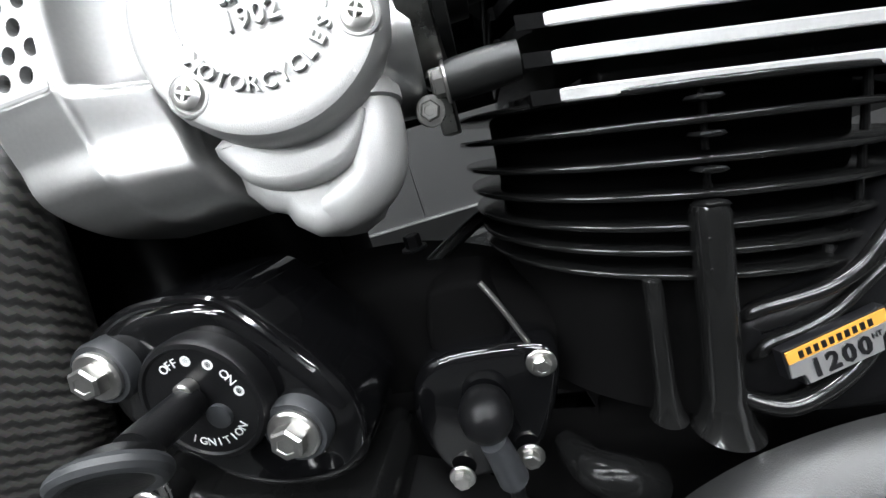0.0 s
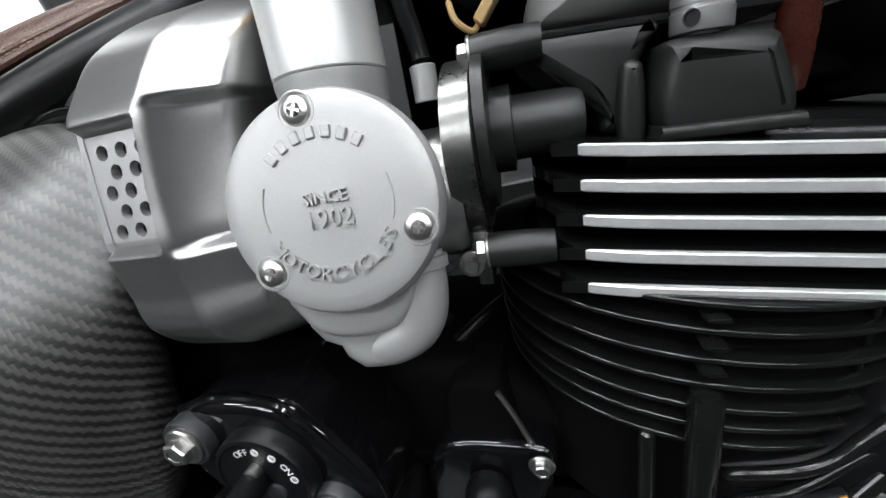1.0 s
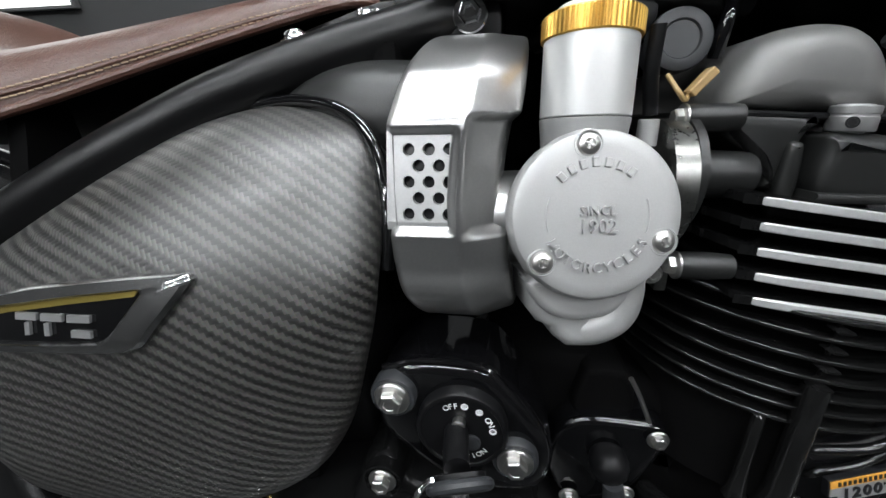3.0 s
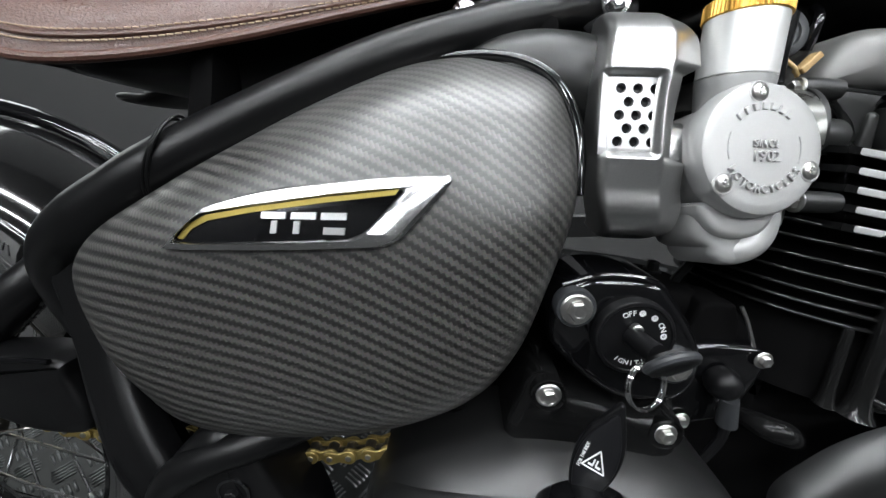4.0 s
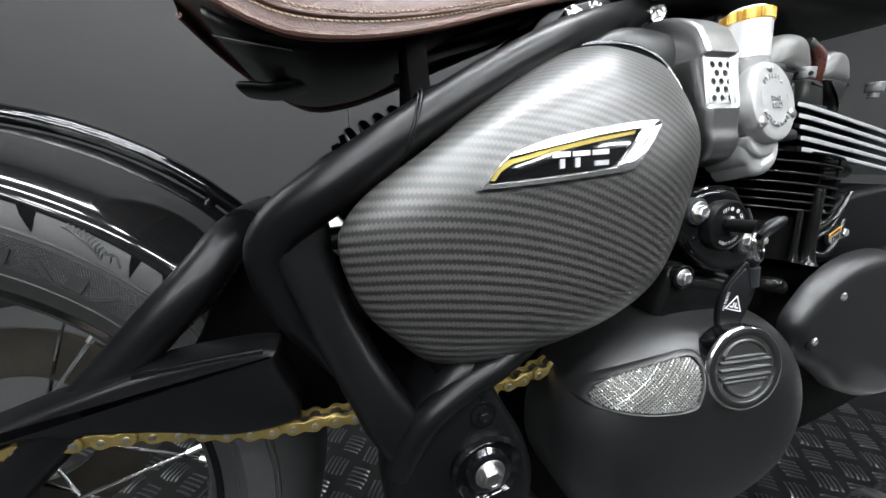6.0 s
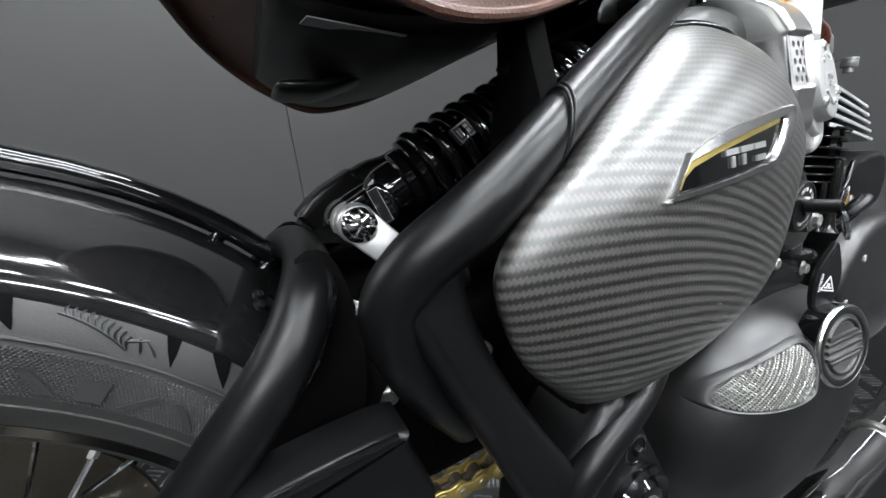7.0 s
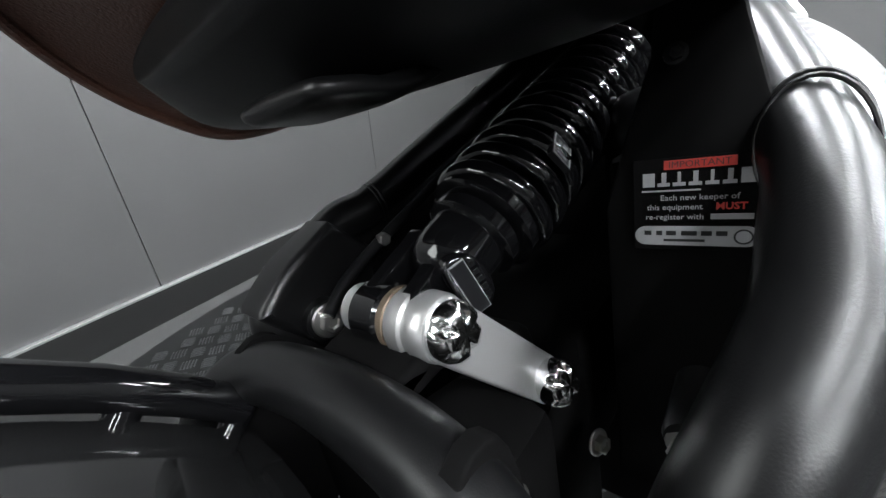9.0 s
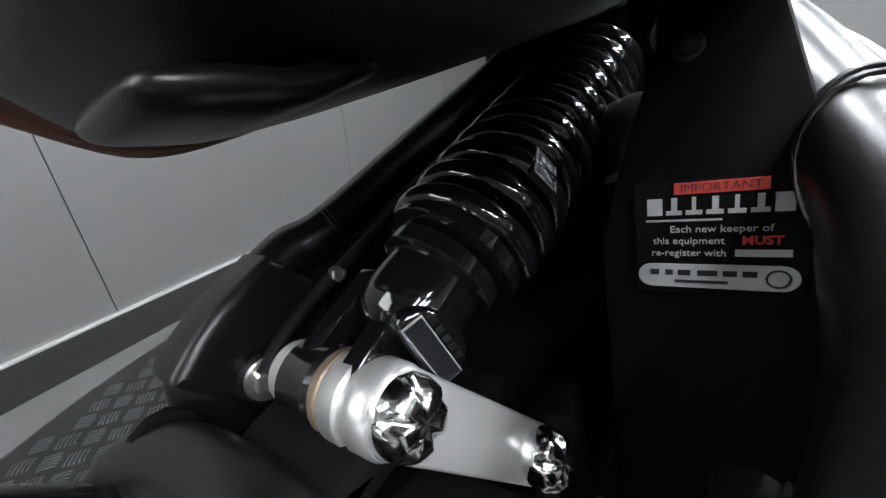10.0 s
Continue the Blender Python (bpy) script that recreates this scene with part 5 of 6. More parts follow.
lock = part("ignition_lock", turned([(-0.01, 0.0238), (0.006, 0.0238), (0.0075, 0.0228), (0.0078, 0.0212), (0.0070, 0.0206), (0.0070, 0.0)], LK, (0, -1, 0), 48), PLASTIC, br, "black ignition lock with white markings")
lm = Matrix.Translation(LK + Vector((0, -0.0072, 0)))
for ch, a in (("O", 118), ("F", 109), ("F", 100)):
    q = radians(a)
    lettering("lock_letter", ch, 0.0046, lm @ Matrix.Translation((0.0162 * math.cos(q), 0, 0.0162 * math.sin(q))) @ Matrix.Rotation(-(q - math.pi / 2), 4, "Y"), WHITE, lock, 0.0001)
for ch, a in (("O", 34), ("N", 24)):
    q = radians(a)
    lettering("lock_letter", ch, 0.0046, lm @ Matrix.Translation((0.0162 * math.cos(q), 0, 0.0162 * math.sin(q))) @ Matrix.Rotation(-(q - math.pi / 2), 4, "Y"), WHITE, lock, 0.0001)
for k, ch in enumerate("IGNITION"):
    q = radians(236 + 11.5 * k)
    lettering("lock_letter", ch, 0.0044, lm @ Matrix.Translation((0.0162 * math.cos(q), 0, 0.0162 * math.sin(q))) @ Matrix.Rotation(-(q + math.pi / 2), 4, "Y"), WHITE, lock, 0.0001)
for a in (84, 56, 8):
    q = radians(a)
    part("lock_symbol", turned([(0, 0.0019), (0.0002, 0.0019), (0.0002, 0.0012), (0.0, 0.0012)], LK + Vector((0.0162 * math.cos(q), -0.0070, 0.0162 * math.sin(q))), (0, -1, 0), 14), WHITE, lock)
part("lock_slot", turned([(0.006, 0.0045), (0.0085, 0.0045), (0.0088, 0.0035), (0.0088, 0.0)], LK + Vector((0.0055, 0, -0.0055)), (0, -1, 0), 24), GREYPLASTIC, lock)
part("lock_shutter", turned([(0.006, 0.0034), (0.0105, 0.0034), (0.011, 0.0025), (0.0105, 0.0)], LK + Vector((-0.0010, 0, 0.0066)), (0, -1, 0), 24), STEEL, lock, "steel key shutter")

# ---- lower mounting lug with bolts
lug = P("engine_lug", prism(curve2([(x - 0.007, z + 0.003) for x, z in ((-0.112, 0.460), (-0.110, 0.498), (-0.102, 0.513), (-0.088, 0.514), (-0.080, 0.500), (-0.055, 0.494), (-0.030, 0.486), (-0.008, 0.488), (-0.004, 0.470), (-0.02, 0.455))], 4), -0.106, -0.05, 0.007, 4), ENGINE, "black engine mounting lug")
for p, r in (((-0.1010, -0.1085, 0.5060), 0.0046), ((-0.0225, -0.1050, 0.4800), 0.0042)):
    part("bolt_well", turned([(-0.01, 0.0115), (0.001, 0.0115), (0.0015, 0.0105), (-0.001, 0.009)], p, (0, -1, 0), 28), ENGINE, lug)
    hex_bolt("lug_bolt", p, (0, -1, 0), r, lug, STEEL, True)

# ---- oil pressure switch housing
sw = P("switch_housing", prism(curve2([(-0.004, 0.490), (0.0, 0.512), (0.015, 0.524), (0.045, 0.525), (0.062, 0.522), (0.066, 0.512), (0.060, 0.49), (0.048, 0.467), (0.035, 0.460), (0.012, 0.456), (0.002, 0.468)], 5), -0.0655, -0.04, 0.005, 4), GLOSS, "gloss black housing with a rubber-capped switch")
for p in ((0.0582, -0.068, 0.5165), (0.0115, -0.068, 0.4625), (0.0450, -0.068, 0.4705)):
    hex_bolt("housing_bolt", p, (0, -1, 0), 0.0036, sw, STEEL, True)
part("rubber_cap", turned([(0.0, 0.0100), (0.003, 0.0112), (0.007, 0.0118), (0.011, 0.0112), (0.015, 0.0092), (0.0175, 0.0062), (0.0186, 0.003), (0.0188, 0.0)], (0.031, -0.066, 0.5005), (0, -1, -0.15), 32), PLASTIC, sw, "grey rubber switch cap")
part("cap_boot", bent([(0.0325, -0.080, 0.492), (0.0345, -0.079, 0.482), (0.0365, -0.078, 0.470)], [0.0058, 0.0062, 0.0068], 18, 5), GREYPLASTIC, sw)
part("cable", bent([(0.0365, -0.078, 0.470), (0.036, -0.077, 0.455), (0.030, -0.074, 0.435), (0.018, -0.07, 0.41)], 0.0035, 10, 6), PLASTIC, sw)
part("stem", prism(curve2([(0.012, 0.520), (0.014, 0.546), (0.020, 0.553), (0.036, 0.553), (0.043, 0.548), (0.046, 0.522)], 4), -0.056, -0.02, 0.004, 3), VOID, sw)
part("clip_rod", bent([(0.0405, -0.060, 0.553), (0.046, -0.061, 0.543), (0.053, -0.062, 0.527), (0.055, -0.062, 0.522)], 0.0014, 8, 4), STEEL, sw)
P("water_elbow", bent([(0.062, -0.055, 0.462), (0.070, -0.072, 0.464), (0.082, -0.076, 0.462), (0.094, -0.070, 0.452)], [0.007, 0.009, 0.009, 0.008], 18, 6), ENGINE, "gloss black coolant elbow")

# ---- fuel tank underside and top bolts
P("fuel_tank", prism(curve2([(-0.085, 0.790), (-0.070, 0.771), (-0.045, 0.764), (0.05, 0.768), (0.30, 0.772), (0.42, 0.80), (0.42, 0.90), (0.15, 0.95), (-0.06, 0.86)], 5), -0.045, 0.155, 0.03, 4), PLASTIC, "black underside of the fuel tank")
P("wiring_loom", bent([(-0.02, 0.03, 0.75), (0.02, 0.0, 0.757), (0.05, 0.01, 0.765), (0.10, 0.02, 0.762)], 0.008, 12, 6), PLASTIC, "black wiring loom")
P("injector_body", prism(curve2([(0.020, 0.735), (0.022, 0.756), (0.030, 0.762), (0.042, 0.757), (0.038, 0.742)], 3), -0.012, 0.03, 0.003, 2), PLASTIC, "black plug housing")
P("frame_bracket", prism(curve2([(-0.080, 0.742), (-0.074, 0.768), (-0.058, 0.776), (-0.044, 0.768), (-0.042, 0.745), (-0.06, 0.735)], 4), -0.010, 0.09, 0.004, 2), SATIN, "satin black frame bracket")
hex_bolt("frame_bolt", (-0.060, -0.0125, 0.7575), (0.0, -1, 0.05), 0.0058, bike, CHROME, True, 0.006, True, "polished flanged bolt")


def dome_bolt(name, at, out, r, parent, label=""):
    """A domed cap with scooped flutes round its crown."""
    m = facing(at, out)
    bm = bmesh.new()
    n = 60
    rows = []
    for h, f in ((-0.3, 0.98), (0.0, 1.0), (0.35, 1.0), (0.62, 0.9), (0.78, 0.72), (0.84, 0.5), (0.86, 0.25), (0.84, 0.0)):
        row = []
        for q in range(n):
            a = 2 * math.pi * q / n
            dip = max(0.0, math.cos(5 * a)) ** 1.2
            hh = h - {0.9: 0.14, 0.72: 0.30, 0.5: 0.12}.get(f, 0.0) * dip
            ff = f * (1 - (0.10 * dip if f > 0.6 and h > 0.5 else 0))
            row.append(Vector((max(ff, 1e-3) * r * math.cos(a), -hh * r, max(ff, 1e-3) * r * math.sin(a))))
        rows.append(row)
    grid(bm, rows, True, True)
    return part(name, bm, POLISHED, parent, label, 40, m)


dome_bolt("seat_bolt", (-0.1255, 0.0060, 0.7615), (0.05, -0.25, 1.0), 0.0098, bike, "polished domed bolt")
dome_bolt("seat_bolt", (-0.1655, -0.0190, 0.7445), (-0.15, -1, 0.2), 0.0098, bike, "polished domed bolt")
P("bolt_boss", turned([(-0.030, 0.0100), (-0.004, 0.0105), (0.0, 0.0100), (0.001, 0.006)], (-0.1645, -0.0170, 0.7442), (-0.15, -1, 0.2), 32), SATIN, "satin black boss under the seat bolt")
part("bolt_boss", turned([(-0.012, 0.0120), (-0.001, 0.0125), (0.0, 0.0115)], (-0.1255, 0.0060, 0.7605), (0.05, -0.25, 1.0), 32), SATIN, bike)
P("seat_bracket", prism(curve2([(-0.195, 0.728), (-0.185, 0.752), (-0.150, 0.764), (-0.110, 0.772), (-0.108, 0.755), (-0.15, 0.735)], 4), 0.000, 0.11, 0.003, 2), SATIN, "satin black seat bracket")

# unseen panel, added so the gap behind the head stays dark
P("frame_backbone", solid_box((-0.045, 0.160, 0.640), (0.420, 0.185, 0.790), 0.008, 2), VOID, "black panel added to close the view behind the engine")

# ---- seat pan and details
def seat_details():
    rows = seat_rows(5)
    for side in (-1, 1):
        # welt along the lower edge and one line of stitches above it
        edge = [Vector((x, MID + side * (w + 0.0005), z + 0.001)) for x, w, z, t in rows]
        part("welt", tube(bmesh.new(), edge, 0.0032, 10), LEATHER, seat_ob)
        bm = bmesh.new()
        for lift in (0.16, 0.26):
            top = [Vector((x, MID + side * w * (1.0 - 0.03 * lift), z + lift * t)) for x, w, z, t in seat_rows(14)]
            for a, b in zip(top, top[1:]):
                d = (b - a) * 0.66
                off = Vector((0, side * 0.0010, 0.0))
                tube(bm, [a + off - Vector((0, side * 0.0008, 0)), a + off + d * 0.5, a + off + d], 0.0005, 5)
        part("stitching", bm, THREAD, seat_ob, "tan saddle stitching")
        part("seam_cord", tube(bmesh.new(), [Vector((x, MID + side * w * 0.992, z + 0.21 * t)) for x, w, z, t in rows], 0.0016, 8), LEATHER, seat_ob)
    # black pan under the cushion, with its turned-up tail
    bm = bmesh.new()
    PAN = [(-0.150, 0.030, 0.778, 0.008), (-0.21, 0.055, 0.763, 0.012), (-0.28, 0.075, 0.744, 0.016), (-0.34, 0.114, 0.718, 0.018), (-0.385, 0.128, 0.705, 0.014), (-0.412, 0.132, 0.700, 0.010), (-0.442, 0.124, 0.7045, 0.008), (-0.470, 0.100, 0.722, 0.006)]
    out = []
    for x, w, z, t in PAN:
        row = []
        for k in range(24):
            a = 2 * math.pi * k / 24
            c, s = math.cos(a), math.sin(a)
            row.append(Vector((x, MID + w * math.copysign(abs(c) ** 0.6, c), z + (0.010 if s > 0 else t) * math.copysign(abs(s) ** 0.7, s))))
        out.append(row)
    cols = [spline(c, 4) for c in zip(*out)]
    grid(bm, list(zip(*cols)), True, True)
    pan = part("seat_pan", bm, PLASTIC, seat_ob, "black seat pan", 60)
    # support tongue that ends in a rounded lip
    bm = bmesh.new()
    T = [(-0.20, 0.024, 0.750, 0.010), (-0.28, 0.026, 0.728, 0.009), (-0.36, 0.029, 0.7040, 0.007), (-0.41, 0.031, 0.6912, 0.0050), (-0.438, 0.032, 0.6838, 0.0048), (-0.454, 0.0305, 0.6841, 0.0050), (-0.4635, 0.028, 0.6845, 0.0046), (-0.4675, 0.025, 0.6848, 0.0032), (-0.4690, 0.020, 0.6850, 0.0010)]
    out = []
    for x, w, z, t in T:
        out.append([Vector((x, MID - 0.014 + w * math.copysign(abs(math.cos(a)) ** 0.6, math.cos(a)), z + 0.004 + t * math.copysign(abs(math.sin(a)) ** 0.8, math.sin(a)))) for a in (2 * math.pi * k / 20 for k in range(20))])
    cols = [spline(c, 4) for c in zip(*out)]
    grid(bm, list(zip(*cols)), True, True)
    part("pan_tongue", bm, SATIN, seat_ob, "black support tongue", 60)
    part("warning_label", solid_box((-0.023, -0.011, -0.0003), (0.023, 0.011, 0.0003), 0, 1, Matrix.Translation((-0.437, -0.060, 0.6985)) @ Matrix.Rotation(radians(8), 4, "Y") @ Matrix.Rotation(radians(10), 4, "X")), DIMPRINT, seat_ob, "pale paper label dimmed to grey")


seat_details()

# ---- rear shock absorber
S0, S1 = Vector((-0.430, 0.047, 0.593)), Vector((-0.190, 0.0085, 0.7025))
SD = (S1 - S0).normalized()
shock = P("shock_absorber", turned([(0.018, 0.006), (0.020, 0.013), (0.025, 0.0185), (0.032, 0.0212), (0.040, 0.0220), (0.056, 0.0220), (0.062, 0.0215), (0.066, 0.0185), (0.235, 0.017)], S0, SD, 40), GLOSS, "black coil-over rear shock absorber")
part("spring_seat", turned([(0.060, 0.0250), (0.062, 0.0315), (0.068, 0.0315), (0.071, 0.026)], S0, SD, 40), GLOSS, shock)
part("preload_ring", turned([(0.049, 0.0222), (0.051, 0.0265), (0.058, 0.0265), (0.060, 0.0240)], S0, SD, 40), GLOSS, shock)
sx = SD.orthogonal().normalized()
sy = SD.cross(sx)
coil = []
turns, L0, L1 = 10.5, 0.070, 0.236
for k in range(int(turns * 28) + 1):
    f = k / (turns * 28)
    r = 0.0290 - 0.0040 * max(0, f - 0.3) / 0.7
    a = 2 * math.pi * turns * f
    coil.append(S0 + SD * (L0 + (L1 - L0) * f) + r * (math.cos(a) * sx + math.sin(a) * sy))
part("coil_spring", tube(bmesh.new(), coil, 0.0058, 14), GLOSS, shock, "gloss black coil spring")
SM = facing(Vector((-0.3430, 0.0022, 0.6493)), Vector((0.05, -0.89, 0.46)), SD.cross(Vector((0, 1, 0))))
stick = part("spring_sticker", solid_box((-0.010, -0.0003, -0.007), (0.010, 0.0030, 0.007), 0, 1, SM), BLACK, shock, "small black maker's sticker with a pale border")
for lo, hi in (((-0.0095, 0.0056), (0.0095, 0.0064)), ((-0.0095, -0.0064), (0.0095, -0.0056)), ((-0.0095, -0.0056), (-0.0088, 0.0056)), ((0.0088, -0.0056), (0.0095, 0.0056)), ((-0.0065, -0.0035), (-0.0045, 0.0035)), ((-0.0030, -0.0035), (-0.0005, 0.0035)), ((0.0015, -0.0035), (0.0060, -0.0005)), ((0.0015, 0.0012), (0.0060, 0.0035))):
    part("sticker_bar", solid_box((lo[0], -0.0006, lo[1]), (hi[0], -0.0003, hi[1]), 0, 1, SM), DIMPRINT, stick)
part("top_mount", turned([(0.236, 0.024), (0.241, 0.026), (0.247, 0.024), (0.249, 0.014), (0.262, 0.012)], S0, SD, 32), GLOSS, shock)
# lower clevis: two rounded cheeks, bush and cross bolt
for y in (0.040, 0.066):
    ck = [(-0.013, -0.008), (-0.013, 0.004), (-0.006, 0.012), (0.012, 0.0135), (0.032, 0.0125), (0.046, 0.010), (0.046, -0.012), (0.018, -0.015), (-0.004, -0.013)]
    m = Matrix.Translation((S0.x, 0, S0.z)) @ Matrix.Rotation(-math.atan2(SD.z, SD.x), 4, "Y")
    part("clevis_cheek", prism(curve2(ck, 4), y - 0.004, y + 0.004, 0.003, 3, None, lambda v, m=m: m @ v), GLOSS, shock)
# the rating plate is riveted to a rounded tab
pm = Matrix.Translation((-0.4118, 0.0225, 0.6010)) @ Matrix.Rotation(radians(-32), 4, "Z") @ Matrix.Rotation(radians(-20.5), 4, "Y")
part("plate_tab", prism(curve2([(-0.0065, -0.012), (-0.0065, 0.012), (-0.002, 0.0175), (0.006, 0.015), (0.0115, 0.006), (0.0115, -0.008), (0.006, -0.015), (-0.002, -0.016)], 4), 0.0008, 0.012, 0.003, 3, None, lambda v: pm @ v), GLOSS, shock)
part("serial_plate", solid_box((-0.0043, -0.0004, -0.0142), (0.0043, 0.0004, 0.0142), 0, 1, pm), DIMPRINT, shock, "small plate with a worn border")
part("plate_face", solid_box((-0.0038, -0.0004, -0.0137), (0.0038, 0.0004, 0.0137), 0, 1, pm @ Matrix.Translation((0, -0.0004, 0))), BLACK, shock)
for k in range(5):
    part("plate_bar", solid_box((-0.0014, -0.0004, -0.0100 + 0.0044 * k), (0.0014, 0.0004, -0.0075 + 0.0044 * k), 0, 1, pm @ Matrix.Translation((0.0066, 0.0008, 0))), PLASTIC, shock)
EYE = Vector((-0.4308, -0.0025, 0.5894))
for name, prof, material, label in (
        ("bush", [(-0.0880, 0.0105), (-0.0865, 0.0135), (-0.0780, 0.0145), (-0.0765, 0.0120)], ALU, "pale metal bush"),
        ("clevis_eye", [(-0.0770, 0.0150), (-0.0755, 0.0168), (-0.0590, 0.0168), (-0.0575, 0.0150)], GLOSS, ""),
        ("rust_ring", [(-0.0575, 0.0150), (-0.0560, 0.0160), (-0.0525, 0.0160), (-0.0515, 0.0150)], RUST, "stained washer"),
        ("spacer", [(-0.0515, 0.0155), (-0.0495, 0.0168), (-0.0415, 0.0168), (-0.0400, 0.0156), (-0.0385, 0.0156), (-0.0370, 0.0164), (-0.0290, 0.0160), (-0.0275, 0.0150)], ALU, "turned aluminium spacer")):
    part(name, turned(prof, EYE, (0, -1, 0), 40), material, shock, label)
dome_bolt("shock_bolt", (-0.4306, 0.0238, 0.5892), (-0.1, -1, 0.1), 0.0138, shock, "polished fluted bolt")

# ---- rocker link
A, Bp = Vector((-0.4305, 0.0240, 0.5892)), Vector((-0.3835, 0.0040, 0.5345))
d = (Bp - A)
ln = d.length
dx = d.normalized()
nz = Vector((0, -1, 0))
nz = (nz - dx * nz.dot(dx)).normalized()
up = nz.cross(dx)
LM = Matrix.Translation(A) @ Matrix((dx, -nz, up)).transposed().to_4x4()
R0, R1 = 0.0150, 0.0128
arc = [(R0 * math.cos(radians(a)), R0 * math.sin(radians(a))) for a in range(85, 276, 10)] + [(ln + R1 * math.cos(radians(a)), R1 * math.sin(radians(a))) for a in range(-88, 90, 10)]
link = P("link_arm", prism(arc, -0.001, 0.010, 0.0018, 3, None, lambda v: LM @ v), ALU, "brushed aluminium suspension link")
dome_bolt("link_bolt", Bp + Vector((0, -0.003, 0)), nz, 0.0124, link, "polished fluted bolt")
# the shade below the link is put into the mount's near-black colour
knuckle = P("link_mount", prism(curve2([(-0.470, 0.575), (-0.448, 0.572), (-0.415, 0.548), (-0.392, 0.520), (-0.375, 0.505), (-0.352, 0.515), (-0.355, 0.545), (-0.375, 0.556), (-0.395, 0.560), (-0.43, 0.585)], 4), 0.026, 0.085, 0.006, 3), VOID, "link mount with its shade painted near-black")
for p, r in (((-0.3496, -0.0072, 0.464), 0.005), ((-0.470, -0.010, 0.500), 0.0042), ((-0.440, -0.012, 0.462), 0.0048), ((-0.455, -0.015, 0.540), 0.004)):
    hex_bolt("mount_bolt", p, (-0.3, -1, 0.2), r, knuckle, STEEL, True, None, True)
boss = P("mount_boss", turned([(-0.03, 0.0090), (-0.002, 0.0088), (0.0, 0.0080)], (-0.4240, -0.0650, 0.5640), (-1, 0, 0), 28), SATIN, "satin black bolt boss")
hex_bolt("boss_bolt", (-0.4240, -0.0650, 0.5640), (-0.95, 0.15, 0.25), 0.0044, boss, STEEL, True, 0.008)
# far frame lug with its nut
lugl = P("frame_lug", prism([(-0.4625, 0.5865), (-0.4610, 0.5905), (-0.4475, 0.6025), (-0.4330, 0.6125), (-0.400, 0.6275), (-0.372, 0.600), (-0.380, 0.550), (-0.405, 0.517), (-0.4340, 0.5525), (-0.4590, 0.5815)], 0.140, 0.170, 0.006, 4), SATIN, "satin black frame lug")
part("lug_boss", turned([(-0.012, 0.0150), (0.002, 0.0138), (0.0035, 0.0125), (0.003, 0.0)], (-0.4270, 0.136, 0.5690), (-0.1, -1, 0), 32), SATIN, lugl)
hex_bolt("lug_nut", (-0.4270, 0.132, 0.5690), (-0.2, -1, 0.05), 0.0066, lugl, STEEL, True, 0.008, True)
hex_bolt("lug_nut", (-0.3700, 0.132, 0.6050), (-0.2, -1, 0), 0.0042, lugl, STEEL, False, 0.008)
P("brake_hose", bent([(-0.430, 0.125, 0.575), (-0.405, 0.130, 0.590), (-0.350, 0.130, 0.612), (-0.25, 0.115, 0.655), (-0.15, 0.095, 0.700)], 0.0042, 12, 6), PLASTIC, "black hose along the frame")
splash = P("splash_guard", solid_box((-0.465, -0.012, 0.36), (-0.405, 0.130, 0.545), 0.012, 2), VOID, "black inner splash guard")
# unseen piece, added where the floor showed through a dark gap
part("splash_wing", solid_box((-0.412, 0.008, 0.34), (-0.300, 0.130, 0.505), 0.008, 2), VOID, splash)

# the far cover is out of view; this plain panel is added to darken gaps
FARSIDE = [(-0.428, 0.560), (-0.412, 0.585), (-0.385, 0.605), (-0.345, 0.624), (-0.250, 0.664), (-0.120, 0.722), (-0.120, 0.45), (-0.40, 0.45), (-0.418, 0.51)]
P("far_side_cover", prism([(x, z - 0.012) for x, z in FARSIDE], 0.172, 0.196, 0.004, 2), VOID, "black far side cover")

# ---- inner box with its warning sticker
# the wall above the sticker is added, to keep the space black to the rail
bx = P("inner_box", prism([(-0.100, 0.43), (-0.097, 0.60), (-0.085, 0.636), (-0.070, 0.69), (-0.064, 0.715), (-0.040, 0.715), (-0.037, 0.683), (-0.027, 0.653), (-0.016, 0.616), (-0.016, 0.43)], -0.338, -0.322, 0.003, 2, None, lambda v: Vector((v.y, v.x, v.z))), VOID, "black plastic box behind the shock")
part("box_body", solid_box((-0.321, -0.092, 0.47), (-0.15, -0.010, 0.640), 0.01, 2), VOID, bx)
# unseen strip, added to black out the gap beside the box
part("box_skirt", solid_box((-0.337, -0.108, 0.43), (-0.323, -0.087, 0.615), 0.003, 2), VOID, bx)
# unseen panels, added so the gaps behind the shock stay dark
bulk = P("bulkhead", solid_box((-0.118, -0.030, 0.42), (-0.100, 0.120, 0.745), 0.006, 2), VOID, "black panel added to close the view behind the shock")
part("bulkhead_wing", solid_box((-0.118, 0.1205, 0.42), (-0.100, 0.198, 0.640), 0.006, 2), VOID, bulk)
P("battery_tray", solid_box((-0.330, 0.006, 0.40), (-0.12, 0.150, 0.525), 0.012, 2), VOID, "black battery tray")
tc = Vector((-0.3403, -0.0550, 0.6185))
tm = facing(tc, Vector((-1, -0.06, 0.04)))
st = part("warning_sticker", solid_box((-0.0245, 0.0002, -0.0215), (0.0245, 0.0008, 0.0215), 0.0), VOID, bx, "black warning sticker with white and red print", 35, tm)


def pr(lo, hi, material, name="print_bar"):
    return part(name, solid_box((lo[0], -0.0003, lo[1]), (hi[0], 0.0002, hi[1])), material, st)


pr((-0.012, 0.0165), (0.014, 0.0205), RED)
lettering("print_text", "IMPORTANT", 0.0040, Matrix.Translation((0.001, -0.0005, 0.0185)), BLACK, st, 0.0001)
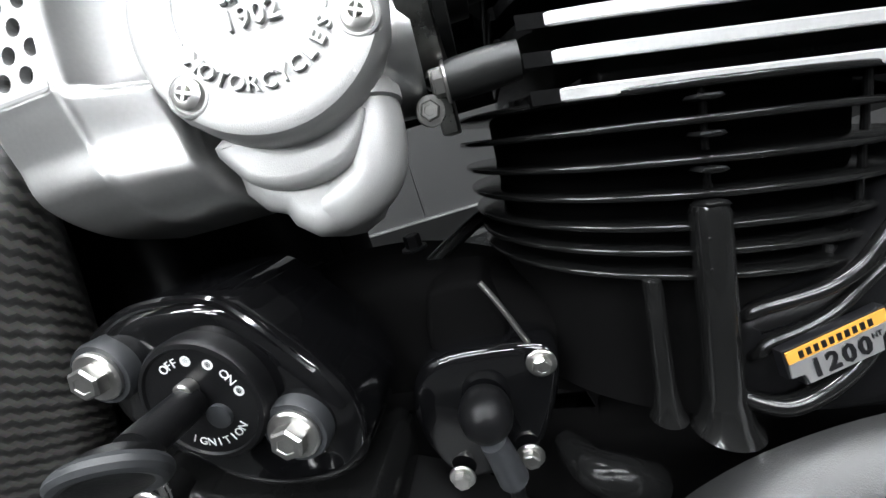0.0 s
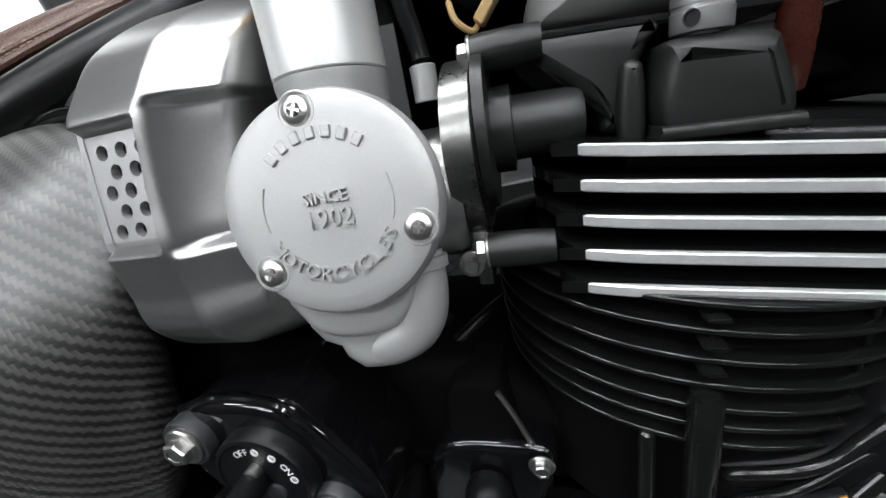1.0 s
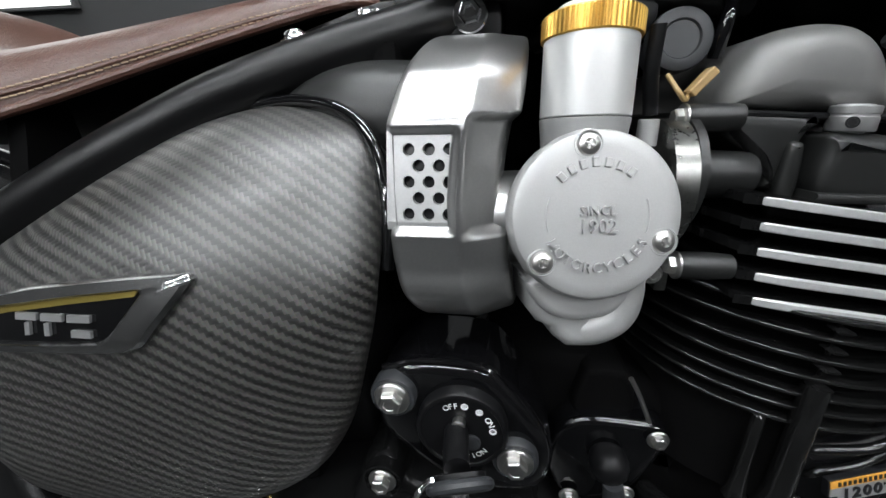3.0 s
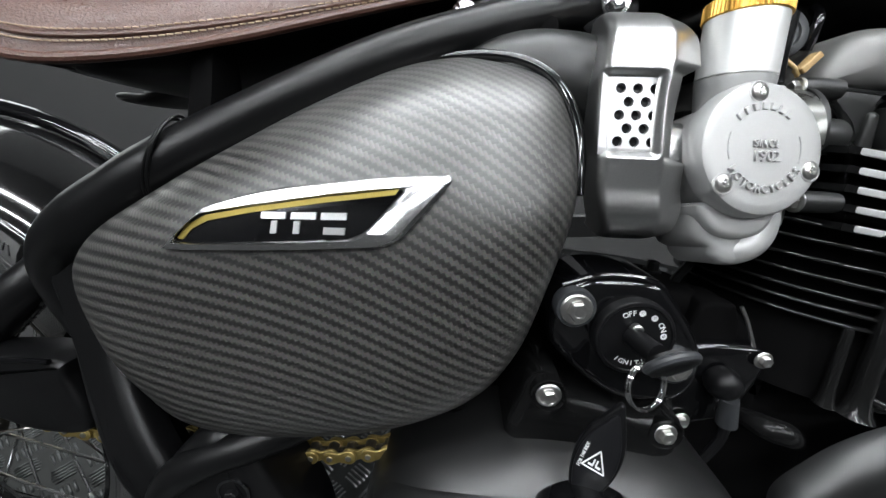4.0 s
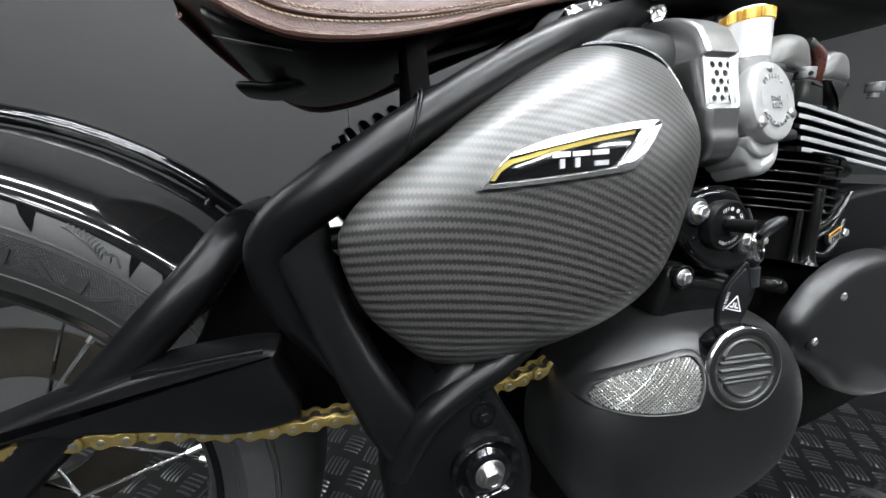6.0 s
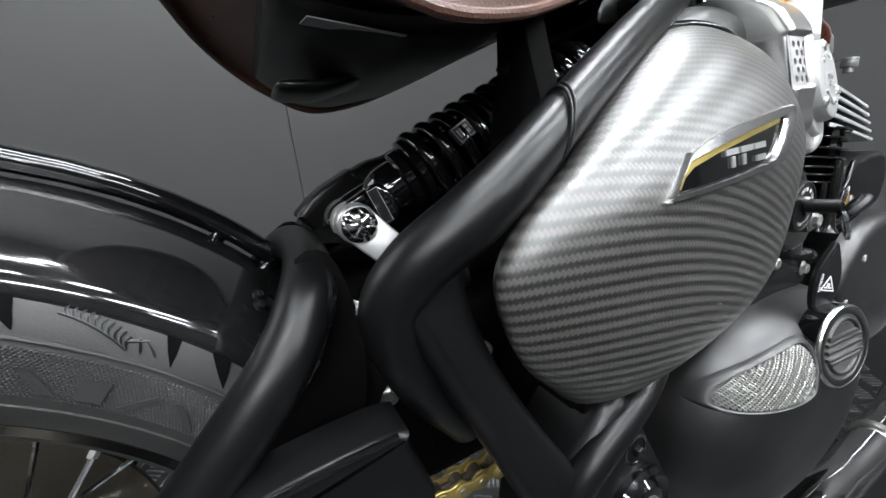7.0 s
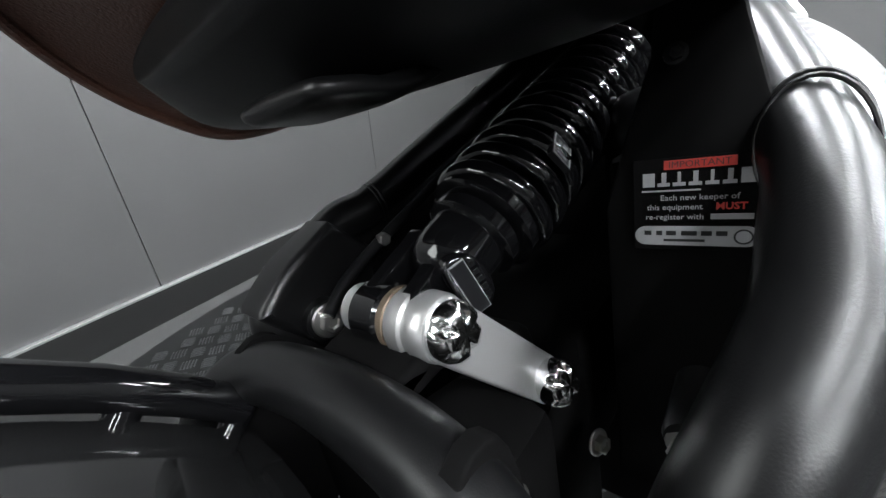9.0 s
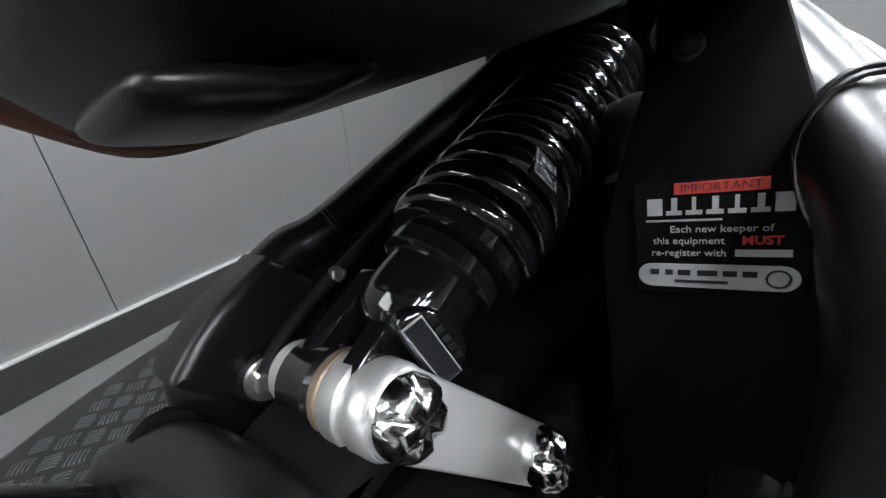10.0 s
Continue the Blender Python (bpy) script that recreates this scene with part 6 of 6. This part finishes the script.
for k in range(7):
    x = -0.0205 + k * 0.0060
    pr((x, 0.0090), (x + 0.0048, 0.0105), DIMPRINT)
    pr((x + (0.0, 0.0016, 0.0018, 0.0016, 0.0018, 0.0016, 0.0)[k], 0.0105), (x + (0.0048, 0.0034, 0.0030, 0.0034, 0.0030, 0.0034, 0.0048)[k], 0.0152), DIMPRINT)
pr((-0.0210, 0.0066), (0.0020, 0.0072), DIMPRINT)
lettering("print_text", "Each new keeper of", 0.0036, Matrix.Translation((0.001, -0.0005, 0.0036)), DIMPRINT, st, 0.0001)
lettering("print_text", "this equipment", 0.0036, Matrix.Translation((-0.0080, -0.0005, -0.0008)), DIMPRINT, st, 0.0001)
lettering("print_text", "MUST", 0.0042, Matrix.Translation((0.0128, -0.0005, -0.0008)), RED, st, 0.0001, bold=0.0001)
lettering("print_text", "re-register with", 0.0036, Matrix.Translation((-0.0080, -0.0005, -0.0054)), DIMPRINT, st, 0.0001)
pr((0.0058, -0.0066), (0.0205, -0.0042), DIMPRINT)
pill = [(0.0185 + 0.0046 * math.cos(radians(a)), -0.0145 + 0.0046 * math.sin(radians(a))) for a in range(-90, 91, 15)] + [(-0.0195 + 0.0046 * math.cos(radians(a)), -0.0145 + 0.0046 * math.sin(radians(a))) for a in range(90, 271, 15)]
part("print_pill", prism(pill, -0.0003, 0.0002), DIMPRINT, st)
for a, b in ((-0.0200, -0.0170), (-0.0150, -0.0125), (-0.0110, -0.0070), (-0.0050, 0.0010), (0.0025, 0.0065), (0.0080, 0.0120)):
    pr((a, -0.0142), (b, -0.0120), BLACK).location.y -= 0.0003
pr((-0.012, -0.0172), (0.004, -0.0160), BLACK).location.y -= 0.0003
part("print_ring", turned([(0.0002, 0.0034), (0.0007, 0.0034), (0.0007, 0.0027), (0.0002, 0.0027)], (0.0175, 0, -0.0145), (0, -1, 0), 24), BLACK, st)
hex_bolt("box_nut", (-0.3390, -0.0470, 0.6822), (-1, -0.2, 0.1), 0.0026, bx, PLASTIC, True, 0.004)

# ---- chain, sprocket and guard
def chain():
    line = [(-0.700, -0.060, 0.4420), (-0.620, -0.062, 0.4395), (-0.5525, -0.065, 0.4345), (-0.5151, -0.065, 0.4270), (-0.4800, -0.065, 0.4170), (-0.4403, -0.065, 0.4131), (-0.3600, -0.065, 0.4090), (-0.2924, -0.065, 0.4072), (-0.2494, -0.065, 0.4095), (-0.2031, -0.065, 0.4180), (-0.1126, -0.065, 0.4326)]
    ch = P("drive_chain", bent([(x, y + 0.001, z - 0.002) for x, y, z in line], 0.0040, 8, 6), DARKSTEEL, "gold drive chain")
    pts = spline(line, 60)
    pitch, pins, acc = 0.015875, [pts[0]], 0.0
    for a, b in zip(pts, pts[1:]):
        acc += (b - a).length
        if acc >= pitch:
            acc -= pitch
            pins.append(b)
    def plate(y0, y1, w):
        out = []
        h = pitch / 2
        for a in range(-100, 101, 20):
            out.append((h + w * math.cos(radians(a)), w * math.sin(radians(a))))
        out.append((0, w * 0.62))
        for a in range(80, 281, 20):
            out.append((-h + w * math.cos(radians(a)), w * math.sin(radians(a))))
        out.append((0, -w * 0.62))
        bm = prism(out, y0, y1, 0.0004, 1)
        return bm
    for i, (a, b) in enumerate(zip(pins, pins[1:])):
        c = (a + b) / 2
        m = Matrix.Translation(c) @ Matrix.Rotation(-math.atan2(b.z - a.z, b.x - a.x), 4, "Y") @ Matrix.Rotation(math.atan2(b.y - a.y, b.x - a.x), 4, "Z")
        outer = i % 2 == 0
        for s in (-1, 1):
            y0, y1 = ((-0.0090, -0.0068) if outer else (-0.0066, -0.0045))
            if s > 0:
                y0, y1 = -y0, -y1
            bm = plate(y0, y1, 0.0060 if outer else 0.0062)
            part("outer_plate" if outer else "inner_plate", bm, CHAIN, ch, "", 30, m)
        bm = turned([(-0.0045, 0.0051), (0.0045, 0.0051)], a, (0, -1, 0), 14)
        part("roller", bm, DARKSTEEL, ch)
        part("pin", turned([(-0.0095, 0.0022), (0.0098, 0.0024), (0.0101, 0.0016), (0.0101, 0.0)], a, (0, -1, 0), 14), STEEL, ch)
    return ch


chain()
# rear sprocket
bm = bmesh.new()
teeth = 42
out = []
for k in range(teeth * 4):
    r = (0.1015, 0.1015, 0.1100, 0.1100)[k % 4]
    a = 2 * math.pi * k / (teeth * 4)
    out.append((AX.x + r * math.cos(a), AX.z + r * math.sin(a)))
part("sprocket", prism(out, -0.077, -0.071, 0.001, 1), DARKSTEEL, wheel, "dark steel chain sprocket")
for k in range(5):
    a = 2 * math.pi * k / 5 + 0.3
    hex_bolt("sprocket_bolt", (AX.x + 0.078 * math.cos(a), -0.078, AX.z + 0.078 * math.sin(a)), (0, -1, 0), 0.006, wheel, STEEL, True, 0.010)
part("hub_flange", turned([(-0.12, 0.065), (-0.02, 0.068), (0.004, 0.068), (0.008, 0.060), (0.010, 0.030), (0.03, 0.028), (0.032, 0.0)], (AX.x, -0.075, AX.z), (0, -1, 0), 48), DARKSTEEL, wheel)
part("brake_disc", section([(0.070, 0.083), (0.127, 0.083), (0.127, 0.088), (0.070, 0.088)], True, 96, (0, 2 * math.pi), AX, 1.0), DARKSTEEL, wheel, "dark steel brake disc")
cg = P("chain_guard", prism(curve2([(-0.655, 0.4560), (-0.623, 0.4660), (-0.58, 0.478), (-0.5208, 0.4904), (-0.4551, 0.4914), (-0.4508, 0.4759), (-0.4400, 0.4330), (-0.4850, 0.4280), (-0.5369, 0.4440), (-0.6015, 0.4560)], 4), -0.088, -0.055, 0.005, 3), SATIN, "satin black chain guard")
part("guard_edge", bent([(-0.5361, -0.089, 0.4897), (-0.4939, -0.089, 0.4919), (-0.4573, -0.089, 0.4925)], 0.0022, 10, 6), GLOSS, cg)

# ---- tyre tread grooves and raised sidewall marks
def on_wall(a, r, off=0.0003):
    y = float(np.interp(r, [0.262, 0.275, 0.292, 0.305, 0.314, 0.320], [-0.0725, -0.074, -0.070, -0.060, -0.045, -0.025]))
    r = WS * r + 0.6 * off
    return AX + Vector((r * math.cos(a), y - off, r * math.sin(a)))


# grooves are black strips on the rubber; their inner shade is only colour
for k in range(7):
    a0 = radians(30 + k * 19.0)
    # a curved spine with short ribs, like a fern
    spine = [(a0 + radians(0.62 * q), 0.2850 + 0.0016 * q - 0.00007 * q * q) for q in range(11)]
    bm = bmesh.new()
    tube(bm, [on_wall(a, r) for a, r in spine], 0.0007, 6)
    for q, (a, r) in enumerate(spine[:-1]):
        L = 0.0070 - 0.0003 * q
        tube(bm, [on_wall(a, r), on_wall(a + radians(0.35), r + L * 0.6), on_wall(a + radians(0.15), r + L)], 0.0006, 5)
    for da in (1.2, 2.6):
        tube(bm, [on_wall(a0 - radians(da), 0.286), on_wall(a0 - radians(da * 0.5), 0.292), on_wall(a0 + radians(0.4), 0.289)], 0.0007, 5)
    part("tread_fern", bm, BLACK, wheel, "fern-shaped tread groove painted in black")
    for da, r0, r1 in ((-4.4, 0.2835, 0.312), (8.6, 0.2835, 0.300)):
        rows = []
        for f in (0.0, 0.25, 0.5, 0.75, 1.0):
            r = r0 + (r1 - r0) * f
            w = radians(1.3) * f ** 0.8 + radians(0.05)
            c = a0 + radians(da) + radians(2.6) * f
            rows.append([on_wall(c - w, r, 0.0002), on_wall(c - w, r, 0.0005), on_wall(c + w, r, 0.0005), on_wall(c + w, r, 0.0002)])
        bm = bmesh.new()
        grid(bm, rows, False)
        part("tread_sipe", bm, VOID, wheel, "wedge-shaped tread groove painted in black")


def knurl_mat():
    m = mat("knurled_sidewall_rubber", (0.030, 0.030, 0.030), 0.55, 0, 0.2, 500, var=0.2)
    nt = m.node_tree
    b = nt.nodes["Principled BSDF"]
    uv = nt.nodes.new("ShaderNodeUVMap")
    outs = []
    for ang in (35, -35):
        r = nt.nodes.new("ShaderNodeVectorRotate"); r.rotation_type = "Z_AXIS"; r.inputs["Angle"].default_value = radians(ang)
        nt.links.new(uv.outputs[0], r.inputs["Vector"])
        w = nt.nodes.new("ShaderNodeTexWave"); w.inputs["Scale"].default_value = 200; w.inputs["Distortion"].default_value = 0.0
        nt.links.new(r.outputs[0], w.inputs["Vector"])
        outs.append(w.outputs["Fac"])
    mx = nt.nodes.new("ShaderNodeMath"); mx.operation = "MAXIMUM"
    nt.links.new(outs[0], mx.inputs[0]); nt.links.new(outs[1], mx.inputs[1])
    bp = nt.nodes.new("ShaderNodeBump"); bp.inputs["Strength"].default_value = 0.8; bp.inputs["Distance"].default_value = 0.0012
    nt.links.new(mx.outputs[0], bp.inputs["Height"]); nt.links.new(bp.outputs[0], b.inputs["Normal"])
    return m


KNURL = knurl_mat()


def wall_y(r):
    return float(np.interp(r, [0.232, 0.252, 0.275, 0.292], [-0.060, -0.071, -0.074, -0.070]))


bm = bmesh.new()
uvl = bm.loops.layers.uv.new("UVMap")
rs, n = [0.249, 0.2495, 0.256, 0.263, 0.270, 0.2765, 0.277], 200
vs = [[bm.verts.new(AX + Vector((WS * r * math.cos(2 * math.pi * q / n), wall_y(r) - (0.0008 if 0 < k < len(rs) - 1 else -0.0004), WS * r * math.sin(2 * math.pi * q / n)))) for k, r in enumerate(rs)] for q in range(n)]
for q in range(n):
    for k in range(len(rs) - 1):
        f = bm.faces.new((vs[q][k], vs[(q + 1) % n][k], vs[(q + 1) % n][k + 1], vs[q][k + 1]))
        for loop, (u, v) in zip(f.loops, ((q, k), (q + 1, k), (q + 1, k + 1), (q, k + 1))):
            loop[uvl].uv = (2 * math.pi * 0.258 * u / n, rs[v])
part("sidewall_band", bm, KNURL, wheel, "knurled band round the tyre sidewall", 30)
for r in (0.2805, 0.2455):
    part("sidewall_bead", tube(bmesh.new(), [AX + Vector((WS * r * math.cos(2 * math.pi * q / 120), wall_y(r) - 0.0004, WS * r * math.sin(2 * math.pi * q / 120))) for q in range(121)], 0.0014, 8), RUBBER, wheel)


def wall_bar(a, r0, r1, w, slant=0.0):
    """A flat raised bar on the sidewall, w radians wide."""
    rows = []
    for f in (0.0, 0.5, 1.0):
        r = r0 + (r1 - r0) * f
        c = a + slant * (f - 0.5)
        rows.append([AX + Vector((WS * r * math.cos(q), wall_y(r) - o, WS * r * math.sin(q))) for q, o in ((c - w, 0.0004), (c - w, 0.0022), (c + w, 0.0022), (c + w, 0.0004))])
    b = bmesh.new()
    grid(b, rows, False)
    part("sidewall_bar", b, RUBBER, wheel)


for g in range(5):
    a0 = radians(40 + 30 * g)
    for k, (sl, w) in enumerate(((0.05, 0.012), (-0.05, 0.012), (0.0, 0.030), (0.05, 0.014), (0.0, 0.012))):
        wall_bar(a0 + radians(4.8) * k, 0.256, 0.268, w * 0.75, sl)

# ---- exhaust header, seen past the covers
ex = P("exhaust_pipe", bent([(0.56, -0.10, 0.36), (0.52, -0.115, 0.22), (0.43, -0.126, 0.145), (0.31, -0.130, 0.125), (0.17, -0.130, 0.128), (0.05, -0.130, 0.148), (-0.12, -0.122, 0.150)], 0.026, 28, 8), CHROME, "polished metal exhaust pipe")
part("pipe_clamp", turned([(0, 0.0265), (0.001, 0.0285), (0.014, 0.0285), (0.015, 0.0265)], (0.262, -0.130, 0.1255), (1, 0, -0.03), 32), STEEL, ex)
hex_bolt("clamp_bolt", (0.270, -0.160, 0.1320), (0, -1, 0.2), 0.0055, ex, STEEL, True)

# ---- key, ring and fob
key = thing("key_ring", "ignition key on a steel ring with an oval black fob", "key", matrix=BIKE)
kb = part("key_head", prism(curve2([(-0.010, -0.006), (-0.0105, 0.003), (-0.006, 0.008), (0.004, 0.0085), (0.011, 0.005), (0.0115, -0.003), (0.007, -0.0075), (-0.004, -0.009)], 4), -0.0035, 0.0035, 0.0014, 2, None, None), PLASTIC, key, "black plastic key head", 35, Matrix.Translation((-0.0525, -0.141, 0.5520)) @ Matrix.Rotation(radians(-20), 4, "Y") @ Matrix.Rotation(radians(38), 4, "X"))
part("key_rim", tube(bmesh.new(), [(0.0125 * math.cos(math.pi * k / 12 - 1.75), -0.001, 0.0100 * math.sin(math.pi * k / 12 - 1.75)) for k in range(19)], 0.0026, 10), GREYPLASTIC, kb, "grey rubber rim")
part("key_shank", tube(bmesh.new(), [(-0.0575, -0.1115, 0.5508), (-0.0560, -0.126, 0.5515), (-0.0545, -0.134, 0.5520)], 0.0062, 14), PLASTIC, key)
rc, rr = Vector((-0.0610, -0.1400, 0.5375)), 0.0125
rn = Vector((0.35, -0.85, 0.2)).normalized()
ra = rn.orthogonal().normalized()
rb = rn.cross(ra)
for o in (-0.0008, 0.0008):
    pts = [rc + rn * o + rr * (math.cos(2 * math.pi * k / 40) * ra + math.sin(2 * math.pi * k / 40) * rb) for k in range(41)]
    part("split_ring", tube(bmesh.new(), pts, 0.0009, 8), CHROME, key, "steel split ring")
FM = Matrix.Translation((-0.0790, -0.1390, 0.4905)) @ Matrix.Rotation(radians(14), 4, "Y") @ Matrix.Rotation(radians(-24), 4, "Z")
oval = [(0.0014, 0.0345), (0.0044, 0.0280), (0.0100, 0.0140), (0.0120, 0.0), (0.0106, -0.014), (0.0064, -0.026), (0.0, -0.0325), (-0.0064, -0.026), (-0.0106, -0.014), (-0.0120, 0.0), (-0.0100, 0.0140), (-0.0044, 0.0280), (-0.0014, 0.0345)]
fob = part("fob", prism(curve2(oval, 4), -0.0022, 0.0022, 0.0012, 3), PLASTIC, key, "oval black rubber fob", 35, FM)
part("fob_face", prism(curve2([(x * 0.86, z * 0.86 - 0.001) for x, z in oval], 4), -0.0030, -0.002, 0.0005, 2), BLACK, fob)
tri = [(-0.0060, -0.0070), (0.0060, -0.0070), (0.0, 0.0055)]
for a, b in zip(tri, tri[1:] + tri[:1]):
    part("fob_mark", tube(bmesh.new(), [(a[0], -0.0031, a[1]), (b[0], -0.0031, b[1])], 0.00045, 6), WHITE, fob)
for lo, hi in (((-0.0033, -0.0052), (-0.0006, -0.0040)), ((0.0006, -0.0052), (0.0033, -0.0040)), ((-0.0012, -0.0040), (-0.0004, -0.0005)), ((0.0004, -0.0040), (0.0012, -0.0005))):
    part("fob_mark", solid_box((lo[0], -0.0034, lo[1]), (hi[0], -0.0030, hi[1])), WHITE, fob)
lettering("fob_text", "FOR THE RIDE", 0.0026, Matrix.Translation((-0.0072, -0.0031, -0.001)) @ Matrix.Rotation(radians(-90), 4, "Y"), WHITE, fob, 0.0001)

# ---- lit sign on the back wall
# only its lower right corner is in view; the rest is added for reflections
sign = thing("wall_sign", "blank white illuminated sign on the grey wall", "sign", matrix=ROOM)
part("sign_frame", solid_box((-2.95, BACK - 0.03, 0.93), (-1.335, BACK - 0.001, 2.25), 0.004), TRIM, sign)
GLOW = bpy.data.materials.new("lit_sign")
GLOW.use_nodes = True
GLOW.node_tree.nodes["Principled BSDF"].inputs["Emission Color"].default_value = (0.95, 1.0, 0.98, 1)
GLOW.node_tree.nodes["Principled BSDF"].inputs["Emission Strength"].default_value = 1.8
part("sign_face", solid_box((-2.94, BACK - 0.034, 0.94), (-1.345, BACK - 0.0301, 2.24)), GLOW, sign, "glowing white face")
